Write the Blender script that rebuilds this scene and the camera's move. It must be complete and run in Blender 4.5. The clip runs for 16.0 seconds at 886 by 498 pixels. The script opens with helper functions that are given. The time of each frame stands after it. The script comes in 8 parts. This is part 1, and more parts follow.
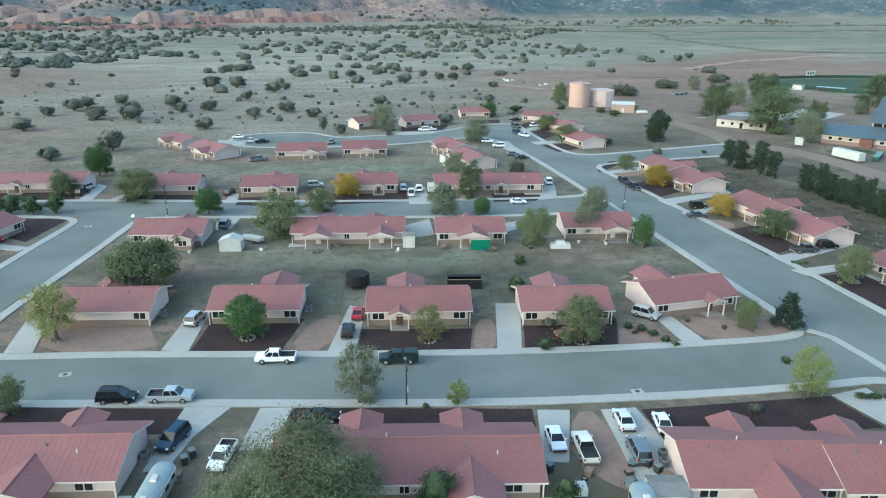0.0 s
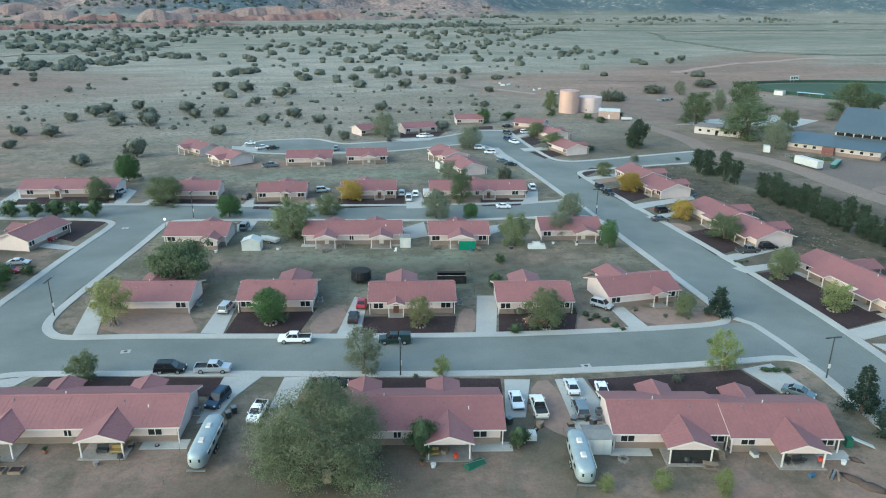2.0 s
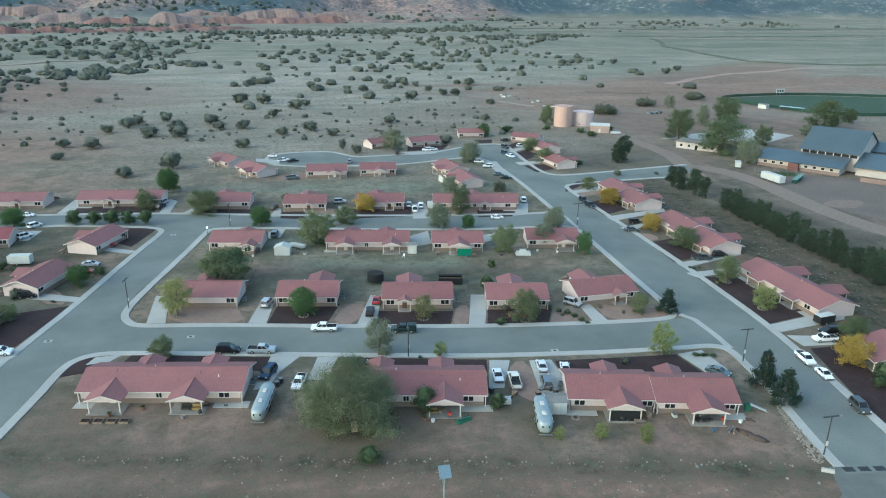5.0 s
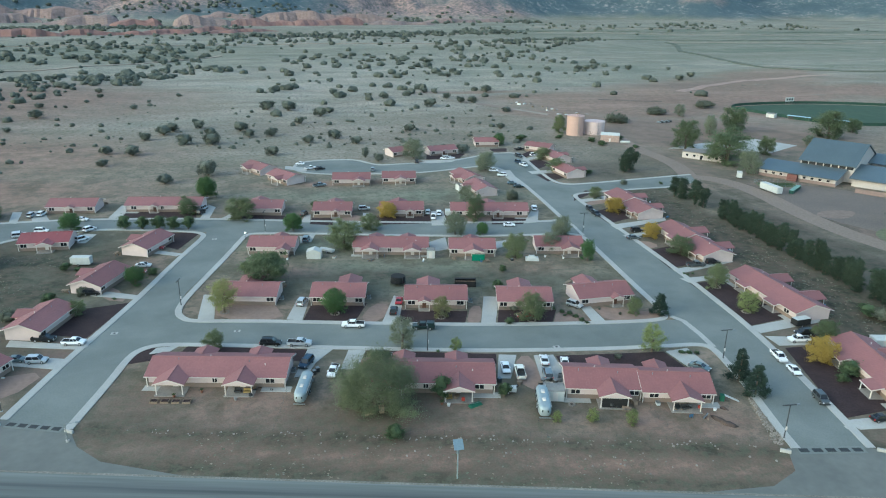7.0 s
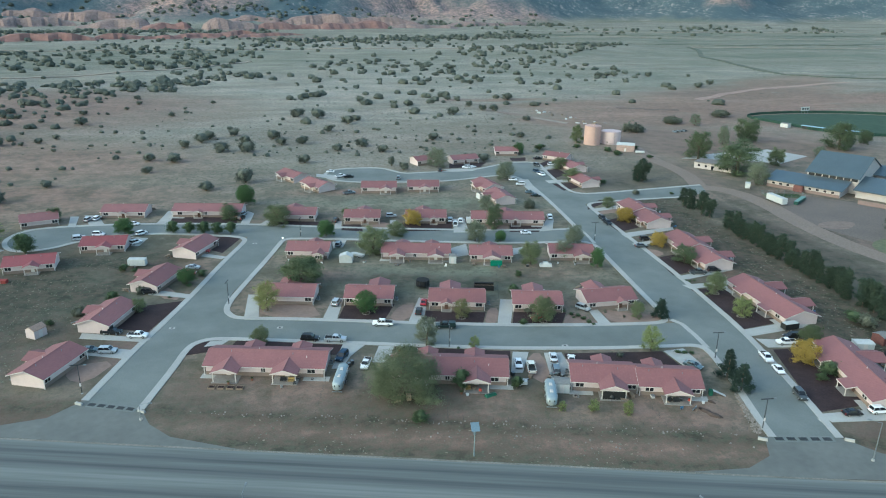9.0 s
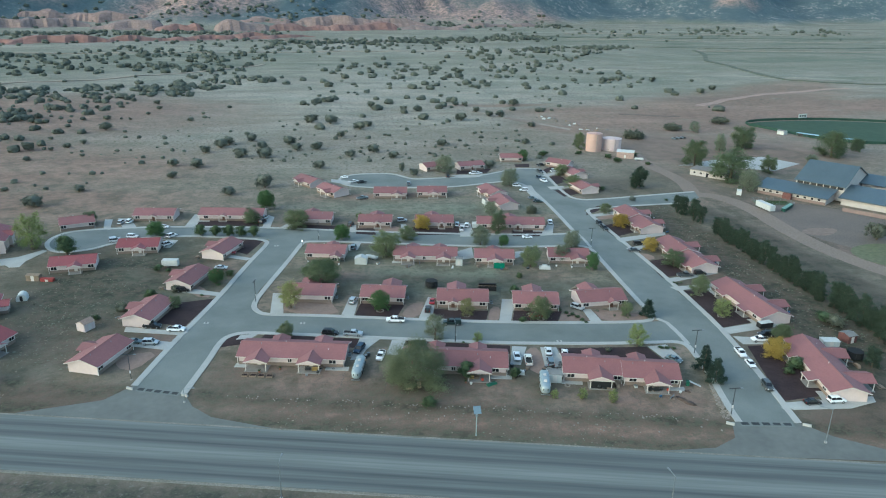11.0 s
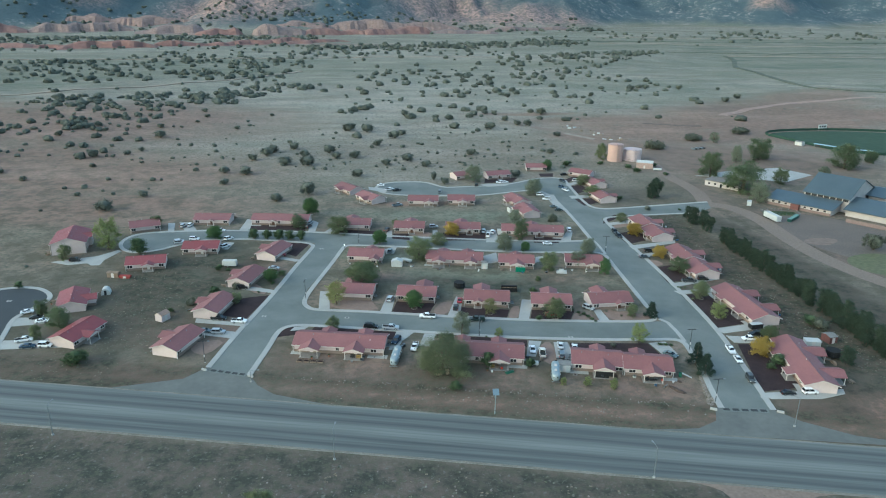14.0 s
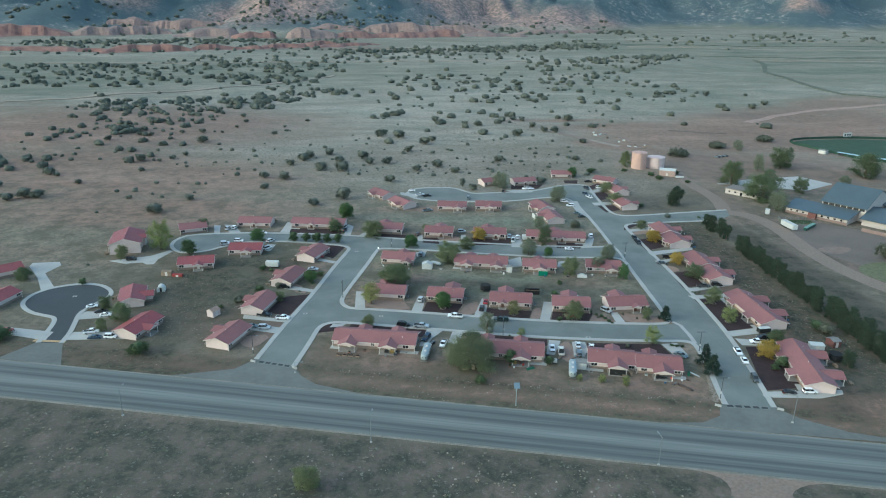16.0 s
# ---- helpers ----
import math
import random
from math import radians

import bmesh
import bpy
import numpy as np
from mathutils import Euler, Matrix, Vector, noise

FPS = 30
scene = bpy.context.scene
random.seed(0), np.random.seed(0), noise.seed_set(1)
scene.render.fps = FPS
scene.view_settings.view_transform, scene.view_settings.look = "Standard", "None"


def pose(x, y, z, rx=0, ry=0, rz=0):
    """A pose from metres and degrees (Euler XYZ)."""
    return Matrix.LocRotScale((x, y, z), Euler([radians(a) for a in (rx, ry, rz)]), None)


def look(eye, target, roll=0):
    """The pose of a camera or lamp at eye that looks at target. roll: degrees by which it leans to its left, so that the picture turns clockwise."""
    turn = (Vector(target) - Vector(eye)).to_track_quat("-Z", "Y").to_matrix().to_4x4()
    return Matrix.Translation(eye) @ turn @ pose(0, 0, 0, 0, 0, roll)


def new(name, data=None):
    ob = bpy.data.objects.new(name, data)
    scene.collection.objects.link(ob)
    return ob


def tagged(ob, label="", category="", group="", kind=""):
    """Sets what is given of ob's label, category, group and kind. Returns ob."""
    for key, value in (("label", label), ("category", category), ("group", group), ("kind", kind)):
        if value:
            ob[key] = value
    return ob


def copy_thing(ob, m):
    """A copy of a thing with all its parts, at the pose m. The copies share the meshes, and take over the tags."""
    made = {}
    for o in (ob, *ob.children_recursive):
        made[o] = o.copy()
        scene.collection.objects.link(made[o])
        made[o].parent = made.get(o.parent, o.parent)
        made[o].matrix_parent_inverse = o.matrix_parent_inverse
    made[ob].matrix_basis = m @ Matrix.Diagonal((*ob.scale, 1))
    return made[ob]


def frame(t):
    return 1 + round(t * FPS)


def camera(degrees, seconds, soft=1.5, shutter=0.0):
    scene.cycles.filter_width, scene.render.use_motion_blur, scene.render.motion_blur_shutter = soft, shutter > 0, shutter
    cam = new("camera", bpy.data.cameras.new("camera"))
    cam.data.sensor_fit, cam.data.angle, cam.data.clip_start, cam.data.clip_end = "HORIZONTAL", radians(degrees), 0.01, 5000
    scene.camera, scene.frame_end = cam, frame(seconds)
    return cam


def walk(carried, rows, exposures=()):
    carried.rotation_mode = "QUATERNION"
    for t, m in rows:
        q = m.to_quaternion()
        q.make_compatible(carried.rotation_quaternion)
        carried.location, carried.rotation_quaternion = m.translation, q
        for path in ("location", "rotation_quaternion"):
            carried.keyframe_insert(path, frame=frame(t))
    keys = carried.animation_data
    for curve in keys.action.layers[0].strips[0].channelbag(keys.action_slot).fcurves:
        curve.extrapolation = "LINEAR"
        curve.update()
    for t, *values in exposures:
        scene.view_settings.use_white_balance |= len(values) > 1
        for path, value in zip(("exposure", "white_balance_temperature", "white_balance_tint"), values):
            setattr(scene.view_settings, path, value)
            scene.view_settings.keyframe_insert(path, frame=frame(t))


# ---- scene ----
cam = camera(63.7, 16.0, soft=1.1)
PATH = [
    (0, (0.042, 3.274, 45.801), (0.45, 5.121, 45.152), 0.4),
    (0.5, (-0.399, -1.896, 47.789), (0.007, -0.049, 47.137), 0.4),
    (1, (-0.998, -7.117, 49.877), (-0.593, -5.271, 49.221), 0.4),
    (1.5, (-1.6, -12.186, 51.94), (-1.196, -10.341, 51.281), 0.5),
    (2, (-2.188, -17.103, 53.973), (-1.785, -15.259, 53.311), 0.5),
    (2.5, (-2.78, -21.937, 55.991), (-2.381, -20.094, 55.324), 0.5),
    (3, (-3.511, -26.613, 58.028), (-3.113, -24.77, 57.36), 0.6),
    (3.5, (-4.268, -31.156, 59.972), (-3.872, -29.313, 59.304), 0.7),
    (4, (-5.062, -35.573, 61.807), (-4.668, -33.729, 61.141), 0.7),
    (6.5, (-9.873, -57.162, 71.693), (-9.508, -55.311, 71.028), 0.9),
    (7, (-10.582, -61.539, 73.8), (-10.238, -59.686, 73.133), 0.8),
    (7.5, (-11.443, -65.756, 75.928), (-11.117, -63.9, 75.26), 0.8),
    (8, (-12.255, -70.021, 77.794), (-11.946, -68.16, 77.128), 0.8),
    (8.5, (-12.995, -74.277, 79.854), (-12.703, -72.414, 79.187), 0.8),
    (9, (-13.758, -78.661, 81.869), (-13.472, -76.797, 81.202), 0.8),
    (11.5, (-17.037, -101.433, 91.941), (-16.785, -99.567, 91.27), 0.9),
    (12, (-17.515, -106.122, 93.841), (-17.281, -104.253, 93.169), 0.8),
    (12.5, (-18.118, -110.558, 95.858), (-17.898, -108.687, 95.185), 0.8),
    (13, (-18.609, -115.013, 97.791), (-18.402, -113.14, 97.119), 0.8),
    (13.5, (-19.127, -119.356, 99.837), (-18.933, -117.483, 99.166), 0.8),
    (14, (-19.457, -123.769, 101.73), (-19.274, -121.894, 101.058), 0.8),
    (14.5, (-20.018, -128.134, 103.66), (-19.848, -126.258, 102.987), 0.8),
    (15, (-20.209, -132.536, 105.524), (-20.058, -130.659, 104.852), 0.8),
    (15.5, (-20.873, -136.838, 107.772), (-20.743, -134.96, 107.098), 0.8),
    (16, (-21.152, -141.011, 109.617), (-21.046, -139.131, 108.945), 0.7),
]
walk(cam, [(t, look(eye, target, roll)) for t, eye, target, roll in PATH], exposures=[(0.0, 1.60, 5960, -9), (3.5, 1.46, 5930, -9.5), (9.0, 1.35, 5920, -9.8), (16.0, 1.23, 5920, -9.8)])

# ---- daylight after sunset: a wide soft sky, hardly any sun ----
SUN_EL, SUN_AZ = radians(24), radians(250)
world = bpy.data.worlds.new("world")
scene.world = world
world.use_nodes = True
wn = world.node_tree.nodes
sky = wn.new("ShaderNodeTexSky")
sky.sky_type = 'NISHITA'
sky.sun_disc = False
sky.sun_elevation, sky.sun_rotation = SUN_EL, SUN_AZ
sky.air_density, sky.dust_density, sky.ozone_density = 1.0, 2.0, 1.5
wn["Background"].inputs[1].default_value = 0.15
world.node_tree.links.new(sky.outputs[0], wn["Background"].inputs[0])
sun = new("sun", bpy.data.lights.new("sun", 'SUN'))
sun.data.energy, sun.data.angle, sun.data.color = 0.5, radians(150), (1.0, 0.97, 0.94)
sun.matrix_world = look((0, 0, 0), (-math.sin(SUN_AZ) * math.cos(SUN_EL), -math.cos(SUN_AZ) * math.cos(SUN_EL), -math.sin(SUN_EL)))

# ---- materials ----
MATS = {}


def mat(name, c1, c2=None, scale=1.0, rough=0.8, metal=0.0, bump=0.0, fine=6.0, grain=0.25, vary=0.0, island=0.0, spec=0.3, contrast=1.0):
    """A surface of two mixed tones, a fine grain and a bump; vary: tone from thing to thing; island: from piece to piece."""
    if name in MATS:
        return MATS[name]
    m = bpy.data.materials.new(name)
    m.use_nodes = True
    nt = m.node_tree
    n, ln = nt.nodes, nt.links
    b = n["Principled BSDF"]
    b.inputs["Roughness"].default_value, b.inputs["Metallic"].default_value = rough, metal
    b.inputs["Specular IOR Level"].default_value = spec
    tc = n.new("ShaderNodeTexCoord")
    big = n.new("ShaderNodeTexNoise")
    big.inputs["Scale"].default_value, big.inputs["Detail"].default_value, big.inputs["Roughness"].default_value = scale, 4.0, 0.6
    ln.new(tc.outputs["Object"], big.inputs["Vector"])
    ramp = n.new("ShaderNodeMapRange")
    ramp.inputs[1].default_value, ramp.inputs[2].default_value = 0.5 - 0.22 / contrast, 0.5 + 0.22 / contrast
    ln.new(big.outputs[0], ramp.inputs[0])
    mix = n.new("ShaderNodeMix")
    mix.data_type = 'RGBA'
    c2 = c2 or tuple(0.8 * v for v in c1)
    mix.inputs["A"].default_value, mix.inputs["B"].default_value = (*c1, 1), (*c2, 1)
    ln.new(ramp.outputs[0], mix.inputs["Factor"])
    small = n.new("ShaderNodeTexNoise")
    small.inputs["Scale"].default_value, small.inputs["Detail"].default_value = scale * fine, 3.0
    ln.new(tc.outputs["Object"], small.inputs["Vector"])
    val = n.new("ShaderNodeMapRange")
    val.inputs[1].default_value, val.inputs[2].default_value = 0.25, 0.75
    val.inputs[3].default_value, val.inputs[4].default_value = 1 - grain, 1 + grain
    ln.new(small.outputs[0], val.inputs[0])
    out = val.outputs[0]
    for amount, node, socket in ((vary, "ShaderNodeObjectInfo", "Random"), (island, "ShaderNodeNewGeometry", "Random Per Island")):
        if amount:
            src = n.new(node)
            r = n.new("ShaderNodeMapRange")
            r.inputs[3].default_value, r.inputs[4].default_value = 1 - amount, 1 + amount
            ln.new(src.outputs[socket], r.inputs[0])
            mul = n.new("ShaderNodeMath")
            mul.operation = 'MULTIPLY'
            ln.new(out, mul.inputs[0]), ln.new(r.outputs[0], mul.inputs[1])
            out = mul.outputs[0]
    hsv = n.new("ShaderNodeHueSaturation")
    ln.new(mix.outputs["Result"], hsv.inputs["Color"]), ln.new(out, hsv.inputs["Value"])
    ln.new(hsv.outputs[0], b.inputs["Base Color"])
    if bump:
        bp = n.new("ShaderNodeBump")
        bp.inputs["Strength"].default_value, bp.inputs["Distance"].default_value = bump, 0.05
        ln.new(small.outputs[0], bp.inputs["Height"]), ln.new(bp.outputs[0], b.inputs["Normal"])
    MATS[name] = m
    return m


def glass_mat():
    m = mat("window_glass", (0.012, 0.014, 0.018), (0.02, 0.022, 0.026), 0.3, rough=0.08, spec=0.5, grain=0.1)
    return m


ROOF = mat("red_metal_roof", (0.232, 0.102, 0.100), (0.190, 0.086, 0.086), 0.16, rough=0.55, grain=0.08, vary=0.10, spec=0.28, fine=14)
ROOF_OLD = mat("dark_red_metal_roof", (0.22, 0.055, 0.058), (0.18, 0.048, 0.052), 0.25, rough=0.45, grain=0.06, vary=0.1, spec=0.35)
STUCCO = mat("cream_stucco", (0.55, 0.452, 0.425), (0.48, 0.395, 0.372), 0.5, rough=0.9, grain=0.06, bump=0.2, fine=30, vary=0.06)
WAINSCOT = mat("tan_stucco", (0.215, 0.16, 0.13), (0.18, 0.138, 0.115), 0.6, rough=0.9, grain=0.1, bump=0.2, fine=30)
TRIM = mat("white_painted_trim", (0.56, 0.515, 0.475), (0.49, 0.455, 0.42), 1.0, rough=0.6, grain=0.05)
GLASS = glass_mat()
CONCRETE = mat("pale_concrete", (0.38, 0.375, 0.35), (0.30, 0.30, 0.285), 0.12, rough=0.9, grain=0.1, bump=0.1, fine=40)
ASPHALT = mat("worn_asphalt", (0.172, 0.186, 0.174), (0.126, 0.139, 0.131), 0.06, contrast=1.5, rough=0.9, grain=0.10, bump=0.15, fine=60)
ASPHALT_NEW = mat("fresh_dark_asphalt", (0.055, 0.062, 0.066), (0.045, 0.05, 0.055), 0.08, rough=0.85, grain=0.12, bump=0.1, fine=60)
MULCH = mat("dark_bark_mulch", (0.022, 0.013, 0.015), (0.044, 0.027, 0.026), 0.25, rough=0.95, grain=0.4, bump=0.5, fine=12)
RUBBER = mat("black_rubber", (0.015, 0.015, 0.016), (0.02, 0.02, 0.02), 3, rough=0.85, grain=0.1)
CHROME = mat("grey_alloy", (0.45, 0.45, 0.46), (0.4, 0.4, 0.4), 4, rough=0.35, metal=0.8, grain=0.1)
STEEL = mat("dull_steel", (0.22, 0.24, 0.25), (0.17, 0.19, 0.2), 1.5, rough=0.5, metal=0.5, grain=0.15)
DARK_STEEL = mat("dark_steel", (0.035, 0.038, 0.04), (0.05, 0.052, 0.055), 1.5, rough=0.6, metal=0.2, grain=0.15)
ALUMINIUM = mat("brushed_aluminium", (0.33, 0.38, 0.39), (0.27, 0.315, 0.33), 0.8, rough=0.5, metal=0.4, grain=0.06)
BARK = mat("grey_brown_bark", (0.15, 0.12, 0.09), (0.09, 0.07, 0.055), 3.0, rough=0.95, grain=0.3, bump=0.6)
WOOD = mat("weathered_wood", (0.24, 0.18, 0.13), (0.16, 0.12, 0.09), 1.5, rough=0.9, grain=0.25, bump=0.3)
BLACK = mat("black_mesh", (0.012, 0.013, 0.014), (0.02, 0.02, 0.02), 2, rough=0.9, grain=0.2)
STONE = mat("pale_field_stone", (0.24, 0.215, 0.19), (0.17, 0.15, 0.13), 0.8, rough=0.95, grain=0.2, bump=0.5, island=0.25)
LAMP_RED = mat("red_lens", (0.35, 0.02, 0.02), (0.3, 0.02, 0.02), 3, rough=0.2)
LAMP_CLEAR = mat("clear_lens", (0.7, 0.72, 0.74), (0.6, 0.62, 0.64), 3, rough=0.15)
PAINTS = {"white": (0.78, 0.79, 0.8), "pearl": (0.72, 0.74, 0.74), "cream": (0.7, 0.68, 0.6), "silver": (0.46, 0.49, 0.52), "grey": (0.16, 0.2, 0.23), "dark_grey": (0.07, 0.08, 0.085),
          "black": (0.014, 0.016, 0.018), "navy": (0.03, 0.06, 0.10), "teal": (0.12, 0.165, 0.18), "dark_green": (0.018, 0.035, 0.035), "red": (0.30, 0.018, 0.03)}


def paint(colour):
    c = PAINTS[colour]
    metal = 0.0 if colour in ("white", "cream", "red") else 0.3
    return mat(colour + "_car_paint", c, tuple(0.93 * v for v in c), 0.7, rough=0.28, metal=metal, grain=0.03, spec=0.5)


# juniper tones are lifted to take in haze over the far plain
LEAVES = {"green": ((0.078, 0.140, 0.060), (0.100, 0.165, 0.070)), "lime": ((0.20, 0.235, 0.10), (0.24, 0.27, 0.11)), "yellow": ((0.275, 0.275, 0.125), (0.225, 0.24, 0.11)),
          "gold": ((0.42, 0.30, 0.08), (0.34, 0.26, 0.08)), "gold_elm": ((0.24, 0.235, 0.12), (0.19, 0.20, 0.10)), "olive": ((0.19, 0.215, 0.12), (0.155, 0.185, 0.105)),
          "grey_elm": ((0.225, 0.245, 0.175), (0.185, 0.21, 0.15)), "dark_elm": ((0.115, 0.148, 0.088), (0.145, 0.178, 0.10)), "cottonwood": ((0.175, 0.195, 0.120), (0.140, 0.162, 0.098)),
          "dark_bush": ((0.07, 0.10, 0.055), (0.09, 0.125, 0.065)), "grey_bush": ((0.15, 0.16, 0.125), (0.12, 0.13, 0.10)), "juniper": ((0.122, 0.136, 0.115), (0.138, 0.150, 0.125)), "pine": ((0.036, 0.058, 0.046), (0.050, 0.074, 0.056)),
          "cedar": ((0.052, 0.076, 0.054), (0.070, 0.096, 0.066))}


def leaf_mat(kind):
    """Leaves let some light through."""
    if kind + "_leaves" in MATS:
        return MATS[kind + "_leaves"]
    a, b = LEAVES[kind]
    m = mat(kind + "_leaves", a, b, 0.6, rough=0.85, grain=0.15, vary=0.12, island=0.22, spec=0.15, fine=4)
    n, ln = m.node_tree.nodes, m.node_tree.links
    pb = n["Principled BSDF"]
    tr = n.new("ShaderNodeBsdfTranslucent")
    ln.new(pb.inputs["Base Color"].links[0].from_socket, tr.inputs["Color"])
    mx = n.new("ShaderNodeMixShader")
    mx.inputs[0].default_value = 0.45
    ln.new(pb.outputs[0], mx.inputs[1])
    ln.new(tr.outputs[0], mx.inputs[2])
    ln.new(mx.outputs[0], n["Material Output"].inputs["Surface"])
    return m

# ---- mesh kit ----


class Shape:
    """Collects faces for one mesh."""

    def __init__(self):
        self.v, self.f = [], []

    def face(self, *pts):
        k = len(self.v)
        self.v.extend(tuple(p) for p in pts)
        self.f.append(tuple(range(k, k + len(pts))))
        return self

    def hull(self, ring_a, ring_b):
        """A solid between two rings of as many points, capped."""
        k, n = len(self.v), len(ring_a)
        self.v.extend(tuple(p) for p in ring_a)
        self.v.extend(tuple(p) for p in ring_b)
        self.f.append(tuple(range(k + n - 1, k - 1, -1)))
        self.f.append(tuple(range(k + n, k + 2 * n)))
        for i in range(n):
            j = (i + 1) % n
            self.f.append((k + i, k + j, k + n + j, k + n + i))
        return self

    def box(self, x0, y0, z0, x1, y1, z1, top=0.0):
        """A block; top: how far its upper face draws in."""
        a = [(x0, y0, z0), (x1, y0, z0), (x1, y1, z0), (x0, y1, z0)]
        b = [(x0 + top, y0 + top, z1), (x1 - top, y0 + top, z1), (x1 - top, y1 - top, z1), (x0 + top, y1 - top, z1)]
        return self.hull(a, b)

    def rod(self, p, q, r, r2=None, n=8):
        p, q = Vector(p), Vector(q)
        d = (q - p).normalized()
        a = d.orthogonal().normalized()
        b = d.cross(a)
        r2 = r if r2 is None else r2
        ang = [2 * math.pi * i / n for i in range(n)]
        return self.hull([p + (a * math.cos(t) + b * math.sin(t)) * r for t in ang], [q + (a * math.cos(t) + b * math.sin(t)) * r2 for t in ang])

    def profile(self, pts, y0, y1):
        """A side outline of (x, z) points, drawn out across from y0 to y1."""
        return self.hull([(x, y0, z) for x, z in pts], [(x, y1, z) for x, z in pts])

    def mesh(self, name, material, smooth=False, bevel=0.0):
        me = bpy.data.meshes.new(name)
        me.from_pydata(self.v, [], self.f)
        bm = bmesh.new()
        bm.from_mesh(me)
        bmesh.ops.recalc_face_normals(bm, faces=bm.faces)
        if bevel:
            bmesh.ops.bevel(bm, geom=bm.edges[:], offset=bevel, segments=2, affect='EDGES', profile=0.6, clamp_overlap=True)
        for f in bm.faces:
            f.smooth = smooth
        bm.to_mesh(me)
        bm.free()
        me.materials.append(material)
        return me


def part(name, shape, material, parent, label="", smooth=False, bevel=0.0):
    me = shape if isinstance(shape, bpy.types.Mesh) else shape.mesh(name, material, smooth, bevel)
    ob = new(name, me)
    ob.parent = parent
    if label:
        tagged(ob, label)
    return ob


def thing(name, x, y, z=0.0, yaw=0.0, label="", category="", group="", kind=""):
    ob = new(name)
    ob.empty_display_size = 0.5
    ob.matrix_world = pose(x, y, z, 0, 0, yaw)
    return tagged(ob, label, category, group, kind)


def single(name, shape, material, x=0, y=0, z=0, yaw=0, label="", category="", group="", kind="", smooth=False, bevel=0.0):
    ob = new(name, shape.mesh(name, material, smooth, bevel))
    ob.matrix_world = pose(x, y, z, 0, 0, yaw)
    return tagged(ob, label, category, group, kind)


def rounded(pts, closed=False, turns=2):
    """Corner cutting: a smoother run through the same places."""
    for _ in range(turns):
        new_pts = [] if closed else [pts[0]]
        n = len(pts)
        for i in range(n if closed else n - 1):
            (ax, ay), (bx, by) = pts[i], pts[(i + 1) % n]
            new_pts += [(0.75 * ax + 0.25 * bx, 0.75 * ay + 0.25 * by), (0.25 * ax + 0.75 * bx, 0.25 * ay + 0.75 * by)]
        if not closed:
            new_pts.append(pts[-1])
        pts = new_pts
    return pts


def offsets(pts, d, closed=False):
    """The same run, moved d to its left."""
    res, n = [], len(pts)
    for i in range(n):
        a = pts[(i - 1) % n] if closed or i else pts[0]
        b = pts[(i + 1) % n] if closed or i < n - 1 else pts[-1]
        t = Vector((b[0] - a[0], b[1] - a[1])).normalized()
        res.append((pts[i][0] - t.y * d, pts[i][1] + t.x * d))
    return res


def strip(pts, d0, d1, z0, z1, closed=False):
    """A raised band along a run, from d0 to d1 beside it."""
    a, b = offsets(pts, d0, closed), offsets(pts, d1, closed)
    s = Shape()
    n = len(pts)
    for i in range(n if closed else n - 1):
        j = (i + 1) % n
        s.face((*a[i], z1), (*a[j], z1), (*b[j], z1), (*b[i], z1))
        s.face((*a[i], z0), (*a[j], z0), (*a[j], z1), (*a[i], z1))
        s.face((*b[j], z0), (*b[i], z0), (*b[i], z1), (*b[j], z1))
    return s


def slab(pts, z0, z1):
    return Shape().hull([(*p, z0) for p in pts], [(*p, z1) for p in pts])

# ---- ground: one sheet of scrub land, with hills at its far end ----


def lobe(x, y, cx, cy, rx, ry, turn=0.0):
    """1 inside a soft oval, 0 outside."""
    c, s = math.cos(radians(turn)), math.sin(radians(turn))
    u, v = ((x - cx) * c + (y - cy) * s) / rx, (-(x - cx) * s + (y - cy) * c) / ry
    return np.clip(1.6 - np.sqrt(u * u + v * v) * 1.2, 0, 1)


def swell(x, y, wave, seed):
    """Smooth noise from a few crossed waves, about -1 to 1."""
    r = np.random.RandomState(seed)
    total = np.zeros_like(x)
    for k in range(7):
        a, w, p = r.uniform(0, math.tau), wave * r.uniform(0.4, 1.5), r.uniform(0, math.tau)
        total += np.sin((x * math.cos(a) + y * math.sin(a)) * math.tau / w + p)
    return total / 4


def land_height(x, y):
    """Flat round the houses, gently uneven beyond, rising to the mountains."""
    far = np.hypot(x + 10, y + 110)
    rough = np.clip((y - 300) / 300, 0, 1) + np.clip((-220 - x) / 100, 0, 1)
    z = np.clip(rough, 0, 1) * (0.6 * swell(x, y, 90, 3) + 0.8 * swell(x, y, 260, 4))
    knoll = lobe(x, y, -330, 470, 170, 120, 20) * 5 + lobe(x, y, 330, 1060, 230, 110, 30) * 7
    edge = 1930 + 120 * np.sin(x / 330 + 1.0) + 90 * np.sin(x / 140) + np.clip((x - 250) / 600, 0, 1) * 620
    m = np.clip((y - edge) / 1000, 0, 1)
    ridge = 0.75 + 0.4 * swell(x, y, 900, 7) + 0.22 * swell(x, y, 260, 8) + 0.1 * swell(x, y, 90, 9)
    return z + knoll + m * 520 * np.clip(ridge, 0.25, 2) * (0.5 + 0.5 * m) + np.clip((y - 1500) / 500, 0, 1) * 3


def ground_lines(start, stop, dense0, dense1, step, grow):
    pts = list(np.arange(dense0, dense1, step))
    s, v = step, dense1
    while v < stop:
        pts.append(v)
        s *= grow
        v += s
    pts.append(stop)
    s, v, head = step, dense0, []
    while v > start:
        s *= grow
        v -= s
        head.append(max(v, start))
    return np.array(sorted(set(head + pts)))


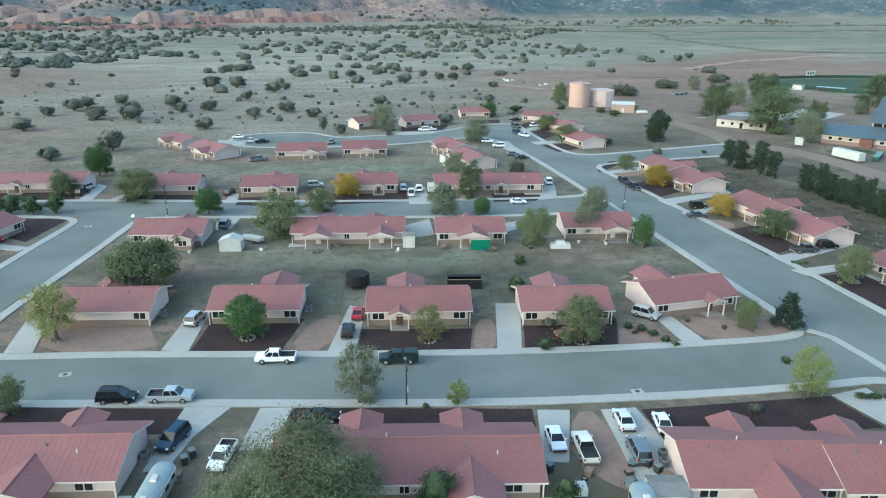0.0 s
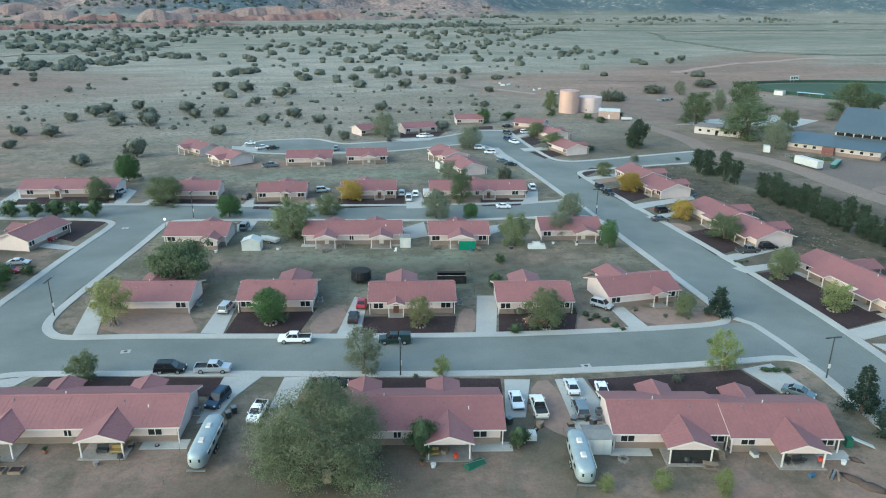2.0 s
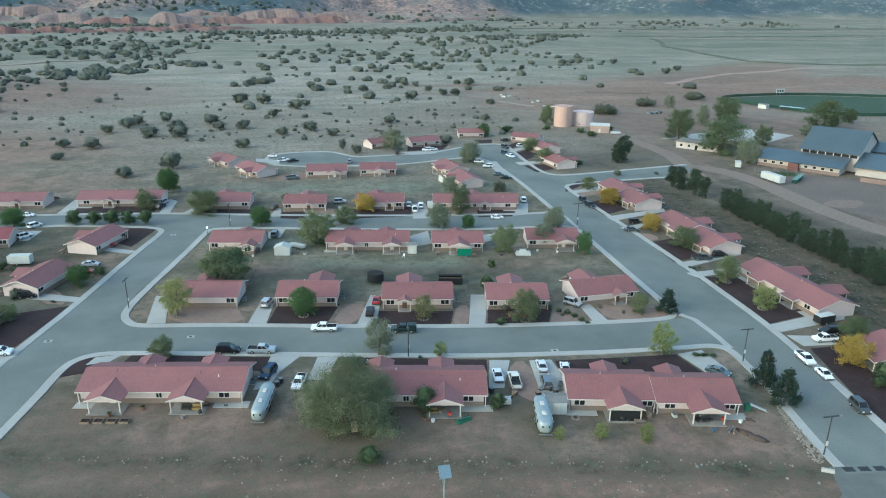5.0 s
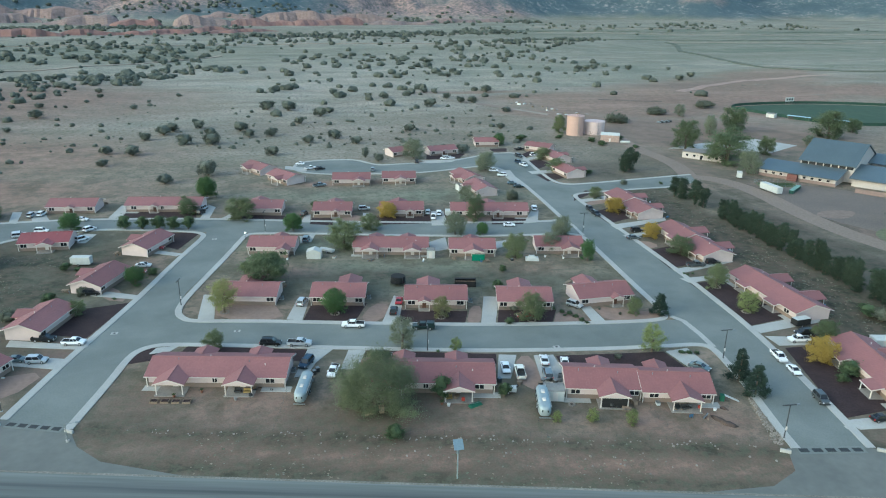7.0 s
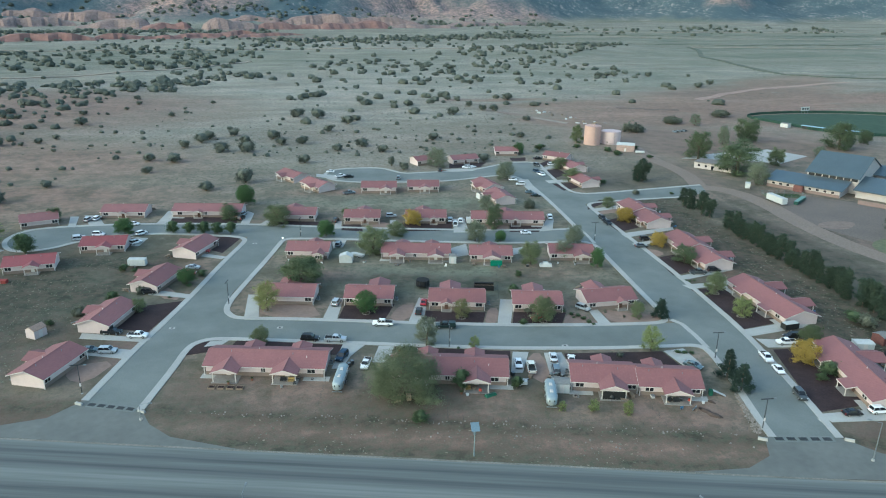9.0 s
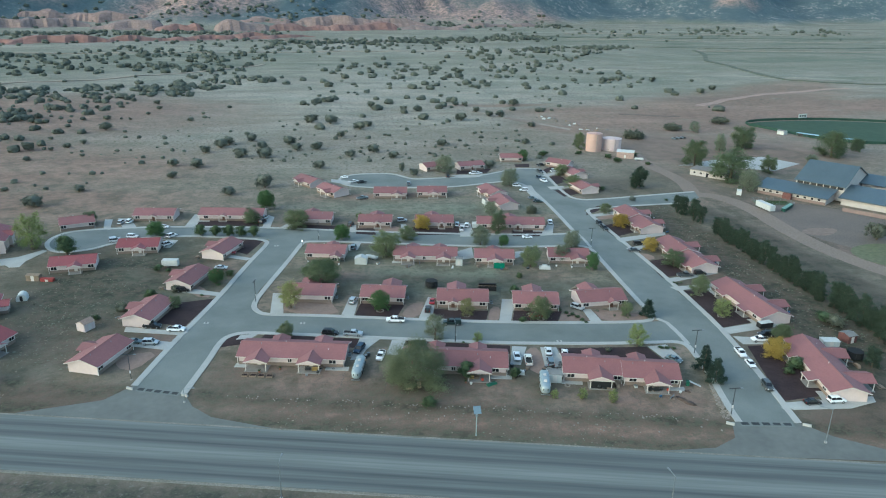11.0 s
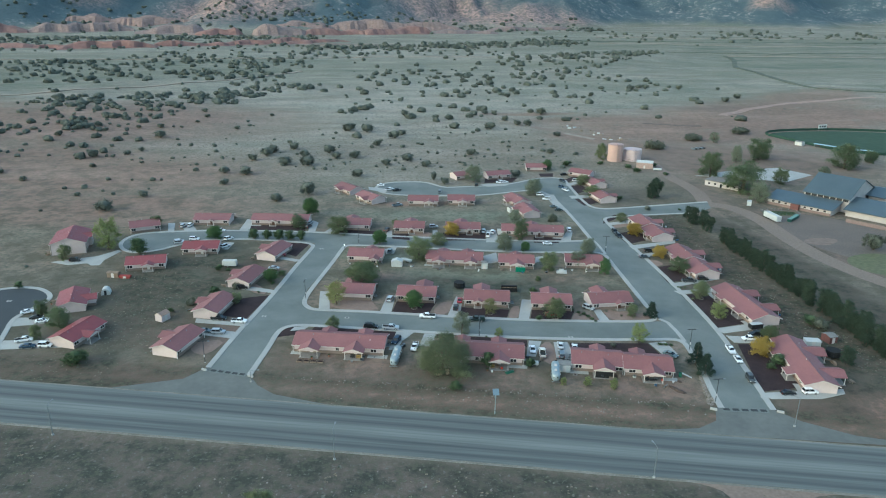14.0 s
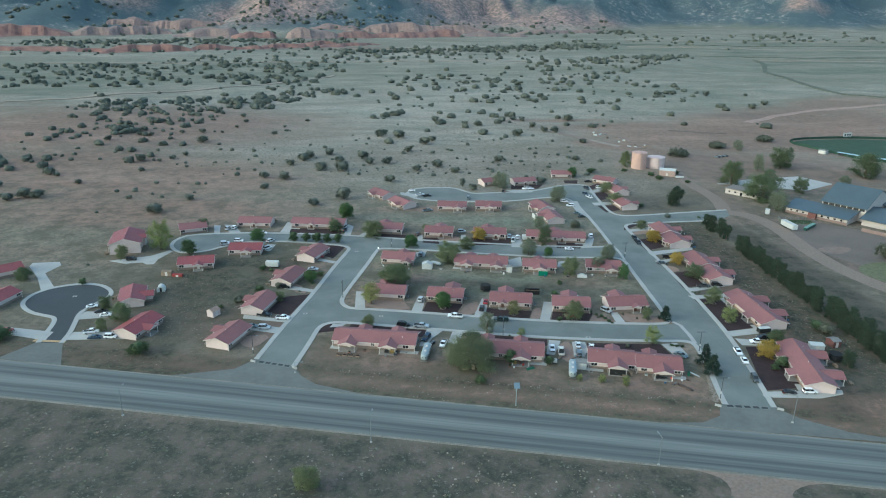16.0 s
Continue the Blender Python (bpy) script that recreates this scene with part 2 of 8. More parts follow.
def build_ground():
    gx = ground_lines(-3200, 3600, -240, 260, 2.5, 1.035)
    gy = ground_lines(-900, 4600, -60, 420, 2.5, 1.022)
    X, Y = np.meshgrid(gx, gy)
    Z = land_height(X, Y)
    nx, ny = len(gx), len(gy)
    me = bpy.data.meshes.new("ground")
    co = np.stack([X, Y, Z], -1).reshape(-1, 3)
    i = np.arange(nx * ny).reshape(ny, nx)
    quads = np.stack([i[:-1, :-1], i[:-1, 1:], i[1:, 1:], i[1:, :-1]], -1).reshape(-1, 4)
    me.from_pydata(co.tolist(), [], quads.tolist())
    # which soil lies where: red earth, green grass, pale gravel, wooded mountain
    w = swell(X, Y, 40, 11) * 0.25 + swell(X, Y, 13, 12) * 0.2
    red = np.zeros_like(X)
    for args in ((-30, 62, 26, 9, -10), (14, 50, 14, 9, -10), (50, 44, 22, 8, -12), (10, 40, 75, 6, -12), (-95, 62, 30, 8, -12), (110, 22, 30, 10, -12), (-78, 88, 16, 30, 70), (60, 88, 10, 5, 0), (-28, 103, 9, 5, -10),
                 (5, 98, 6, 6, -10), (-290, 470, 120, 70, 20), (-230, 330, 90, 60, 0), (-160, 230, 80, 30, 0), (57, 43, 15, 8, -12), (17, 51, 12, 9, -10), (-33, 60, 20, 5, -10), (80, 60, 4, 8, 0), (0, 230, 40, 5, 0), (110, 105, 5, 60, 0), (-70, 140, 15, 12, 0), (-20, 131, 12, 6, -10), (50, 124, 14, 6, -10), (250, 440, 150, 75, -8), (350, 500, 170, 45, 10), (215, 330, 90, 60, -20), (-250, 470, 170, 110, 15), (-190, 300, 110, 60, 0), (200, 420, 80, 30, 0), (330, 470, 120, 40, 0), (500, 500, 200, 60, -15), (120, 520, 60, 10, 0), (150, 395, 60, 20, -40), (120, 130, 9, 50, 0), (340, 530, 230, 70, 33), (235, 425, 95, 60, 15), (190, 485, 90, 22, 0), (460, 640, 110, 45, 30)):
        red = np.maximum(red, lobe(X, Y, *args))
    green = np.clip((Y - 500) / 300, 0, 0.7) * np.clip((Y - 420 + X * 0.4) / 300, 0, 1)
    for args in ((700, 900, 520, 330, 0), (-420, 820, 330, 110, 15), (20, 122, 45, 14, -10), (-85, 120, 20, 45, 0), (20, 208, 60, 9, -6), (300, 700, 300, 160, 0), (0, 150, 50, 8, -10)):
        green = np.maximum(green, lobe(X, Y, *args) * 0.9)
    pale = np.zeros_like(X)
    for args in ((178, 150, 16, 45, 5), (190, 175, 28, 18, -30), (215, 330, 80, 55, -20), (160, 260, 10, 60, 10), (-265, 730, 160, 14, 40), (320, 560, 120, 12, 10), (300, 410, 60, 18, -20), (-20, 1450, 300, 30, 4), (250, 310, 60, 40, 0)):
        pale = np.maximum(pale, lobe(X, Y, *args))
    # dark weedy soil, deepened in part to stand in for lens vignetting
    dark = np.zeros_like(X)
    for args in ((121, 150, 10, 60, 0), (150, 140, 8, 60, 5), (150, 60, 18, 50, 0), (110, 240, 25, 20, 0), (-75, 148, 14, 12, 0), (-110, 62, 40, 5, -12), (119, 130, 9, 75, 0), (125, 60, 12, 40, 0), (20, 120, 42, 7, -10), (-100, 125, 16, 30, 0), (123, 85, 16, 80, 0), (-95, 130, 22, 40, 0), (-110, 62, 45, 9, -12), (116, 30, 30, 14, -12)):
        dark = np.maximum(dark, lobe(X, Y, *args))
    for cx, cy, rx, ry, turn, share in ((8, 50, 78, 13, -11.5, 0.12), (108, 95, 26, 100, 0, 0.55), (-105, 100, 55, 55, 0, 0.5), (-60, 110, 14, 60, 14, 0.3), (170, 130, 40, 90, 0, 0.3)):
        dark = np.maximum(dark, lobe(X, Y, cx, cy, rx, ry, turn) * share)
    # grows with distance: weights the haze painted into the ground, and the brush specks
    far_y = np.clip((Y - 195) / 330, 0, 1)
    # beside the highway: the rough field south of it, the weedy verge and its red earth, and the weeds behind the eastern houses
    v = (X + 20) * 0.2088 + (Y - 27.6) * 0.978
    south = np.clip((-9.0 - v) / 3, 0, 1)
    verge = np.clip((v - 9.0) / 1.5, 0, 1) * np.clip((24.8 - v + 1.5 * w) / 1.8, 0, 1) * (1 - 0.75 * np.exp(-((v - 16.8) / 2.6) ** 2))
    verge = np.maximum(verge, np.clip((X - 110) / 3, 0, 1) * np.clip((133 - X) / 2, 0, 1) * np.clip((Y - 40) / 8, 0, 1) * np.clip((225 - Y) / 12, 0, 1) * 0.85)
    verge = np.maximum(verge, np.clip((X - 135) / 2, 0, 1) * np.clip((151 - X + w * 4) / 3, 0, 1) * np.clip((Y - 20) / 8, 0, 1) * np.clip((200 - Y) / 12, 0, 1) * 0.45)
    for args, share in (((-98, 122, 20, 46, 12), 0.8), ((-150, 70, 60, 12, -12), 0.7), ((-46, 62, 9, 14, 10), 0.4), ((2, 56, 12, 9, 0), 0.8), ((29, 52, 4, 10, -12), 0.8), ((24, 62, 5, 7, -12), 0.6), ((-8, 53, 14, 5, -12), 0.7), ((-80, 150, 12, 22, 14), 0.6), ((145, 250, 20, 34, 0), 0.5)):
        verge = np.maximum(verge, lobe(X, Y, *args) * share)
    ruddy = np.exp(-((v - 16.6) / 2.5) ** 2) * np.clip((X + 60) / 70, 0.25, 1) * 0.9
    ruddy = np.maximum(ruddy, 0.7 * np.clip((X - 104) / 5, 0, 1) * np.clip((38 - Y) / 6, 0, 1) * np.clip((v - 11) / 3, 0, 1) * np.clip((230 - X) / 40, 0, 1))
    farm = np.zeros_like(X)
    for args in ((830, 1080, 420, 330, -8), (1250, 1500, 700, 350, 0), (-330, 950, 430, 210, 0), (-560, 760, 260, 120, 0), (620, 1480, 330, 260, 0)):
        farm = np.maximum(farm, lobe(X, Y, *args))
    open_land = np.maximum(lobe(X, Y, 0, 640, 270, 360), 0.8 * lobe(X, Y, -60, 1150, 420, 160)) * (1 - 0.9 * red)
    farm *= 1 - 0.9 * red
    slick = np.zeros_like(X)
    for args in ((-425, 2150, 190, 170, 20), (-300, 2420, 230, 160, 10), (-1200, 2500, 260, 160, 0), (100, 2500, 330, 160, 0), (470, 2260, 380, 200, 10), (1530, 2680, 110, 45, 20), (-900, 2150, 120, 90, 0), (-900, 2330, 160, 40, 10)):
        slick = np.maximum(slick, lobe(X, Y, *args))
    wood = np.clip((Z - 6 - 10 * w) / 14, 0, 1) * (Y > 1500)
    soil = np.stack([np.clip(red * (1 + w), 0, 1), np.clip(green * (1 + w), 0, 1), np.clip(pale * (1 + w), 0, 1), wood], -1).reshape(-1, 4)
    layer = me.color_attributes.new("soil", 'FLOAT_COLOR', 'POINT')
    layer.data.foreach_set("color", soil.astype(np.float32).ravel())
    layer = me.color_attributes.new("scrub", 'FLOAT_COLOR', 'POINT')
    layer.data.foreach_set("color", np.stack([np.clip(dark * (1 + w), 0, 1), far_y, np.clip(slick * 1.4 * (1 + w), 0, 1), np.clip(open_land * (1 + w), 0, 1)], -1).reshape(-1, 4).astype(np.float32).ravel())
    layer = me.color_attributes.new("weeds", 'FLOAT_COLOR', 'POINT')
    layer.data.foreach_set("color", np.stack([south, np.clip(verge * (1 + 0.6 * w), 0, 1), np.clip(ruddy * (1 + 0.8 * w), 0, 1), np.clip(farm * (1 + 0.5 * w), 0, 1)], -1).reshape(-1, 4).astype(np.float32).ravel())
    for p in me.polygons:
        p.use_smooth = True
    ob = new("ground", me)
    m = bpy.data.materials.new("scrub_land")
    m.use_nodes = True
    n, ln = m.node_tree.nodes, m.node_tree.links
    b = n["Principled BSDF"]
    b.inputs["Roughness"].default_value, b.inputs["Specular IOR Level"].default_value = 0.95, 0.1
    tc = n.new("ShaderNodeTexCoord")
    at = n.new("ShaderNodeAttribute")
    at.attribute_name = "soil"
    sep = n.new("ShaderNodeSeparateColor")
    ln.new(at.outputs["Color"], sep.inputs[0])
    at2 = n.new("ShaderNodeAttribute")
    at2.attribute_name = "scrub"
    sep2 = n.new("ShaderNodeSeparateColor")
    ln.new(at2.outputs["Color"], sep2.inputs[0])
    at3 = n.new("ShaderNodeAttribute")
    at3.attribute_name = "weeds"
    sep3 = n.new("ShaderNodeSeparateColor")
    ln.new(at3.outputs["Color"], sep3.inputs[0])
    stretch = n.new("ShaderNodeMapping")
    stretch.inputs["Scale"].default_value = (0.32, 1.0, 1.0)
    stretch.inputs["Rotation"].default_value = (0, 0, radians(-8))
    ln.new(tc.outputs["Object"], stretch.inputs["Vector"])

    def noise_node(scale, detail=5.0, rough=0.65, drawn=False):
        t = n.new("ShaderNodeTexNoise")
        t.inputs["Scale"].default_value, t.inputs["Detail"].default_value, t.inputs["Roughness"].default_value = scale, detail, rough
        ln.new(stretch.outputs[0] if drawn else tc.outputs["Object"], t.inputs["Vector"])
        return t.outputs[0]

    def span(value, lo, hi, a=0.0, c=1.0):
        r = n.new("ShaderNodeMapRange")
        ln.new(value, r.inputs[0])
        for k, u in enumerate((lo, hi, a, c)):
            r.inputs[k + 1].default_value = u
        return r.outputs[0]

    def blend(fac, a, c):
        mx = n.new("ShaderNodeMix")
        mx.data_type = 'RGBA'
        ln.new(fac, mx.inputs["Factor"])
        for u, sock in ((a, mx.inputs["A"]), (c, mx.inputs["B"])):
            if isinstance(u, tuple):
                sock.default_value = (*u, 1)
            else:
                ln.new(u, sock)
        return mx.outputs["Result"]

    def times(a, c):
        mm = n.new("ShaderNodeMath")
        mm.operation = 'MULTIPLY'
        ln.new(a, mm.inputs[0])
        ln.new(c, mm.inputs[1])
        return mm.outputs[0]

    broad, mid, tuft, fine = noise_node(0.012), noise_node(0.07), noise_node(0.55, 6), noise_node(2.6, 4)
    patch = noise_node(0.22, 5, 0.7)
    dry = blend(span(mid, 0.38, 0.62), (0.228, 0.190, 0.148), (0.165, 0.142, 0.110))
    dry = blend(span(noise_node(0.016, 6, 0.65, True), 0.44, 0.62, 0.0, 0.75), dry, (0.232, 0.165, 0.135))
    dry = blend(span(patch, 0.42, 0.64, 0.0, 0.75), dry, (0.118, 0.110, 0.082))
    earth = blend(span(patch, 0.38, 0.62), (0.262, 0.166, 0.132), (0.180, 0.120, 0.097))
    earth = blend(span(noise_node(0.022, 6, 0.7, True), 0.50, 0.62, 0.0, 0.8), earth, (0.315, 0.212, 0.172))
    # grass, its tones raised in part for haze over the far flats
    grass = blend(span(broad, 0.35, 0.65), (0.165, 0.190, 0.140), (0.235, 0.228, 0.176))
    grass = blend(span(noise_node(0.006, 7, 0.68, True), 0.44, 0.58, 0.0, 0.8), grass, (0.125, 0.150, 0.112))
    grass = blend(span(noise_node(0.004, 6, 0.7, True), 0.52, 0.62, 0.0, 0.8), grass, (0.265, 0.230, 0.185))
    gravel = blend(span(mid, 0.35, 0.65), (0.212, 0.154, 0.125), (0.165, 0.124, 0.102))
    col = dry
    col = blend(times(sep.outputs["Green"], span(tuft, 0.3, 0.7, 0.7, 1.0)), col, grass)
    col = blend(times(sep.outputs["Red"], span(tuft, 0.30, 0.55, 1.0, 0.6)), col, earth)
    col = blend(sep.outputs["Blue"], col, gravel)
    # darker weedy patches in the yards and lots near the houses
    col = blend(times(span(noise_node(0.085, 6, 0.66), 0.46, 0.60, 0.0, 0.8), span(sep2.outputs["Green"], 0.0, 0.7, 1.0, 0.1)), col, blend(span(tuft, 0.4, 0.6), (0.072, 0.072, 0.050), (0.115, 0.104, 0.078)))
    # pale streaked plain, lifted further so distance haze sits in its colour
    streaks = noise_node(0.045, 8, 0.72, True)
    hazy_far = blend(span(streaks, 0.42, 0.58), (0.205, 0.210, 0.172), (0.345, 0.303, 0.255))
    col = blend(times(times(sep2.outputs["Green"], span(sep.outputs["Red"], 0.1, 0.8, 1.0, 0.0)), span(noise_node(0.010, 5, 0.6, True), 0.42, 0.60, 0.15, 0.8)), col, hazy_far)
    speck = n.new("ShaderNodeTexVoronoi")
    speck.inputs["Scale"].default_value = 0.22
    ln.new(tc.outputs["Object"], speck.inputs["Vector"])
    col = blend(times(times(span(speck.outputs["Distance"], 0.16, 0.30, 0.7, 0.0), span(noise_node(0.03, 3), 0.45, 0.6)), sep2.outputs["Green"]), col, (0.075, 0.085, 0.062))
    # scrub tones, part weeds, part lens vignetting put into the soil colour
    scrub = blend(span(patch, 0.43, 0.57), (0.030, 0.034, 0.026), (0.078, 0.064, 0.052))
    col = blend(times(sep2.outputs["Red"], span(mid, 0.3, 0.6, 1.0, 0.6)), col, scrub)
    # pale open plain, and the green flats beyond it
    bright = blend(span(streaks, 0.40, 0.60), (0.262, 0.256, 0.212), (0.370, 0.330, 0.280))
    col = blend(times(at2.outputs["Alpha"], span(noise_node(0.02, 6, 0.7, True), 0.36, 0.62, 0.25, 0.85)), col, bright)
    flats = blend(span(noise_node(0.012, 7, 0.7, True), 0.40, 0.60), (0.115, 0.132, 0.100), (0.225, 0.212, 0.165))
    col = blend(times(at3.outputs["Alpha"], span(streaks, 0.36, 0.62, 1.0, 0.55)), col, flats)
    # rough weeds beside the highway
    weeds = blend(span(patch, 0.42, 0.58), (0.043, 0.045, 0.032), (0.112, 0.088, 0.067))
    weeds = blend(span(tuft, 0.48, 0.60, 0.0, 0.7), weeds, (0.085, 0.090, 0.060))
    col = blend(times(sep3.outputs["Green"], span(mid, 0.34, 0.58, 1.0, 0.75)), col, weeds)
    ruddy_earth = blend(span(patch, 0.40, 0.60), (0.245, 0.155, 0.120), (0.140, 0.104, 0.080))
    col = blend(times(sep3.outputs["Blue"], span(tuft, 0.36, 0.60, 1.0, 0.35)), col, ruddy_earth)
    field = blend(span(noise_node(0.11, 6, 0.7), 0.42, 0.58), (0.050, 0.053, 0.043), (0.108, 0.092, 0.077))
    field = blend(span(noise_node(0.06, 5, 0.7), 0.55, 0.66, 0.0, 0.75), field, (0.165, 0.128, 0.108))
    field = blend(span(noise_node(0.8, 5, 0.7), 0.56, 0.64, 0.0, 0.7), field, (0.150, 0.148, 0.128))
    col = blend(sep3.outputs["Red"], col, field)
    # tufts of grey-green grass over everything but gravel
    tufts = times(times(span(tuft, 0.50, 0.62), span(sep.outputs["Blue"], 0.2, 0.8, 0.75, 0.15)), times(span(sep.outputs["Red"], 0.2, 0.9, 1.0, 0.35), span(sep2.outputs["Red"], 0.2, 0.9, 1.0, 0.2)))
    col = blend(tufts, col, (0.092, 0.092, 0.066))
    # mountain woods and rock, paled and blued: distance haze put into their colours
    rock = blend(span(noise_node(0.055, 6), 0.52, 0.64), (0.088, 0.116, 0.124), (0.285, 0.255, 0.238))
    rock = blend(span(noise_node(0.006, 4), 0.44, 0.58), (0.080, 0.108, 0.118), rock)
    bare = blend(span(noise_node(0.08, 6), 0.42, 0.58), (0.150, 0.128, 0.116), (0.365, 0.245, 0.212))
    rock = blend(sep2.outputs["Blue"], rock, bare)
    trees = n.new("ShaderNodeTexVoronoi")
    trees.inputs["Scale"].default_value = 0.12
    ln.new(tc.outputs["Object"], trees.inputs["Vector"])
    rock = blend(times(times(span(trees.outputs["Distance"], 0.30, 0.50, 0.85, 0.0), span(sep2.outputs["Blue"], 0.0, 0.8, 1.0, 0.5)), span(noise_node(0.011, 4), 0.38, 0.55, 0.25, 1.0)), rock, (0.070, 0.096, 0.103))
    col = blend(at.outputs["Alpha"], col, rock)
    hsv = n.new("ShaderNodeHueSaturation")
    ln.new(col, hsv.inputs["Color"])
    ln.new(times(span(fine, 0.3, 0.7, 0.86, 1.12), span(broad, 0.3, 0.7, 0.9, 1.1)), hsv.inputs["Value"])
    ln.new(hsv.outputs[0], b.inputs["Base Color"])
    bp = n.new("ShaderNodeBump")
    bp.inputs["Strength"].default_value, bp.inputs["Distance"].default_value = 0.5, 0.25
    ln.new(tuft, bp.inputs["Height"])
    ln.new(bp.outputs[0], b.inputs["Normal"])
    me.materials.append(m)
    return tagged(ob, "dry scrub land of grey-green grass and red earth", "ground", kind="structure")


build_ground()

# red sandstone cliffs at the foot of the mountains
SANDSTONE = mat("red_sandstone", (0.225, 0.118, 0.100), (0.172, 0.112, 0.100), 0.012, rough=0.95, grain=0.25, fine=8, contrast=0.8)
PALE_ROCK = mat("pale_sandstone", (0.238, 0.162, 0.142), (0.182, 0.135, 0.120), 0.02, rough=0.95, grain=0.25, fine=7)


def cliff(x0, y0, x1, y1, height, depth, seed, material, lift=0.0):
    """A long broken rock face: talus, steep wall, rounded top."""
    r = np.random.RandomState(seed)
    length = math.hypot(x1 - x0, y1 - y0)
    n = int(length / 7)
    t = np.linspace(0, 1, n)
    along = t * length
    env = np.clip(0.72 + 0.34 * swell(along, along * 0, 260, seed) + 0.12 * swell(along, along * 0, 70, seed + 1), 0.1, 1.15) * np.sqrt(np.clip(np.minimum(t, 1 - t) * 5, 0, 1))
    bulge = 16 * swell(along, along * 0, 90, seed + 2) + 6 * swell(along, along * 0, 28, seed + 3)
    dx, dy = (x1 - x0) / length, (y1 - y0) / length
    px, py = -dy, dx
    prof = ((0.0, 0.0), (0.18, 0.22), (0.26, 0.62), (0.34, 0.92), (0.50, 1.0), (0.72, 0.85), (1.0, 0.0))
    verts, faces = [], []
    for i in range(n):
        for k, (d, h) in enumerate(prof):
            off = d * depth + bulge[i] * (1 - d)
            hz = height * env[i] * h * (1 + 0.05 * math.sin(along[i] / 11 + k * 2.1 + seed)) - 1.0
            verts.append((x0 + dx * along[i] + px * off, y0 + dy * along[i] + py * off, hz + lift))
    m = len(prof)
    faces = [(i * m + k, (i + 1) * m + k, (i + 1) * m + k + 1, i * m + k + 1) for i in range(n - 1) for k in range(m - 1)]
    s = Shape()
    s.v, s.f = verts, faces
    return single("rock_cliff", s, material, label="long broken cliff of red sandstone on the plain", category="cliff", group="red sandstone cliffs", kind="structure")


PINK_ROCK = mat("pink_sandstone", (0.235, 0.165, 0.148), (0.17, 0.132, 0.122), 0.03, rough=0.95, grain=0.3, fine=8, contrast=0.8)
# a low broken red bench, and behind it a line of rounded domes
for run in ((-590, 1263, -420, 1305, 15, 45, 21), (-440, 1330, -300, 1385, 13, 40, 31), (-315, 1395, -150, 1480, 16, 50, 32), (-860, 1260, -620, 1290, 13, 50, 26), (-640, 1268, -575, 1275, 12, 45, 38), (-205, 1440, -60, 1530, 10, 40, 39)):
    cliff(*run, SANDSTONE)
for run in ((-1150, 1650, -840, 1745, 34, 110, 22), (-850, 1745, -620, 1850, 28, 90, 33), (-600, 1720, -430, 1760, 36, 120, 23), (-440, 1700, -330, 1740, 24, 80, 34), (-300, 1700, -170, 1745, 32, 100, 35), (-190, 1735, -20, 1790, 26, 90, 24), (-30, 1765, 160, 1850, 32, 110, 36), (150, 1850, 340, 1890, 22, 90, 37)):
    cliff(*run, PINK_ROCK if run[6] % 2 else SANDSTONE)
cliff(330, 2000, 620, 2120, 18, 90, 25, PINK_ROCK)
cliff(-330, 1880, 260, 1990, 34, 160, 27, PALE_ROCK)
cliff(-1000, 1900, -420, 1960, 40, 160, 28, PALE_ROCK)

# ---- streets ----
NORTH_EDGE = [(-41.5, 100.9), (-29.2, 99.3), (-13.4, 96.2), (7.6, 92.0), (27.8, 88.5), (45.4, 86.3), (62.4, 84.8), (70.5, 84.6)]
BLOCK = NORTH_EDGE + [(73.2, 86.2), (74.0, 91.0), (74.2, 104.5), (75.2, 140.0), (75.6, 148.0), (73.6, 151.8), (69.0, 152.8), (49.4, 153.4), (28.4, 156.4), (6.4, 160.6), (-14.0, 164.8), (-29.5, 167.2), (-33.0, 166.6), (-34.2, 163.5),
                      (-37.2, 148.2), (-43.9, 119.4), (-45.4, 110.6), (-45.3, 106.4), (-43.9, 103.4)]
SOUTH_EDGE = [(-56.2, 57.8), (-52.9, 75.5), (-52.0, 83.0), (-50.5, 87.6), (-46.3, 89.8), (-36.8, 88.1), (-12.9, 83.4), (6.3, 79.3), (25.6, 75.7), (35.5, 74.4), (50.7, 72.6), (66.8, 71.6), (72.6, 71.6), (75.2, 70.4), (75.9, 67.6), (75.0, 60.0), (73.9, 52.0), (72.8, 46.5), (71.2, 38.5), (70.2, 31.6)]
WEST_SIDE = [(-68.4, 62.8), (-63.9, 85.7), (-60.6, 98.9), (-56.3, 117.6), (-51.0, 146.1), (-46.6, 164.5), (-46.8, 168.8), (-50.5, 171.5), (-60.0, 174.2), (-72.4, 177.0), (-78.4, 178.0), (-94.0, 177.3)]
WEST_BULB = [(-94.0, 177.3), (-104.3, 171.5), (-110.2, 164.8), (-118.3, 162.7), (-123.5, 165.0), (-127.8, 172.0), (-128.6, 179.1), (-126.1, 185.6), (-121.5, 188.1), (-112.5, 189.8), (-93.9, 190.6)]
MID_NORTH = [(-93.9, 190.6), (-67.0, 188.5), (-42.5, 184.8), (-13.5, 178.0), (24.1, 171.4), (47.6, 168.2), (66.0, 166.8), (73.0, 167.2), (75.4, 170.5)]
UPPER_WEST = [(75.4, 170.5), (75.9, 197.0), (75.5, 223.0), (74.5, 240.0), (72.0, 251.0), (66.0, 254.0), (57.7, 252.0), (34.1, 243.6), (-2.6, 246.3)]
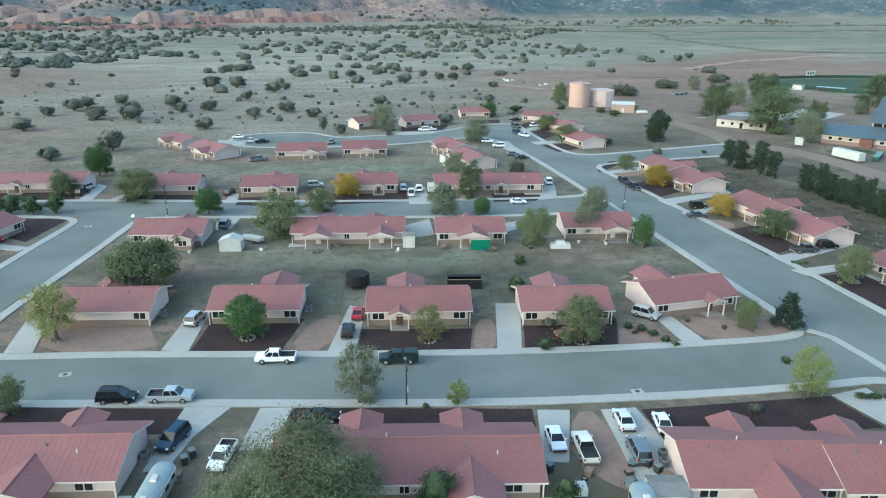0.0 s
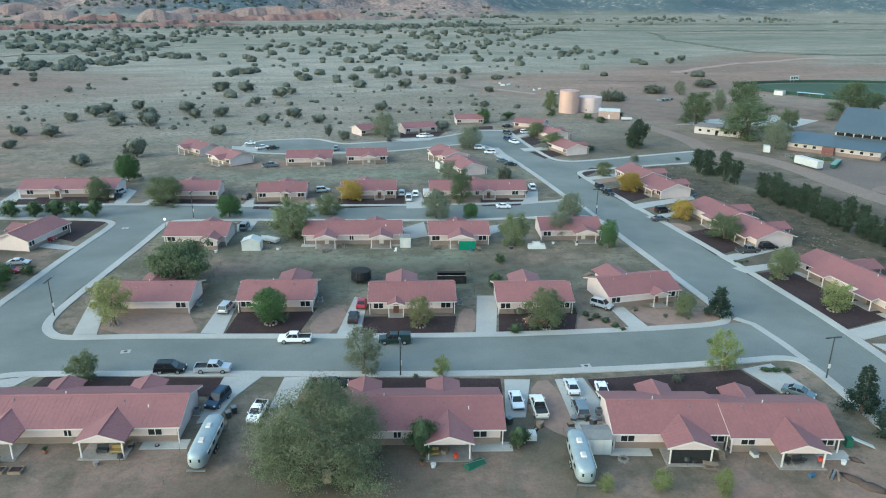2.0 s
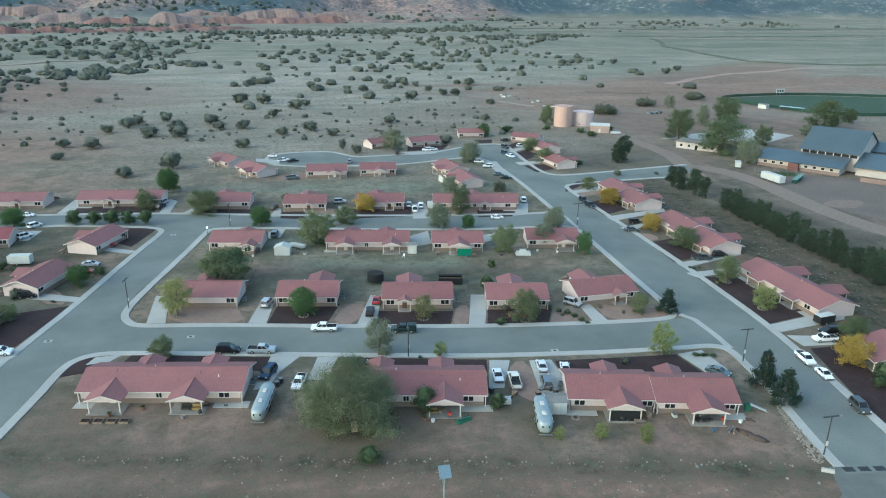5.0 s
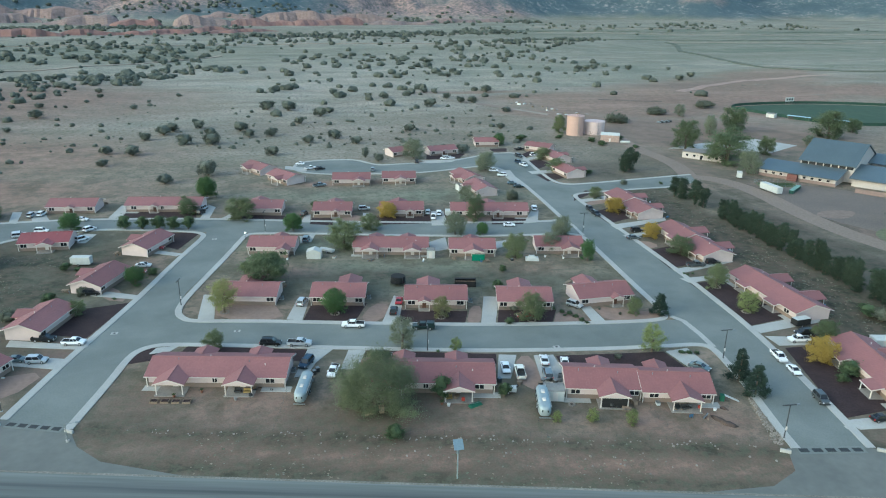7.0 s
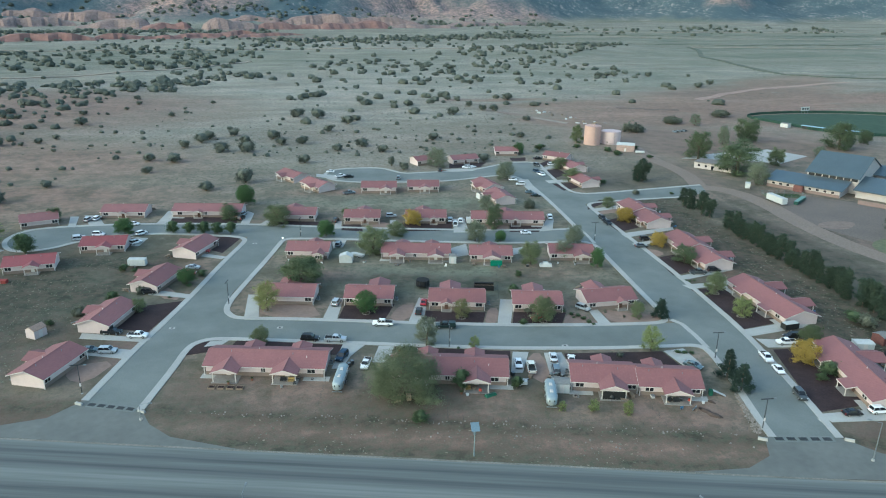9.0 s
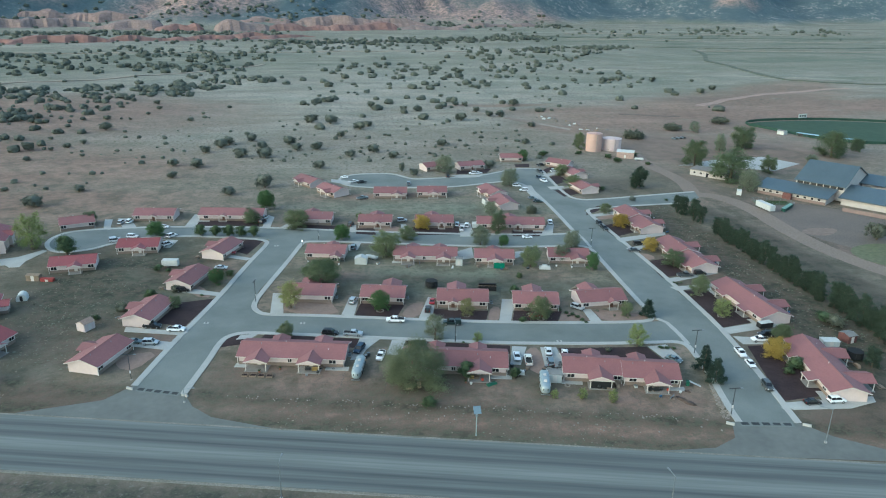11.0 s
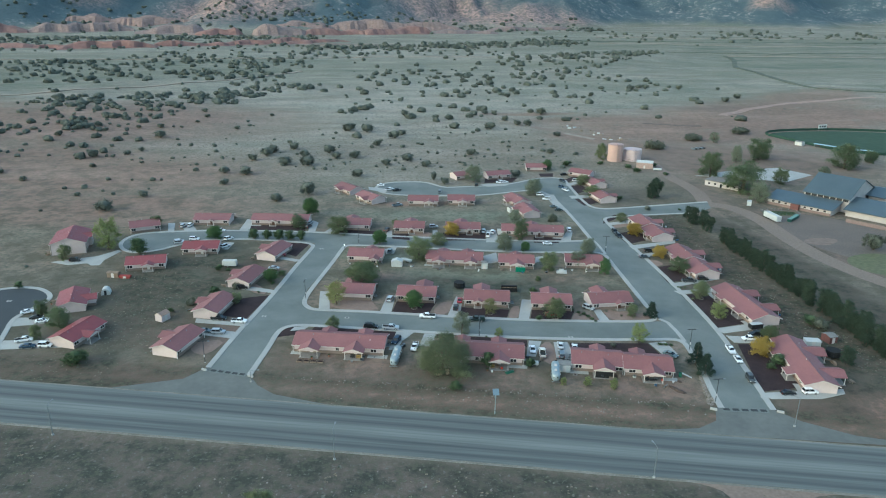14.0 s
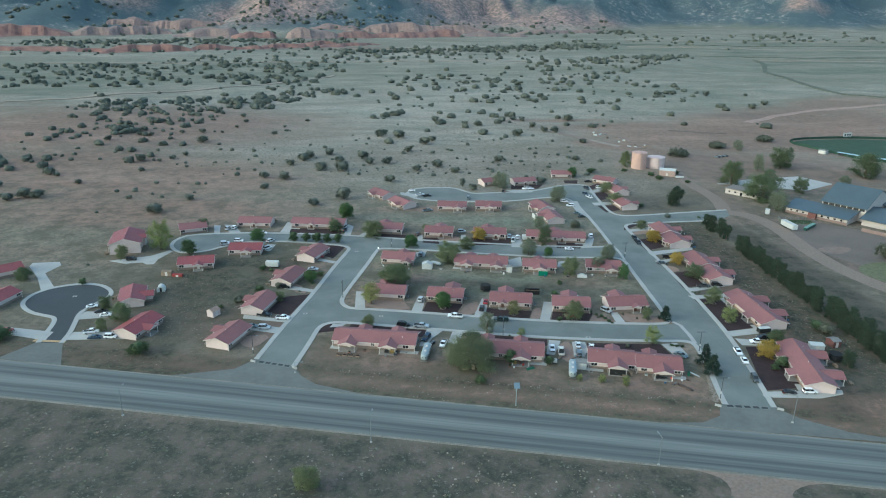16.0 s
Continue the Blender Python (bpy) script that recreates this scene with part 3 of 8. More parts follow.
NORTH_BULB = [(-2.6, 246.3), (-15.6, 250.8), (-20.0, 260.0), (-18.3, 268.6), (-13.5, 273.6), (-4.3, 275.7), (8.0, 275.2), (13.8, 267.5), (18.4, 261.6), (25.9, 262.5), (51.7, 265.4), (64.9, 273.1), (75.8, 281.0), (86.7, 281.4)]
UPPER_EAST = [(86.7, 281.4), (91.0, 277.5), (89.8, 262.0), (89.0, 240.0), (89.2, 223.0), (92.0, 217.0), (98.0, 215.4), (127.8, 221.1), (155.0, 226.0)]
EAST_SIDE = [(141.3, 207.0), (120.8, 205.3), (96.0, 202.6), (91.0, 200.0), (89.7, 195.0), (90.3, 165.0), (91.3, 127.0), (91.0, 100.0), (90.2, 75.5), (86.2, 47.7), (83.2, 29.6)]


APRON = mat("muddy_asphalt", (0.150, 0.153, 0.142), (0.112, 0.117, 0.110), 0.10, rough=0.95, grain=0.08, fine=6)


def asphalt(name, pts, z, label, material=ASPHALT):
    return single(name, slab(pts, z - 0.04, z), material, label=label, category="road", kind="structure")


asphalt("road_1", rounded(NORTH_EDGE, turns=1) + [(82, 84), (82, 71)] + rounded(SOUTH_EDGE[4:14], turns=1)[::-1] + [(-58, 91), (-58, 103)], 0.030, "worn grey asphalt of a residential street")
asphalt("road_2", rounded(WEST_SIDE[:6], turns=1) + [(-46, 178), (-33, 178)] + [(-33.4, 166.0), (-37.8, 148.2), (-45.0, 119.4), (-46.0, 109.5), (-44.6, 104.0), (-42.0, 100.6), (-43.0, 92.0), (-50.8, 88.0), (-52.9, 75.5), (-56.2, 57.8)], 0.038, "worn grey asphalt of a side street")
asphalt("road_3", rounded(WEST_SIDE[7:] + WEST_BULB + MID_NORTH[:8], turns=1) + [(82, 168), (82, 151)] + BLOCK[14:20], 0.046, "worn grey asphalt street with a turning circle")
asphalt("road_4", [(70.3, 31.6), (71.4, 38.5), (73.0, 46.5), (75.2, 60.0), (75.6, 68.5), (74.4, 86.5), (74.0, 91.0), (75.2, 140.0), (75.6, 170.0), (75.9, 197.0), (75.5, 223.0), (74.0, 245.0), (68, 256), (62, 268), (75.8, 281.0), (86.7, 281.4), (91.0, 277.5), (89.8, 262.0), (89.0, 240.0), (89.0, 223.0), (89.4, 196.0), (90.3, 165.0), (91.3, 127.0),
                   (91.0, 100.0), (90.2, 75.5), (86.2, 47.7), (83.2, 29.6)], 0.054, "worn grey asphalt of the long eastern street")
asphalt("road_5", rounded(UPPER_WEST[4:] + NORTH_BULB, turns=1), 0.042, "worn grey asphalt street with a turning circle")
asphalt("road_6", [(84, 222), (92.0, 217.0), (98.0, 215.4), (127.8, 221.1), (155.0, 226.0), (152, 215), (141.3, 207.0), (120.8, 205.3), (96.0, 202.6), (84, 197)], 0.048, "worn grey asphalt of a short side road")
asphalt("road_7", [(-56.2, 58.5), (-68.4, 63.5), (-74, 57), (-92, 53.5), (-34, 41), (-48, 47), (-53, 52)], 0.034, "patched grey asphalt where a street meets the highway", APRON)
asphalt("road_8", [(68.6, 32.0), (83.4, 30.0), (88, 24), (98, 17), (118, 10), (44, 23.5), (60, 23), (66, 26)], 0.034, "patched grey asphalt where a street meets the highway", APRON)


def pavement(pts, closed=False, turns=2):
    run = rounded(pts, closed, turns)
    for name, d0, d1, z, label in (("pavement", -0.95, 0.40, 0.15, "pale concrete pavement along the street"), ("kerb", 0.40, 0.70, 0.13, "pale concrete kerb and gutter")):
        sign = -1 if closed else 1
        single(name, strip(run, d0 * sign, d1 * sign, 0.0, z, closed), CONCRETE, label=label, category=name, kind="structure")


pavement(BLOCK, True)
for run in (SOUTH_EDGE, WEST_SIDE[::-1], WEST_BULB[::-1], MID_NORTH[::-1], UPPER_WEST[::-1], NORTH_BULB[::-1], UPPER_EAST[::-1], EAST_SIDE[::-1]):
    pavement(run)
single("gutter", strip([(74.4, 86.4), (76.2, 83.4), (76.5, 76.0), (76.2, 69.6)], -0.7, 0.7, 0.0, 0.062), CONCRETE, label="concrete gutter across the mouth of the street", category="gutter", kind="structure")
single("gutter", strip([(75.8, 150.0), (76.2, 160.0), (75.8, 170.0)], -0.6, 0.6, 0.0, 0.062), CONCRETE, label="concrete gutter across the mouth of the street", category="gutter", kind="structure")

# the dark new turning circle in the west
CIRCLE = [(-142.0, 76.5), (-143.0, 86.6), (-143.9, 92.5), (-145.4, 95.8), (-148.0, 97.4), (-154.5, 99.8), (-159.0, 103.4), (-162.2, 107.5), (-163.6, 111.8), (-162.9, 118.0), (-159.3, 123.3), (-152.1, 126.8), (-145.7, 127.2), (-140.4, 125.4), (-136.1, 121.4), (-133.8, 117.3), (-134.0, 113.0), (-136.5, 106.8),
          (-138.1, 101.8), (-138.3, 98.0), (-136.9, 92.3), (-135.0, 83.4), (-134.6, 76.0)]
asphalt("road_9", rounded(CIRCLE, turns=1), 0.05, "fresh dark asphalt of a new turning circle", ASPHALT_NEW)
asphalt("road_10", [(-134.6, 77.5), (-142.0, 78), (-150, 66), (-128, 61)], 0.04, "grey asphalt where the turning circle meets the highway", APRON)
pavement(CIRCLE[::-1])
single("gutter", slab([(-133.5, 76.3), (-144.5, 77.6), (-144.3, 79.0), (-133.6, 77.6)], 0.0, 0.07), mat("tan_concrete", (0.42, 0.30, 0.15), (0.36, 0.26, 0.15), 0.4), label="tan concrete threshold of the turning circle", category="gutter", kind="structure")

# ---- highway: worn asphalt with dark wheel tracks and pale gravel edges ----
HWY_YAW, HWY_X, HWY_Y = -12.05, -20.0, 27.6


def highway():
    m = bpy.data.materials.new("highway_asphalt")
    m.use_nodes = True
    n, ln = m.node_tree.nodes, m.node_tree.links
    b = n["Principled BSDF"]
    b.inputs["Roughness"].default_value = 0.85
    tc = n.new("ShaderNodeTexCoord")
    xyz = n.new("ShaderNodeSeparateXYZ")
    ln.new(tc.outputs["Object"], xyz.inputs[0])
    wob = n.new("ShaderNodeTexNoise")
    wob.inputs["Scale"].default_value = 0.05
    ln.new(tc.outputs["Object"], wob.inputs["Vector"])
    add = n.new("ShaderNodeMath")
    add.operation = 'MULTIPLY_ADD'
    add.inputs[1].default_value = 0.5
    ln.new(wob.outputs[0], add.inputs[0])
    ln.new(xyz.outputs["Y"], add.inputs[2])
    rng = n.new("ShaderNodeMapRange")
    rng.inputs[1].default_value, rng.inputs[2].default_value = -9.6, 10.4
    ln.new(add.outputs[0], rng.inputs[0])
    ramp = n.new("ShaderNodeValToRGB")
    light, dark, mid = (0.150, 0.160, 0.151, 1), (0.066, 0.074, 0.073, 1), (0.104, 0.113, 0.109, 1)
    stops = ((0.0, light), (0.10, mid), (0.16, dark), (0.20, mid), (0.26, mid), (0.31, dark), (0.36, mid), (0.44, light), (0.54, light), (0.60, mid), (0.66, dark), (0.71, mid), (0.77, mid), (0.82, dark), (0.87, mid), (1.0, light))
    el = ramp.color_ramp.elements
    el[0].position, el[0].color, el[1].position, el[1].color = *stops[0], *stops[-1]
    for p, c in stops[1:-1]:
        el.new(p).color = c
    ln.new(rng.outputs[0], ramp.inputs[0])
    drawn = n.new("ShaderNodeMapping")
    drawn.inputs["Scale"].default_value = (0.035, 1.5, 1.0)
    ln.new(tc.outputs["Object"], drawn.inputs["Vector"])
    fine = n.new("ShaderNodeTexNoise")
    fine.inputs["Scale"].default_value, fine.inputs["Detail"].default_value = 0.9, 8.0
    ln.new(drawn.outputs[0], fine.inputs["Vector"])
    val = n.new("ShaderNodeMapRange")
    val.inputs[1].default_value, val.inputs[2].default_value, val.inputs[3].default_value, val.inputs[4].default_value = 0.3, 0.7, 0.78, 1.18
    ln.new(fine.outputs[0], val.inputs[0])
    hsv = n.new("ShaderNodeHueSaturation")
    ln.new(ramp.outputs[0], hsv.inputs["Color"])
    ln.new(val.outputs[0], hsv.inputs["Value"])
    ln.new(hsv.outputs[0], b.inputs["Base Color"])
    single("highway", Shape().box(-900, -9.0, 0.0, 900, 9.6, 0.085), m, HWY_X, HWY_Y, 0, HWY_YAW, "broad worn grey highway with dark wheel tracks", "road", kind="structure")
    gravel = mat("roadside_gravel", (0.225, 0.212, 0.185), (0.135, 0.128, 0.108), 0.15, rough=0.95, grain=0.3, bump=0.3, fine=20)
    for y0, y1 in ((-9.85, -9.05), (9.65, 10.2)):
        single("shoulder", Shape().box(-900, y0, 0.0, 900, y1, 0.06, 0.05), gravel, HWY_X, HWY_Y, 0, HWY_YAW, "pale gravel shoulder of the highway", "shoulder", kind="structure")


highway()


# ---- driveways and planting beds ----


def driveway(*pts):
    return single("driveway", slab(pts, 0.0, 0.10), CONCRETE, label="pale concrete driveway beside a house", category="driveway", kind="structure")


BED_COUNT = [0]


def mulch_bed(*pts):
    BED_COUNT[0] += 1
    return single("mulch_bed", slab(rounded(list(pts), True, 0), 0.0, 0.055 + 0.004 * (BED_COUNT[0] % 3)), MULCH, label="front yard covered in dark bark mulch", category="planting bed", kind="structure")


driveway((-39.9, 102.1), (-36.0, 101.4), (-37.2, 116.5), (-40.4, 117.1))
driveway((-18.9, 98.7), (-15.2, 97.5), (-13.3, 110.9), (-16.3, 111.5))
driveway((3.7, 93.8), (7.4, 92.8), (10.3, 106.0), (8.3, 109.4))
driveway((26.8, 88.7), (30.2, 88.1), (35.2, 104.5), (31.3, 105.2))
driveway((53.9, 85.7), (57.3, 85.6), (56.6, 98.4), (54.2, 98.9))
driveway((-13.9, 82.5), (-8.4, 81.5), (-12.2, 76.0), (-14.2, 70.5), (-16.7, 70.3))
driveway((-5.1, 80.5), (-1.4, 79.8), (-3.5, 71.6), (-7.2, 72.3))
driveway((27.2, 73.4), (31.0, 72.6), (27.1, 63.0), (24.4, 63.5))
driveway((34.7, 71.9), (39.0, 71.5), (38.9, 63.5), (36.2, 55.6), (32.4, 56.4))
driveway((64.4, 69.2), (69.9, 69.9), (70.6, 61.6), (65.9, 61.7))
driveway((-46.6, 88.1), (-41.9, 88.2), (-43.6, 85.7), (-47.7, 85.2))
driveway((-76.5, 89.2), (-64.6, 85.6), (-65.6, 81.3), (-76.4, 84.7))
driveway((-79.4, 96.7), (-61.4, 91.3), (-62.3, 89.6), (-79.1, 93.5))
driveway((-69.8, 124.8), (-55.5, 118.5), (-57.2, 116.6), (-68.8, 120.5))
driveway((-61.9, 155.9), (-50.7, 150.2), (-52.2, 148.3), (-62.3, 153.2))
driveway((-81.6, 191.1), (-77.0, 190.6), (-77.8, 207.4), (-80.7, 206.9))
driveway((-50.6, 185.7), (-47.4, 185.3), (-46.8, 200.2), (-49.8, 203.7))
driveway((-43.6, 184.9), (-39.0, 184.4), (-36.3, 193.7), (-39.7, 193.3))
driveway((-15.9, 177.1), (-13.0, 176.8), (-12.6, 186.0), (-14.6, 186.2))
driveway((4.7, 171.5), (8.4, 171.1), (8.0, 185.3), (5.8, 185.5))
driveway((27.9, 167.6), (33.5, 167.0), (34.9, 184.0), (30.5, 184.4))
driveway((60.0, 165.5), (65.2, 166.3), (69.9, 180.3), (67.2, 180.6))
driveway((-112.7, 189.5), (-109.9, 188.5), (-112.8, 202.5), (-116.0, 202.8))
driveway((-105.4, 190.1), (-99.7, 189.5), (-106.0, 203.3), (-111.2, 203.8))
driveway((-87.7, 174.9), (-80.7, 172.9), (-81.8, 164.5), (-84.4, 164.8))
driveway((-16.3, 160.9), (-10.9, 165.3), (-12.7, 155.7), (-16.0, 154.9))
driveway((24.1, 150.4), (30.2, 154.5), (29.1, 143.0), (23.5, 141.4))
driveway((45.6, 148.0), (49.2, 148.8), (47.2, 143.2), (43.9, 141.3))
driveway((90.5, 192.5), (107.3, 197.6), (105.8, 192.6), (90.7, 189.1))
driveway((89.2, 159.6), (112.4, 165.5), (111.2, 162.1), (89.5, 155.0))
driveway((88.8, 148.1), (99.2, 151.4), (98.9, 148.2), (89.4, 145.6))
driveway((90.2, 116.3), (111.2, 121.9), (111.6, 119.8), (90.4, 112.9))
driveway((88.9, 109.4), (105.0, 110.8), (103.9, 108.1), (90.0, 106.2))
driveway((90.2, 77.9), (105.4, 81.0), (112.0, 80.9), (109.0, 77.6), (91.1, 74.3))
driveway((91.2, 72.7), (99.7, 70.8), (98.9, 67.1), (91.5, 67.8))
driveway((84.5, 38.1), (97.8, 38.3), (108.5, 38.4), (107.5, 36.0), (99.6, 34.0), (85.6, 35.0))
driveway((70.4, 244.8), (72.1, 217.7), (74.3, 213.6), (76.6, 244.2))
driveway((84.1, 241.3), (95.7, 242.4), (94.3, 238.1), (84.4, 235.8))
driveway((87.9, 264.6), (100.5, 276.5), (98.1, 268.8), (89.2, 262.0))
driveway((-161.1, 119.6), (-157.8, 123.5), (-168.7, 139.3), (-166.3, 148.3), (-168.6, 152.4), (-179.4, 151.3), (-178.8, 147.3), (-169.5, 134.4))
driveway((-139.1, 100.9), (-127.0, 100.5), (-127.2, 95.7), (-136.7, 94.1))
driveway((-134.8, 78.3), (-112.8, 78.5), (-116.0, 83.7), (-134.0, 84.2))
driveway((-156.6, 88.3), (-140.7, 84.4), (-140.6, 78.1), (-158.2, 84.0), (-160.0, 87.6))
driveway((-148.3, 153.2), (-140.3, 149.6), (-133.6, 151.1), (-131.3, 148.6), (-128.1, 148.7), (-128.2, 154.7), (-124.9, 164.9), (-126.7, 166.1), (-132.5, 159.1), (-137.3, 157.4), (-142.1, 155.7))
driveway((-12.9, 259.5), (-23.7, 265.1), (-23.6, 259.3), (-14.3, 252.9))
driveway((39.3, 269.0), (58.3, 269.8), (53.1, 264.0), (42.6, 262.6))

mulch_bed((-14.9, 97.7), (-2.7, 95.2), (0.9, 105.4), (-12.7, 107.9))
mulch_bed((7.7, 92.5), (23.0, 89.4), (25.3, 96.9), (9.1, 99.9))
mulch_bed((30.7, 88.2), (43.5, 86.1), (47.4, 94.2), (33.1, 96.3))
mulch_bed((-41.1, 85.1), (-40.0, 87.9), (-12.7, 81.9), (-15.0, 77.1), (-18.2, 77.7))
mulch_bed((-1.0, 79.7), (26.7, 73.8), (25.7, 69.3), (-3.4, 74.9))
mulch_bed((39.5, 71.0), (63.9, 69.1), (65.2, 61.8), (39.0, 63.5))
mulch_bed((-71.2, 111.6), (-57.9, 114.7), (-63.1, 95.4), (-71.7, 98.4))
mulch_bed((-60.7, 172.0), (-48.2, 170.6), (-52.7, 154.3), (-59.3, 159.7))
mulch_bed((-79.0, 200.4), (-53.3, 196.2), (-51.8, 187.2), (-77.5, 190.0))
mulch_bed((-35.8, 189.2), (-19.7, 185.3), (-21.1, 179.7), (-38.9, 183.0))
mulch_bed((-12.3, 181.6), (-5.3, 180.9), (-5.2, 172.5), (-13.0, 174.7))
mulch_bed((10.2, 181.4), (29.3, 180.1), (27.8, 170.3), (9.9, 170.9))
mulch_bed((51.3, 177.0), (64.6, 174.9), (59.4, 164.9), (48.7, 166.0))
mulch_bed((88.5, 175.3), (99.4, 181.0), (102.5, 167.9), (89.5, 161.6))
mulch_bed((90.7, 133.3), (100.5, 136.1), (100.6, 121.0), (89.9, 117.3))
mulch_bed((90.0, 106.0), (101.0, 105.5), (103.4, 92.1), (106.2, 82.0), (90.7, 78.4))
mulch_bed((92.1, 66.6), (104.3, 66.3), (97.5, 40.2), (85.1, 38.8))
mulch_bed((91.0, 261.8), (96.9, 265.0), (99.3, 253.7), (88.6, 244.2))
mulch_bed((85.7, 234.6), (100.6, 236.4), (98.7, 229.1), (87.2, 222.1))
mulch_bed((79.0, 292.3), (88.0, 293.0), (85.8, 284.6), (78.2, 285.3))
mulch_bed((98.6, 70.9), (105.1, 72.1), (96.2, 62.4))
mulch_bed((44.2, 281.5), (63.8, 282.5), (58.8, 272.3), (42.5, 271.3))
mulch_bed((87.1, 272.4), (100.7, 287.6), (105.3, 287.1), (90.8, 269.4))
mulch_bed((87.6, 191.1), (101.5, 203.5), (97.8, 205.7), (89.3, 196.0))


YARD = mat("bare_red_yard", (0.250, 0.172, 0.138), (0.195, 0.140, 0.115), 0.22, rough=0.95, grain=0.12, fine=5)


def bare_yard(*pts):
    return single("bare_yard", slab(rounded(list(pts), True, 1), 0.0, 0.03), YARD, label="front yard of bare reddish earth", category="yard", kind="structure")


bare_yard((-36.0, 101.4), (-19.0, 98.5), (-21.8, 107.5), (-22.9, 109.7), (-36.3, 111.6))
bare_yard((-1.8, 95.3), (3.5, 94.0), (6.9, 104.3), (2.3, 105.1))
bare_yard((57.4, 85.8), (71.2, 84.9), (71.7, 89.5), (65.8, 91.4), (57.4, 95.6))
bare_yard((43.8, 86.0), (53.2, 85.6), (52.2, 93.1), (47.5, 93.9))
bare_yard((23.4, 89.6), (26.6, 88.8), (29.7, 99.5), (26.7, 100.1))
bare_yard((-76.9, 79.2), (-66.2, 80.9), (-70.5, 70.2), (-75.7, 72.8))
bare_yard((-65.4, 117.6), (-58.0, 115.1), (-64.0, 125.9), (-66.0, 124.4))
bare_yard((85.7, 140.6), (94.2, 142.6), (96.6, 136.5), (90.3, 133.9))
bare_yard((-3.5, 172.3), (4.3, 171.5), (5.7, 184.0), (-4.2, 182.2))
bare_yard((39.8, 166.3), (48.3, 166.1), (50.7, 176.3), (43.1, 177.2))
bare_yard((90.0, 184.4), (100.7, 187.3), (99.3, 193.3), (90.6, 187.5))
bare_yard((31.2, 72.2), (34.4, 71.8), (32.7, 57.1), (30.6, 57.5), (27.4, 63.1))
mulch_bed((-51.3, 81.2), (-50.3, 86.9), (-47.0, 89.1), (-43.5, 89.2), (-44.8, 86.4), (-45.8, 82.4))

# ---- houses ----
EAVE, SLOPE = 2.55, 0.34


def gable_slabs(s, ribs, x0, x1, half, ze, thick=0.16, axis='x', inner=None):
    """Two roof slopes with their ridge along the axis, and standing seams on them. inner: where the slopes begin at the eave (a valley cut)."""
    zr = ze + SLOPE * half
    pt = (lambda a, b, z: (a, b, z)) if axis == 'x' else (lambda a, b, z: (b, a, z))
    for side in (-1, 1):
        e0 = x0 if inner is None else inner
        top = [pt(x0, 0, zr), pt(x1, 0, zr), pt(x1, side * half, ze), pt(e0, side * half, ze)]
        s.hull([(p[0], p[1], p[2] - thick) for p in top], top)
        n = max(2, int(abs(x1 - x0) / 0.6))
        for k in range(n + 1):
            u = x0 + (x1 - x0) * k / n
            reach = 1.0
            if inner is not None and abs(inner - x0) > 0.01:
                reach = min(1.0, max(0.0, (u - x0) / (inner - x0)))
                if reach < 0.03:
                    continue
            a, c = u - 0.02, u + 0.02
            far = side * half * reach
            zf = zr - SLOPE * half * reach
            lo = [pt(a, 0, zr), pt(c, 0, zr), pt(c, far, zf), pt(a, far, zf)]
            ribs.hull(lo, [(p[0], p[1], p[2] + 0.016) for p in lo])
    cap = Shape()
    cap.hull([pt(x0, -0.16, zr - 0.02), pt(x0, 0.16, zr - 0.02), pt(x0, 0, zr + 0.09)], [pt(x1, -0.16, zr - 0.02), pt(x1, 0.16, zr - 0.02), pt(x1, 0, zr + 0.09)])
    return cap


def window(parent, x, y, z, w, h, facing):
    """A double window; facing: 'x' or 'y' and the sign of its outward side."""
    axis, sgn = facing
    put = (lambda u, d, zz: (x + u, y + sgn * d, zz)) if axis == 'y' else (lambda u, d, zz: (x + sgn * d, y + u, zz))

    def blk(u0, u1, d0, d1, z0, z1):
        return Shape().hull([put(u0, d0, z0), put(u1, d0, z0), put(u1, d1, z0), put(u0, d1, z0)], [put(u0, d0, z1), put(u1, d0, z1), put(u1, d1, z1), put(u0, d1, z1)])

    frame_shape = Shape()
    for u0, u1, z0, z1 in ((-w / 2 - 0.09, w / 2 + 0.09, z - h / 2 - 0.1, z - h / 2), (-w / 2 - 0.09, w / 2 + 0.09, z + h / 2, z + h / 2 + 0.1), (-w / 2 - 0.09, -w / 2, z - h / 2, z + h / 2), (w / 2, w / 2 + 0.09, z - h / 2, z + h / 2), (-0.05, 0.05, z - h / 2, z + h / 2)):
        b = blk(u0, u1, -0.02, 0.07, z0, z1)
        k = len(frame_shape.v)
        frame_shape.v += b.v
        frame_shape.f += [tuple(i + k for i in f) for f in b.f]
    fr = part("window", frame_shape, TRIM, parent, "white-framed window with dark panes")
    for u0, u1 in ((-w / 2, -0.05), (0.05, w / 2)):
        part("pane", blk(u0, u1, -0.02, 0.025, z - h / 2, z + h / 2), GLASS, fr)


# porch concrete darker than the patios: the porch's shade put into its colour
SHADED_PORCH_SLAB = mat("shaded_porch_concrete", (0.27, 0.25, 0.23), (0.20, 0.185, 0.17), 0.8, rough=0.9, grain=0.15)
HALF = "half of a long cream stucco duplex under a red metal roof"
DOOR = mat("brown_front_door", (0.10, 0.05, 0.035), (0.08, 0.045, 0.03), 1.0, rough=0.5)


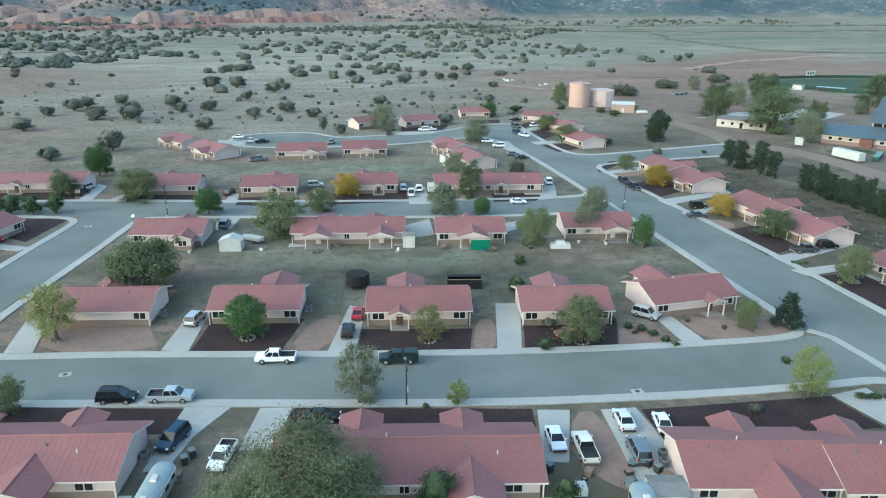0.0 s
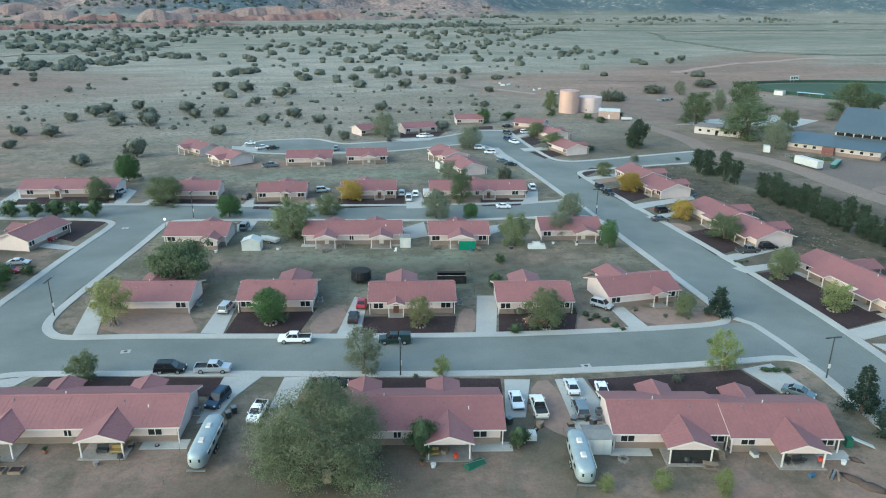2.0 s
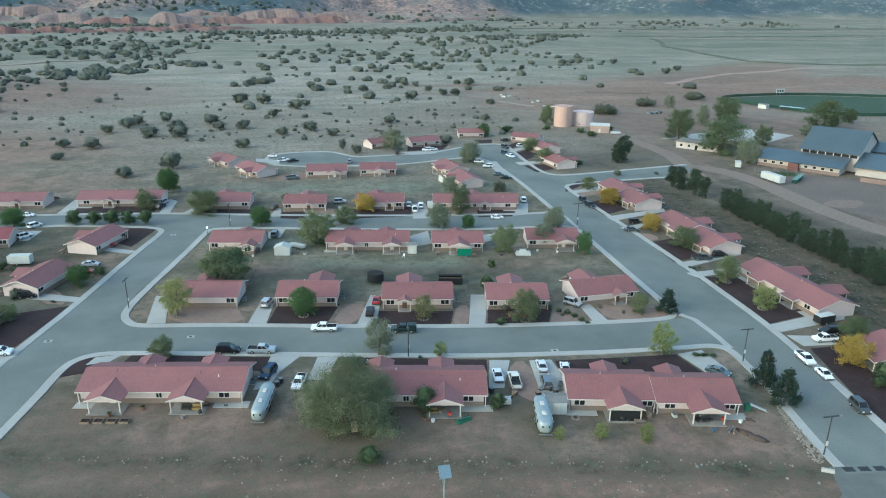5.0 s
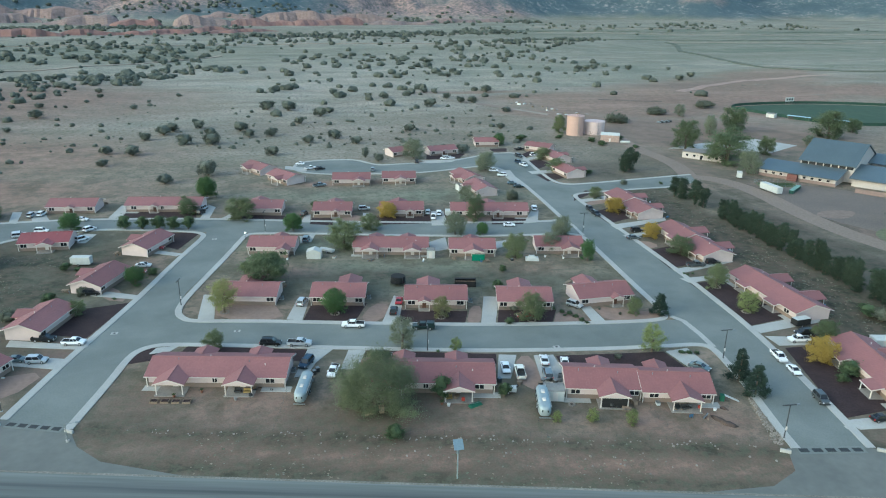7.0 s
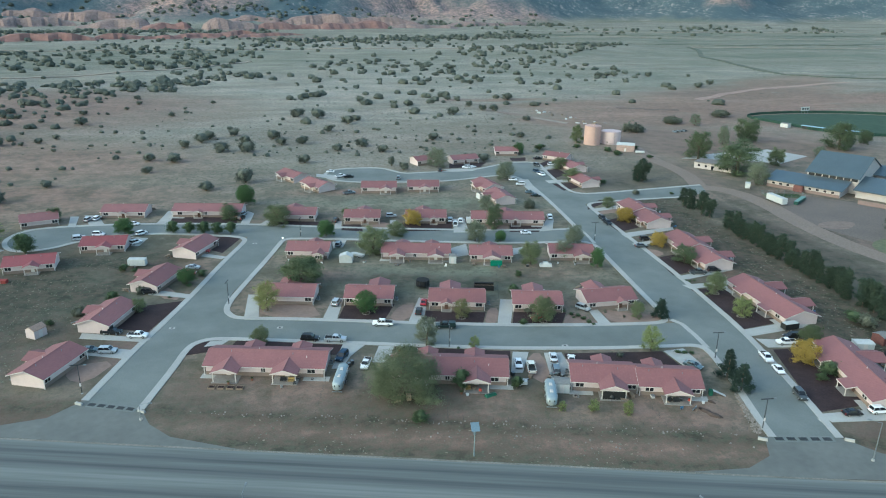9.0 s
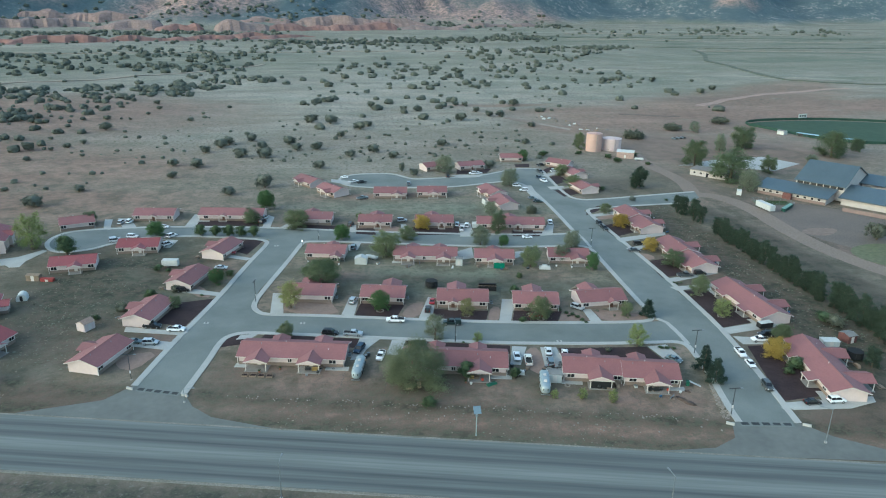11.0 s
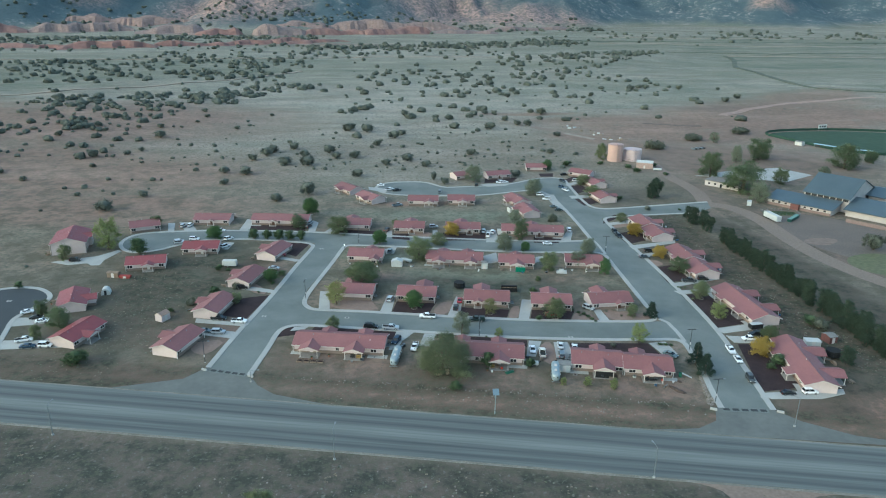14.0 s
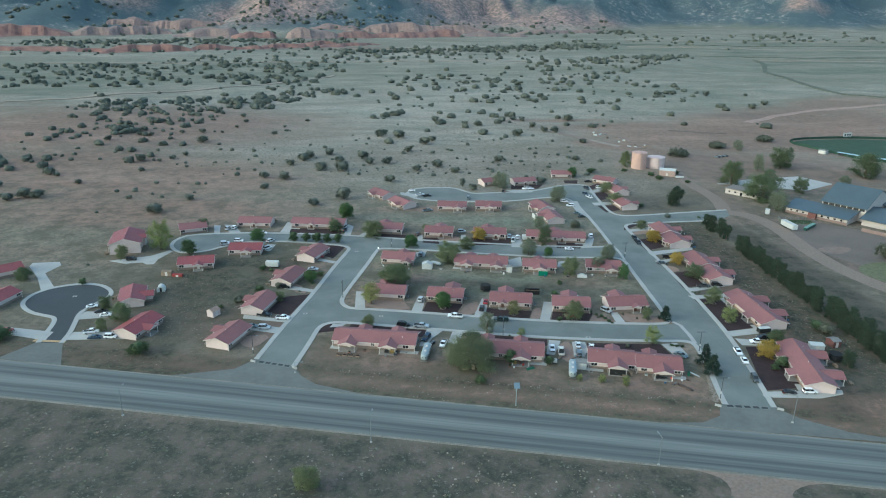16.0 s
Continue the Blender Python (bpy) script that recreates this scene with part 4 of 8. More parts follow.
def house(x, y, yaw, length, width=10.5, wings=(), face=-1, label="", roof=None, lift=0.0, wins=None, closed_ends=True):
    """A long single-storey house. wings: (place along it, side, width, reach, kind). face: the side with the entrance."""
    roof = roof or ROOF
    ze = EAVE + lift
    HOMES.append((x, y, yaw, length, width, face, [wg for wg in wings]))
    h = thing("house", x, y, 0, yaw, label or "single-storey cream stucco house with a red metal roof", "house", "red-roofed houses")
    over = 0.62
    hx, hy = length / 2 - over, width / 2 - over
    zt = ze + SLOPE * over - 0.17
    zg = ze + SLOPE * width / 2 - 0.19
    wall = Shape()
    outline = [(-hy, 0), (hy, 0), (hy, zt), (0, zg), (-hy, zt)]
    wall.hull([(-hx, a, z) for a, z in outline], [(hx, a, z) for a, z in outline])
    part("wall", wall, STUCCO, h)
    for x0, y0, x1, y1 in ((-hx - 0.03, -hy - 0.03, hx + 0.03, -hy), (-hx - 0.03, hy, hx + 0.03, hy + 0.03)):
        part("wainscot", Shape().box(x0, y0, 0, x1, y1, 0.95), WAINSCOT, h, "tan stucco band along the foot of the wall")
    main, ribs = Shape(), Shape()
    cap = gable_slabs(main, ribs, -length / 2, length / 2, width / 2, ze)
    r = part("roof", main, roof, h)
    part("roof_seam", ribs, roof, r)
    part("ridge_cap", cap, roof, r)
    fascia = Shape()
    zr = ze + SLOPE * width / 2
    for sx in (-1, 1):
        for sy in (-1, 1):
            xe = sx * length / 2
            lo = [(xe, 0, zr - 0.24), (xe + sx * 0.05, 0, zr - 0.24), (xe + sx * 0.05, sy * width / 2, ze - 0.24), (xe, sy * width / 2, ze - 0.24)]
            fascia.hull(lo, [(p[0], p[1], p[2] + 0.21) for p in lo])
    for sy in (-1, 1):
        fascia.box(-length / 2, sy * width / 2 - (0 if sy > 0 else 0.05), ze - 0.21, length / 2, sy * width / 2 + (0.05 if sy > 0 else 0), ze - 0.03)
    part("fascia", fascia, TRIM, r, "white painted fascia boards")
    for k, u in enumerate((-0.30, -0.08, 0.21, 0.33)):
        if k < (4 if length > 20 else 3):
            vy = (-0.16, 0.05, -0.24, -0.4)[k] * width / 2
            zv = zr - SLOPE * abs(vy)
            part("vent_pipe", Shape().rod((u * length, vy, zv - 0.1), (u * length, vy, zv + 0.42), 0.08), TRIM if k % 2 else STEEL, r)
    for (wx, side, ww, reach, kind) in wings:
        if kind == 'lean':
            # the roof slope carried on over a porch
            ya, yb = side * (width / 2 - 0.1), side * (width / 2 + reach)
            za, zb = ze + SLOPE * 0.1, ze - SLOPE * 0.6 * reach
            top = [(wx - ww / 2, ya, za + 0.02), (wx + ww / 2, ya, za + 0.02), (wx + ww / 2, yb, zb), (wx - ww / 2, yb, zb)]
            lean = part("porch_roof", Shape().hull([(p[0], p[1], p[2] - 0.14) for p in top], top), roof, h)
            part("fascia", Shape().box(wx - ww / 2, min(yb, yb + side * 0.05), zb - 0.2, wx + ww / 2, max(yb, yb + side * 0.05), zb - 0.01), TRIM, lean, "white painted fascia boards")
            for sx in (-1, 1):
                xe = wx + sx * ww / 2
                lo = [(xe, ya, za - 0.2), (xe + sx * 0.05, ya, za - 0.2), (xe + sx * 0.05, yb, zb - 0.2), (xe, yb, zb - 0.2)]
                part("rake_board", Shape().hull(lo, [(p[0], p[1], p[2] + 0.2) for p in lo]), TRIM, lean)
                part("porch_post", Shape().box(xe - sx * 0.3 - 0.08, yb - side * 0.3 - 0.08, 0, xe - sx * 0.3 + 0.08, yb - side * 0.3 + 0.08, zb - 0.1), TRIM, h)
            part("porch_floor", Shape().box(wx - ww / 2, min(side * hy, yb), 0, wx + ww / 2, max(side * hy, yb), 0.12), SHADED_PORCH_SLAB, h)
            part("door", Shape().box(wx - 0.5, min(side * hy, side * (hy + 0.05)), 0.12, wx + 0.5, max(side * hy, side * (hy + 0.05)), 2.15), DOOR, h)
            continue
        y_in, y_out = side * (width / 2 - ww / 2), side * (width / 2 + reach)
        ws, wr = Shape(), Shape()
        wcap = gable_slabs(ws, wr, y_in, y_out, ww / 2, ze, axis='y', inner=side * (width / 2 - 0.02))
        for sh in (ws, wr, wcap):
            sh.v = [(px + wx, py, pz + 0.012) for px, py, pz in sh.v]
        wing = part("porch_roof" if kind == 'porch' else "gable_roof", ws, roof, h)
        part("roof_seam", wr, roof, wing)
        part("ridge_cap", wcap, roof, wing)
        wz = ze + SLOPE * ww / 2
        tri = Shape()
        yo = y_out - side * (0.1 if kind == 'porch' else over)
        tri.hull([(wx - ww / 2 + 0.35, yo, ze - 0.12), (wx + ww / 2 - 0.35, yo, ze - 0.12), (wx, yo, wz - 0.2)], [(wx - ww / 2 + 0.35, yo - side * 0.15, ze - 0.12), (wx + ww / 2 - 0.35, yo - side * 0.15, ze - 0.12), (wx, yo - side * 0.15, wz - 0.2)])
        part("gable", tri, STUCCO, wing)
        rake = Shape()
        for sx in (-1, 1):
            lo = [(wx, y_out, wz - 0.23), (wx, y_out + side * 0.05, wz - 0.23), (wx + sx * ww / 2, y_out + side * 0.05, ze - 0.23), (wx + sx * ww / 2, y_out, ze - 0.23)]
            rake.hull(lo, [(p[0], p[1], p[2] + 0.21) for p in lo])
        part("fascia", rake, TRIM, wing, "white painted fascia boards")
        y_wall = side * hy
        if kind == 'room':
            rx, ro = ww / 2 - 0.5, y_out - side * over
            rm = Shape().box(wx - rx, min(y_wall, ro), 0, wx + rx, max(y_wall, ro), ze)
            part("wall", rm, STUCCO, h)
            part("wainscot", Shape().box(wx - rx - 0.03, min(y_wall, ro + side * 0.03), 0, wx + rx + 0.03, max(y_wall, ro + side * 0.03), 0.95), WAINSCOT, h)
            if ww > 3.5:
                window(h, wx, ro + side * 0.03, 1.5, 1.5, 1.0, ('y', side))
        else:
            px = ww / 2 - (0.55 if ww > 4 else 0.3)
            for sx in (-1, 1):
                part("porch_post", Shape().box(wx + sx * px - 0.085, y_out - side * 0.35 - 0.085, 0, wx + sx * px + 0.085, y_out - side * 0.35 + 0.085, ze - 0.12), TRIM, h)
            part("porch_beam", Shape().box(wx - px - 0.2, y_out - side * 0.35 - 0.07, ze - 0.30, wx + px + 0.2, y_out - side * 0.35 + 0.07, ze - 0.13), TRIM, h)
            part("porch_floor", Shape().box(wx - ww / 2 + 0.2, min(y_wall, y_out + side * 0.1), 0, wx + ww / 2 - 0.2, max(y_wall, y_out + side * 0.1), 0.12), SHADED_PORCH_SLAB, h)
            part("door", Shape().box(wx - 0.5, min(y_wall, y_wall + side * 0.06), 0.12, wx + 0.5, max(y_wall, y_wall + side * 0.06), 2.15), DOOR if kind == 'entry' else TRIM, h)
    if wins is None:
        wins = [(-length * 0.38, -1), (length * 0.38, -1), (-length * 0.36, 1), (length * 0.36, 1)]
        if length > 20:
            wins += [(-0.3, -1)]
    for wx, side in wins:
        wide = 1.7 if abs(wx) > 2 else 0.9
        if all(side != wg[1] or abs(wx - wg[0]) > wg[2] / 2 + 0.6 for wg in wings):
            window(h, wx, side * hy, 1.62, wide, 1.05, ('y', side))
    # the ends of the house stand open as a small porch under the roof corner, on the side away from the drive
    for sx in (-1, 1):
        part("porch_post", Shape().box(sx * (length / 2 - 0.35) - 0.07, face * (width / 2 - 0.35) - 0.07, 0, sx * (length / 2 - 0.35) + 0.07, face * (width / 2 - 0.35) + 0.07, ze - 0.1), TRIM, h)
    if length > 20 or (label == HALF and x < 50):
        part("patio", Shape().box(-length / 2 - 0.3, face * width / 2 - 1.0, 0, -length / 2 + 5.0, face * width / 2 + 1.0, 0.07), CONCRETE, h, "pale concrete patio slab")
    if length > 20 or (label == HALF and x > 50):
        part("patio", Shape().box(length / 2 - 5.0, face * width / 2 - 1.0, 0, length / 2 + 0.9, face * width / 2 + 1.0, 0.07), CONCRETE, h, "pale concrete patio slab")
    return h


HOMES = []
DUPLEX = "long cream stucco duplex with a red metal roof and gabled porches"
BACK = 5.4
house(-30.9, 73.4, -10.0, 28.0, wings=((-8.2, -1, 6.2, 3.0, 'porch'), (5.2, -1, 6.2, 3.0, 'porch'), (-5.0, 1, 4.8, 1.7, 'room'), (6.4, 1, 4.8, 1.7, 'room')), label=DUPLEX)
house(10.1, 64.7, -10.5, 27.0, wings=((-7.4, -1, 6.2, 3.0, 'porch'), (6.2, -1, 6.2, 3.0, 'porch'), (-5.2, 1, 4.8, 1.9, 'room'), (5.8, 1, 4.8, 1.9, 'room')), label=DUPLEX)
house(43.75, 57.05, -12.0, 15.0, wings=((1.6, -1, 6.2, 3.0, 'porch'), (0.7, 1, 4.8, 1.9, 'room')), label=HALF, wins=[(-5.4, -1), (6.0, -1), (-5.0, 1)])
house(57.6, 53.5, -12.0, 14.2, wings=((0.9, -1, 6.2, 3.0, 'porch'), (-2.0, 1, 4.8, 1.9, 'room')), label=HALF, lift=-0.12, wins=[(5.4, -1), (-4.6, -1), (5.0, 1)])
COTTAGE = "cream stucco cottage with a red metal gable roof"
house(-27.9, 113.5, -10, 15.0, wings=((-1.5, 1, 6.2, 3.4, 'room'),), label=COTTAGE)
house(-5.6, 109.7, -10, 14.0, wings=((1.9, 1, 6.2, 3.4, 'room'),), label=COTTAGE)
house(18.5, 104.3, -9.5, 16.0, wings=((-2.0, 1, 6.2, 3.4, 'room'), (-2.9, -1, 3.2, 1.3, 'entry')), label=COTTAGE)
house(40.4, 100.0, -9.5, 14.2, wings=((-0.4, 1, 6.2, 3.4, 'room'),), label=COTTAGE)
house(60.7, 99.9, 3.4, 15.2, wings=((-1.0, 1, 6.2, 3.4, 'room'), (2.6, -1, 3.4, 1.4, 'entry')), label=COTTAGE)
# south of the middle street, seen from behind
house(-23.7, 150.7, -10, 14.5, wings=((4.0, -1, 4.2, 3.0, 'room'), (1.0, 1, 5.0, 1.6, 'room')), label=COTTAGE)
house(11.6, 145.0, -9.5, 23.0, wings=((-6.0, -1, 5.4, 2.8, 'porch'), (6.6, -1, 5.4, 2.8, 'porch'), (-5.0, 1, 5, 1.6, 'room'), (5.0, 1, 5, 1.6, 'room')), label=DUPLEX)
house(35.8, 140.2, -9.5, 14.3, wings=((0.2, -1, 6.0, 2.8, 'porch'), (0.0, 1, 5.0, 1.6, 'room')), label=COTTAGE)
house(62.7, 138.6, -9.0, 15.0, wings=((3.0, -1, 5.6, 2.6, 'porch'),), label=COTTAGE)
# north of the middle street
house(-124.0, 194.5, 20, 13.0, label=COTTAGE)
house(-95.2, 203.6, -5, 17.0, wings=((0, -1, 3.4, 1.2, 'entry'),), label=COTTAGE)
house(-63.7, 201.2, -7, 27.0, wings=((-3, -1, 3.6, 1.3, 'entry'),), label=DUPLEX)
house(-29.2, 192.7, -8, 15.0, wings=((-2.5, 1, 6.2, 3.0, 'room'),), label=COTTAGE)
house(-4.5, 186.7, -8, 14.0, wings=((0, 1, 6.2, 3.0, 'room'), (1.2, -1, 3.2, 1.2, 'entry')), label=COTTAGE)
house(19.6, 184.2, -7, 16.0, wings=((-1, 1, 6.2, 3.0, 'room'), (3.0, -1, 3.2, 1.2, 'entry')), label=COTTAGE)
house(50.5, 178.7, -9, 28.0, wings=((0, 1, 6.2, 3.0, 'room'), (3.0, -1, 4.0, 1.2, 'entry')), label=DUPLEX)
# round the northern turning circle
house(-22.5, 237.0, 126, 15.0, 10.0, wings=((-2.0, 1, 5.4, 2.4, 'porch'),), label=COTTAGE)
house(-34.2, 255.4, 126, 15.0, 10.0, wings=((1.0, 1, 5.0, 2.4, 'porch'),), label=COTTAGE)
house(4.6, 231.0, -6, 15.8, wings=((3.0, -1, 5.4, 2.6, 'porch'),), label=COTTAGE)
house(24.3, 231.0, -6, 14.3, wings=((0.6, -1, 5.2, 2.4, 'porch'),), label=COTTAGE)
house(54.7, 209.1, 97, 15.0, 9.8, wings=((2, 1, 5.0, 2.4, 'porch'),), label=COTTAGE)
house(53.1, 228.2, 104, 15.0, 9.8, wings=((-1, 1, 5.0, 2.8, 'porch'),), label=COTTAGE)
house(31.0, 283.8, 24, 13.0, 9.6, label=COTTAGE)
house(51.7, 284.3, 13, 15.0, 9.6, wings=((0, -1, 3.4, 1.2, 'entry'),), label=COTTAGE)
house(79.1, 302.5, -5, 13.0, 9.6, label=COTTAGE)
house(103.6, 285.8, 140, 14.0, 9.6, wings=((0, -1, 4, 1.5, 'room'),), label=COTTAGE)
house(104.5, 262.0, 100, 14.0, 9.6, wings=((2, -1, 4.6, 2.0, 'room'),), label=COTTAGE)
house(100.2, 233.1, 99, 14.5, 10.0, wings=((-1, -1, 5, 2.4, 'room'),), label=COTTAGE)
# along the long eastern street
EAST = "long cream stucco duplex with red metal roof and side wings"
UNIT = "stepped half of a long cream stucco duplex under red metal"
house(105.3, 184.4, 92.5, 14.4, 10.8, wings=((0.5, -1, 5.6, 3.0, 'porch'), (-3.6, 1, 4.2, 1.3, 'lean')), face=1, label=UNIT, lift=0.35)
house(106.0, 170.4, 92.5, 13.6, 10.8, wings=((1.5, -1, 5.6, 2.6, 'porch'), (-2.0, 1, 4.2, 1.3, 'lean')), face=1, label=UNIT)
house(105.9, 141.0, 91, 16.0, 10.8, wings=((1.0, -1, 6.0, 3.2, 'porch'), (-3.6, 1, 4.4, 1.3, 'lean')), face=1, label=UNIT, lift=0.35)
house(106.4, 126.1, 91, 13.8, 10.8, wings=((1.6, -1, 6.0, 3.0, 'porch'), (-2.4, 1, 4.4, 1.3, 'lean')), face=1, label=UNIT)
house(107.2, 92.4, 92.6, 28.2, 10.8, wings=((-4.7, -1, 6.0, 3.3, 'porch'), (7.6, -1, 6.0, 3.3, 'porch'), (6.2, 1, 4.6, 1.5, 'lean'), (-5.7, 1, 4.6, 1.5, 'lean')), face=1, label=EAST)
house(103.5, 50.4, 79.2, 28.6, 9.8, wings=((-5.9, -1, 6.2, 3.8, 'porch'), (7.0, -1, 6.4, 3.4, 'porch'), (6.4, 1, 4.4, 2.4, 'lean'), (-5.8, 1, 4.2, 2.4, 'lean')), face=1, label=EAST)
# west of the western street
WEST = "cream stucco cottage with red metal roof and a side porch"
for hx_, hy_, a in ((-79.8, 77.0, 70.5), (-74.4, 103.0, 76), (-67.8, 128.6, 73), (-61.4, 156.8, 69)):
    house(hx_ - 0.4, hy_, a, 15.0, 9.5, wings=((2.0, 1, 5.4, 1.8, 'room'),), face=-1, label=WEST)
house(-91.9, 163.9, 0, 14.8, wings=((0.8, -1, 5.0, 2.4, 'porch'),), label="cream stucco cottage with a deep red metal roof", roof=ROOF_OLD)
house(-109.4, 147.2, 8.8, 15.0, wings=((1.0, -1, 4.6, 2.2, 'porch'),), label="cream stucco cottage with a deep red metal roof", roof=ROOF_OLD)
house(-112.4, 85.1, 71, 15.2, 9.8, wings=((-1.0, -1, 5.0, 2.2, 'porch'),), face=1, label="cream stucco cottage with a deep red metal roof", roof=ROOF_OLD)
house(-123.3, 110.6, 105, 14.6, 9.8, wings=((-0.4, -1, 5.8, 2.8, 'room'),), face=1, label="cream stucco cottage with a deep red metal roof", roof=ROOF_OLD)
house(-146.3, 170.6, 102, 18.4, 14.0, wings=((1.0, -1, 6.0, 1.2, 'room'),), face=1, label="large cream stucco house with a deep red metal roof", roof=ROOF_OLD, lift=2.2)
house(-185.0, 138.0, 40, 15.0, 10.0, label="cream stucco cottage with a deep red metal roof", roof=ROOF_OLD)
house(-172.0, 109.5, 75, 14.0, 10.0, label="cream stucco cottage with a deep red metal roof", roof=ROOF_OLD)

# ---- trees and shrubs ----


def leaf_cloud(blobs, count, size, seed, flat=0.75, fill=None, loose=0.72, share=0.2):
    """Many small leaf blades, gathered in clumps; each blob: centre and radii."""
    r = np.random.RandomState(seed)
    weight = np.array([b[3] * b[3] for b in blobs])
    pick = r.choice(len(blobs), count, p=weight / weight.sum())
    c = np.array([b[:3] for b in blobs])[pick]
    rad = np.array([b[3] for b in blobs])[pick]
    d = r.normal(size=(count, 3))
    d /= np.linalg.norm(d, axis=1)[:, None]
    p = c + d * (rad * np.minimum(np.abs(r.normal(0, loose, count)), 2.6 * loose))[:, None] * np.array([1, 1, flat])
    if fill:
        # a share of the leaves fills the crown between the clumps
        mid, half = fill
        k = int(count * share)
        p[:k] = np.array(mid) + d[:k] * (r.uniform(0.05, 1.0, k) ** 0.42)[:, None] * np.array(half)
    n = d + r.normal(size=(count, 3)) * 0.6
    n /= np.linalg.norm(n, axis=1)[:, None]
    a = np.cross(n, r.normal(size=(count, 3)))
    a /= np.linalg.norm(a, axis=1)[:, None]
    b = np.cross(n, a)
    s = (size * r.uniform(0.6, 1.3, count))[:, None]
    a, b = a * s, b * s * 0.7
    v = np.stack([p - a, p - b * 0.9, p + a, p + b], 1).reshape(-1, 3)
    f = np.arange(count * 4).reshape(-1, 4)
    return v, f


def crown_blobs(kind, seed):
    """Clumps of a crown one unit wide and one high, the ground at 0."""
    r = random.Random(seed)
    blobs = []
    if kind == "cedar":
        for k in range(40):
            z = r.uniform(0.08, 0.92)
            a, q = r.uniform(0, math.tau), 0.36 * math.sin(math.pi * min(0.95, 0.12 + 0.8 * z)) ** 0.7 * r.uniform(0.5, 1.1)
            blobs.append((math.cos(a) * q, math.sin(a) * q, z, r.uniform(0.06, 0.13)))
    elif kind in ("pine",):
        for k in range(44):
            z = 0.10 + 0.86 * (k / 44) ** 0.95
            reach = 0.42 * (1 - z) ** 0.62 + 0.015
            a = k * 2.4 + r.random()
            q = reach * r.uniform(0.45, 1.0)
            blobs.append((math.cos(a) * q, math.sin(a) * q, z, 0.05 + 0.09 * (1 - z)))
    elif kind in ("juniper", "dark_bush", "grey_bush"):
        for k in range(22):
            a, q = r.uniform(0, math.tau), 0.36 * math.sqrt(r.random())
            blobs.append((math.cos(a) * q, math.sin(a) * q, 0.2 + 0.55 * r.random() * math.sqrt(1 - (q / 0.46) ** 2), r.uniform(0.11, 0.17)))
    else:
        # boughs that end at uneven lengths, each with its own clumps
        low = {"cottonwood": 0.02, "yellow": 0.18, "lime": 0.10, "green": 0.08}.get(kind, 0.06)
        widest = 0.36 if kind == "cottonwood" else 0.45
        boughs = 26 if kind == "cottonwood" else 15
        for k in range(boughs):
            z = low + (0.93 - low) * (k + r.random()) / boughs
            shape = math.sqrt(max(0.06, 1 - ((z - widest) / ((1 - widest) if z > widest else widest + 0.12)) ** 2))
            a, q = k * 2.4 + r.uniform(-0.5, 0.5), 0.44 * shape * r.uniform(0.55, 1.05)
            for _ in range(6):
                t = r.uniform(0.55, 1.0)
                blobs.append((math.cos(a) * q * t + r.gauss(0, 0.045), math.sin(a) * q * t + r.gauss(0, 0.045), min(0.96, z * (0.75 + 0.25 * t) + r.gauss(0, 0.04)), r.uniform(0.045, 0.10)))
    return blobs


TREE_WORDS = {"green": ("dense leafy green shade tree", "tree"), "lime": ("young tree with fresh lime-green leaves", "tree"), "yellow": ("tree with yellow-green spring leaves", "tree"), "gold": ("small tree in golden yellow leaf", "tree"), "gold_elm": ("thin elm with yellowish leaves", "tree"),
              "olive": ("olive-green elm with a loose crown", "tree"), "grey_elm": ("grey-green elm with a thin airy crown", "tree"), "dark_elm": ("broad dark green elm tree", "tree"), "cottonwood": ("very broad old cottonwood with many limbs", "tree"), "dark_bush": ("dense dark green garden bush", "bush"), "grey_bush": ("low thicket of grey-green sagebrush", "bush"),
              "juniper": ("round dark juniper on the scrub land", "shrub"), "pine": ("dark green pine with layered boughs", "tree"), "cedar": ("bushy dark evergreen in a windbreak row", "tree")}
PROTOS = {}
TREE_COUNT = [0]


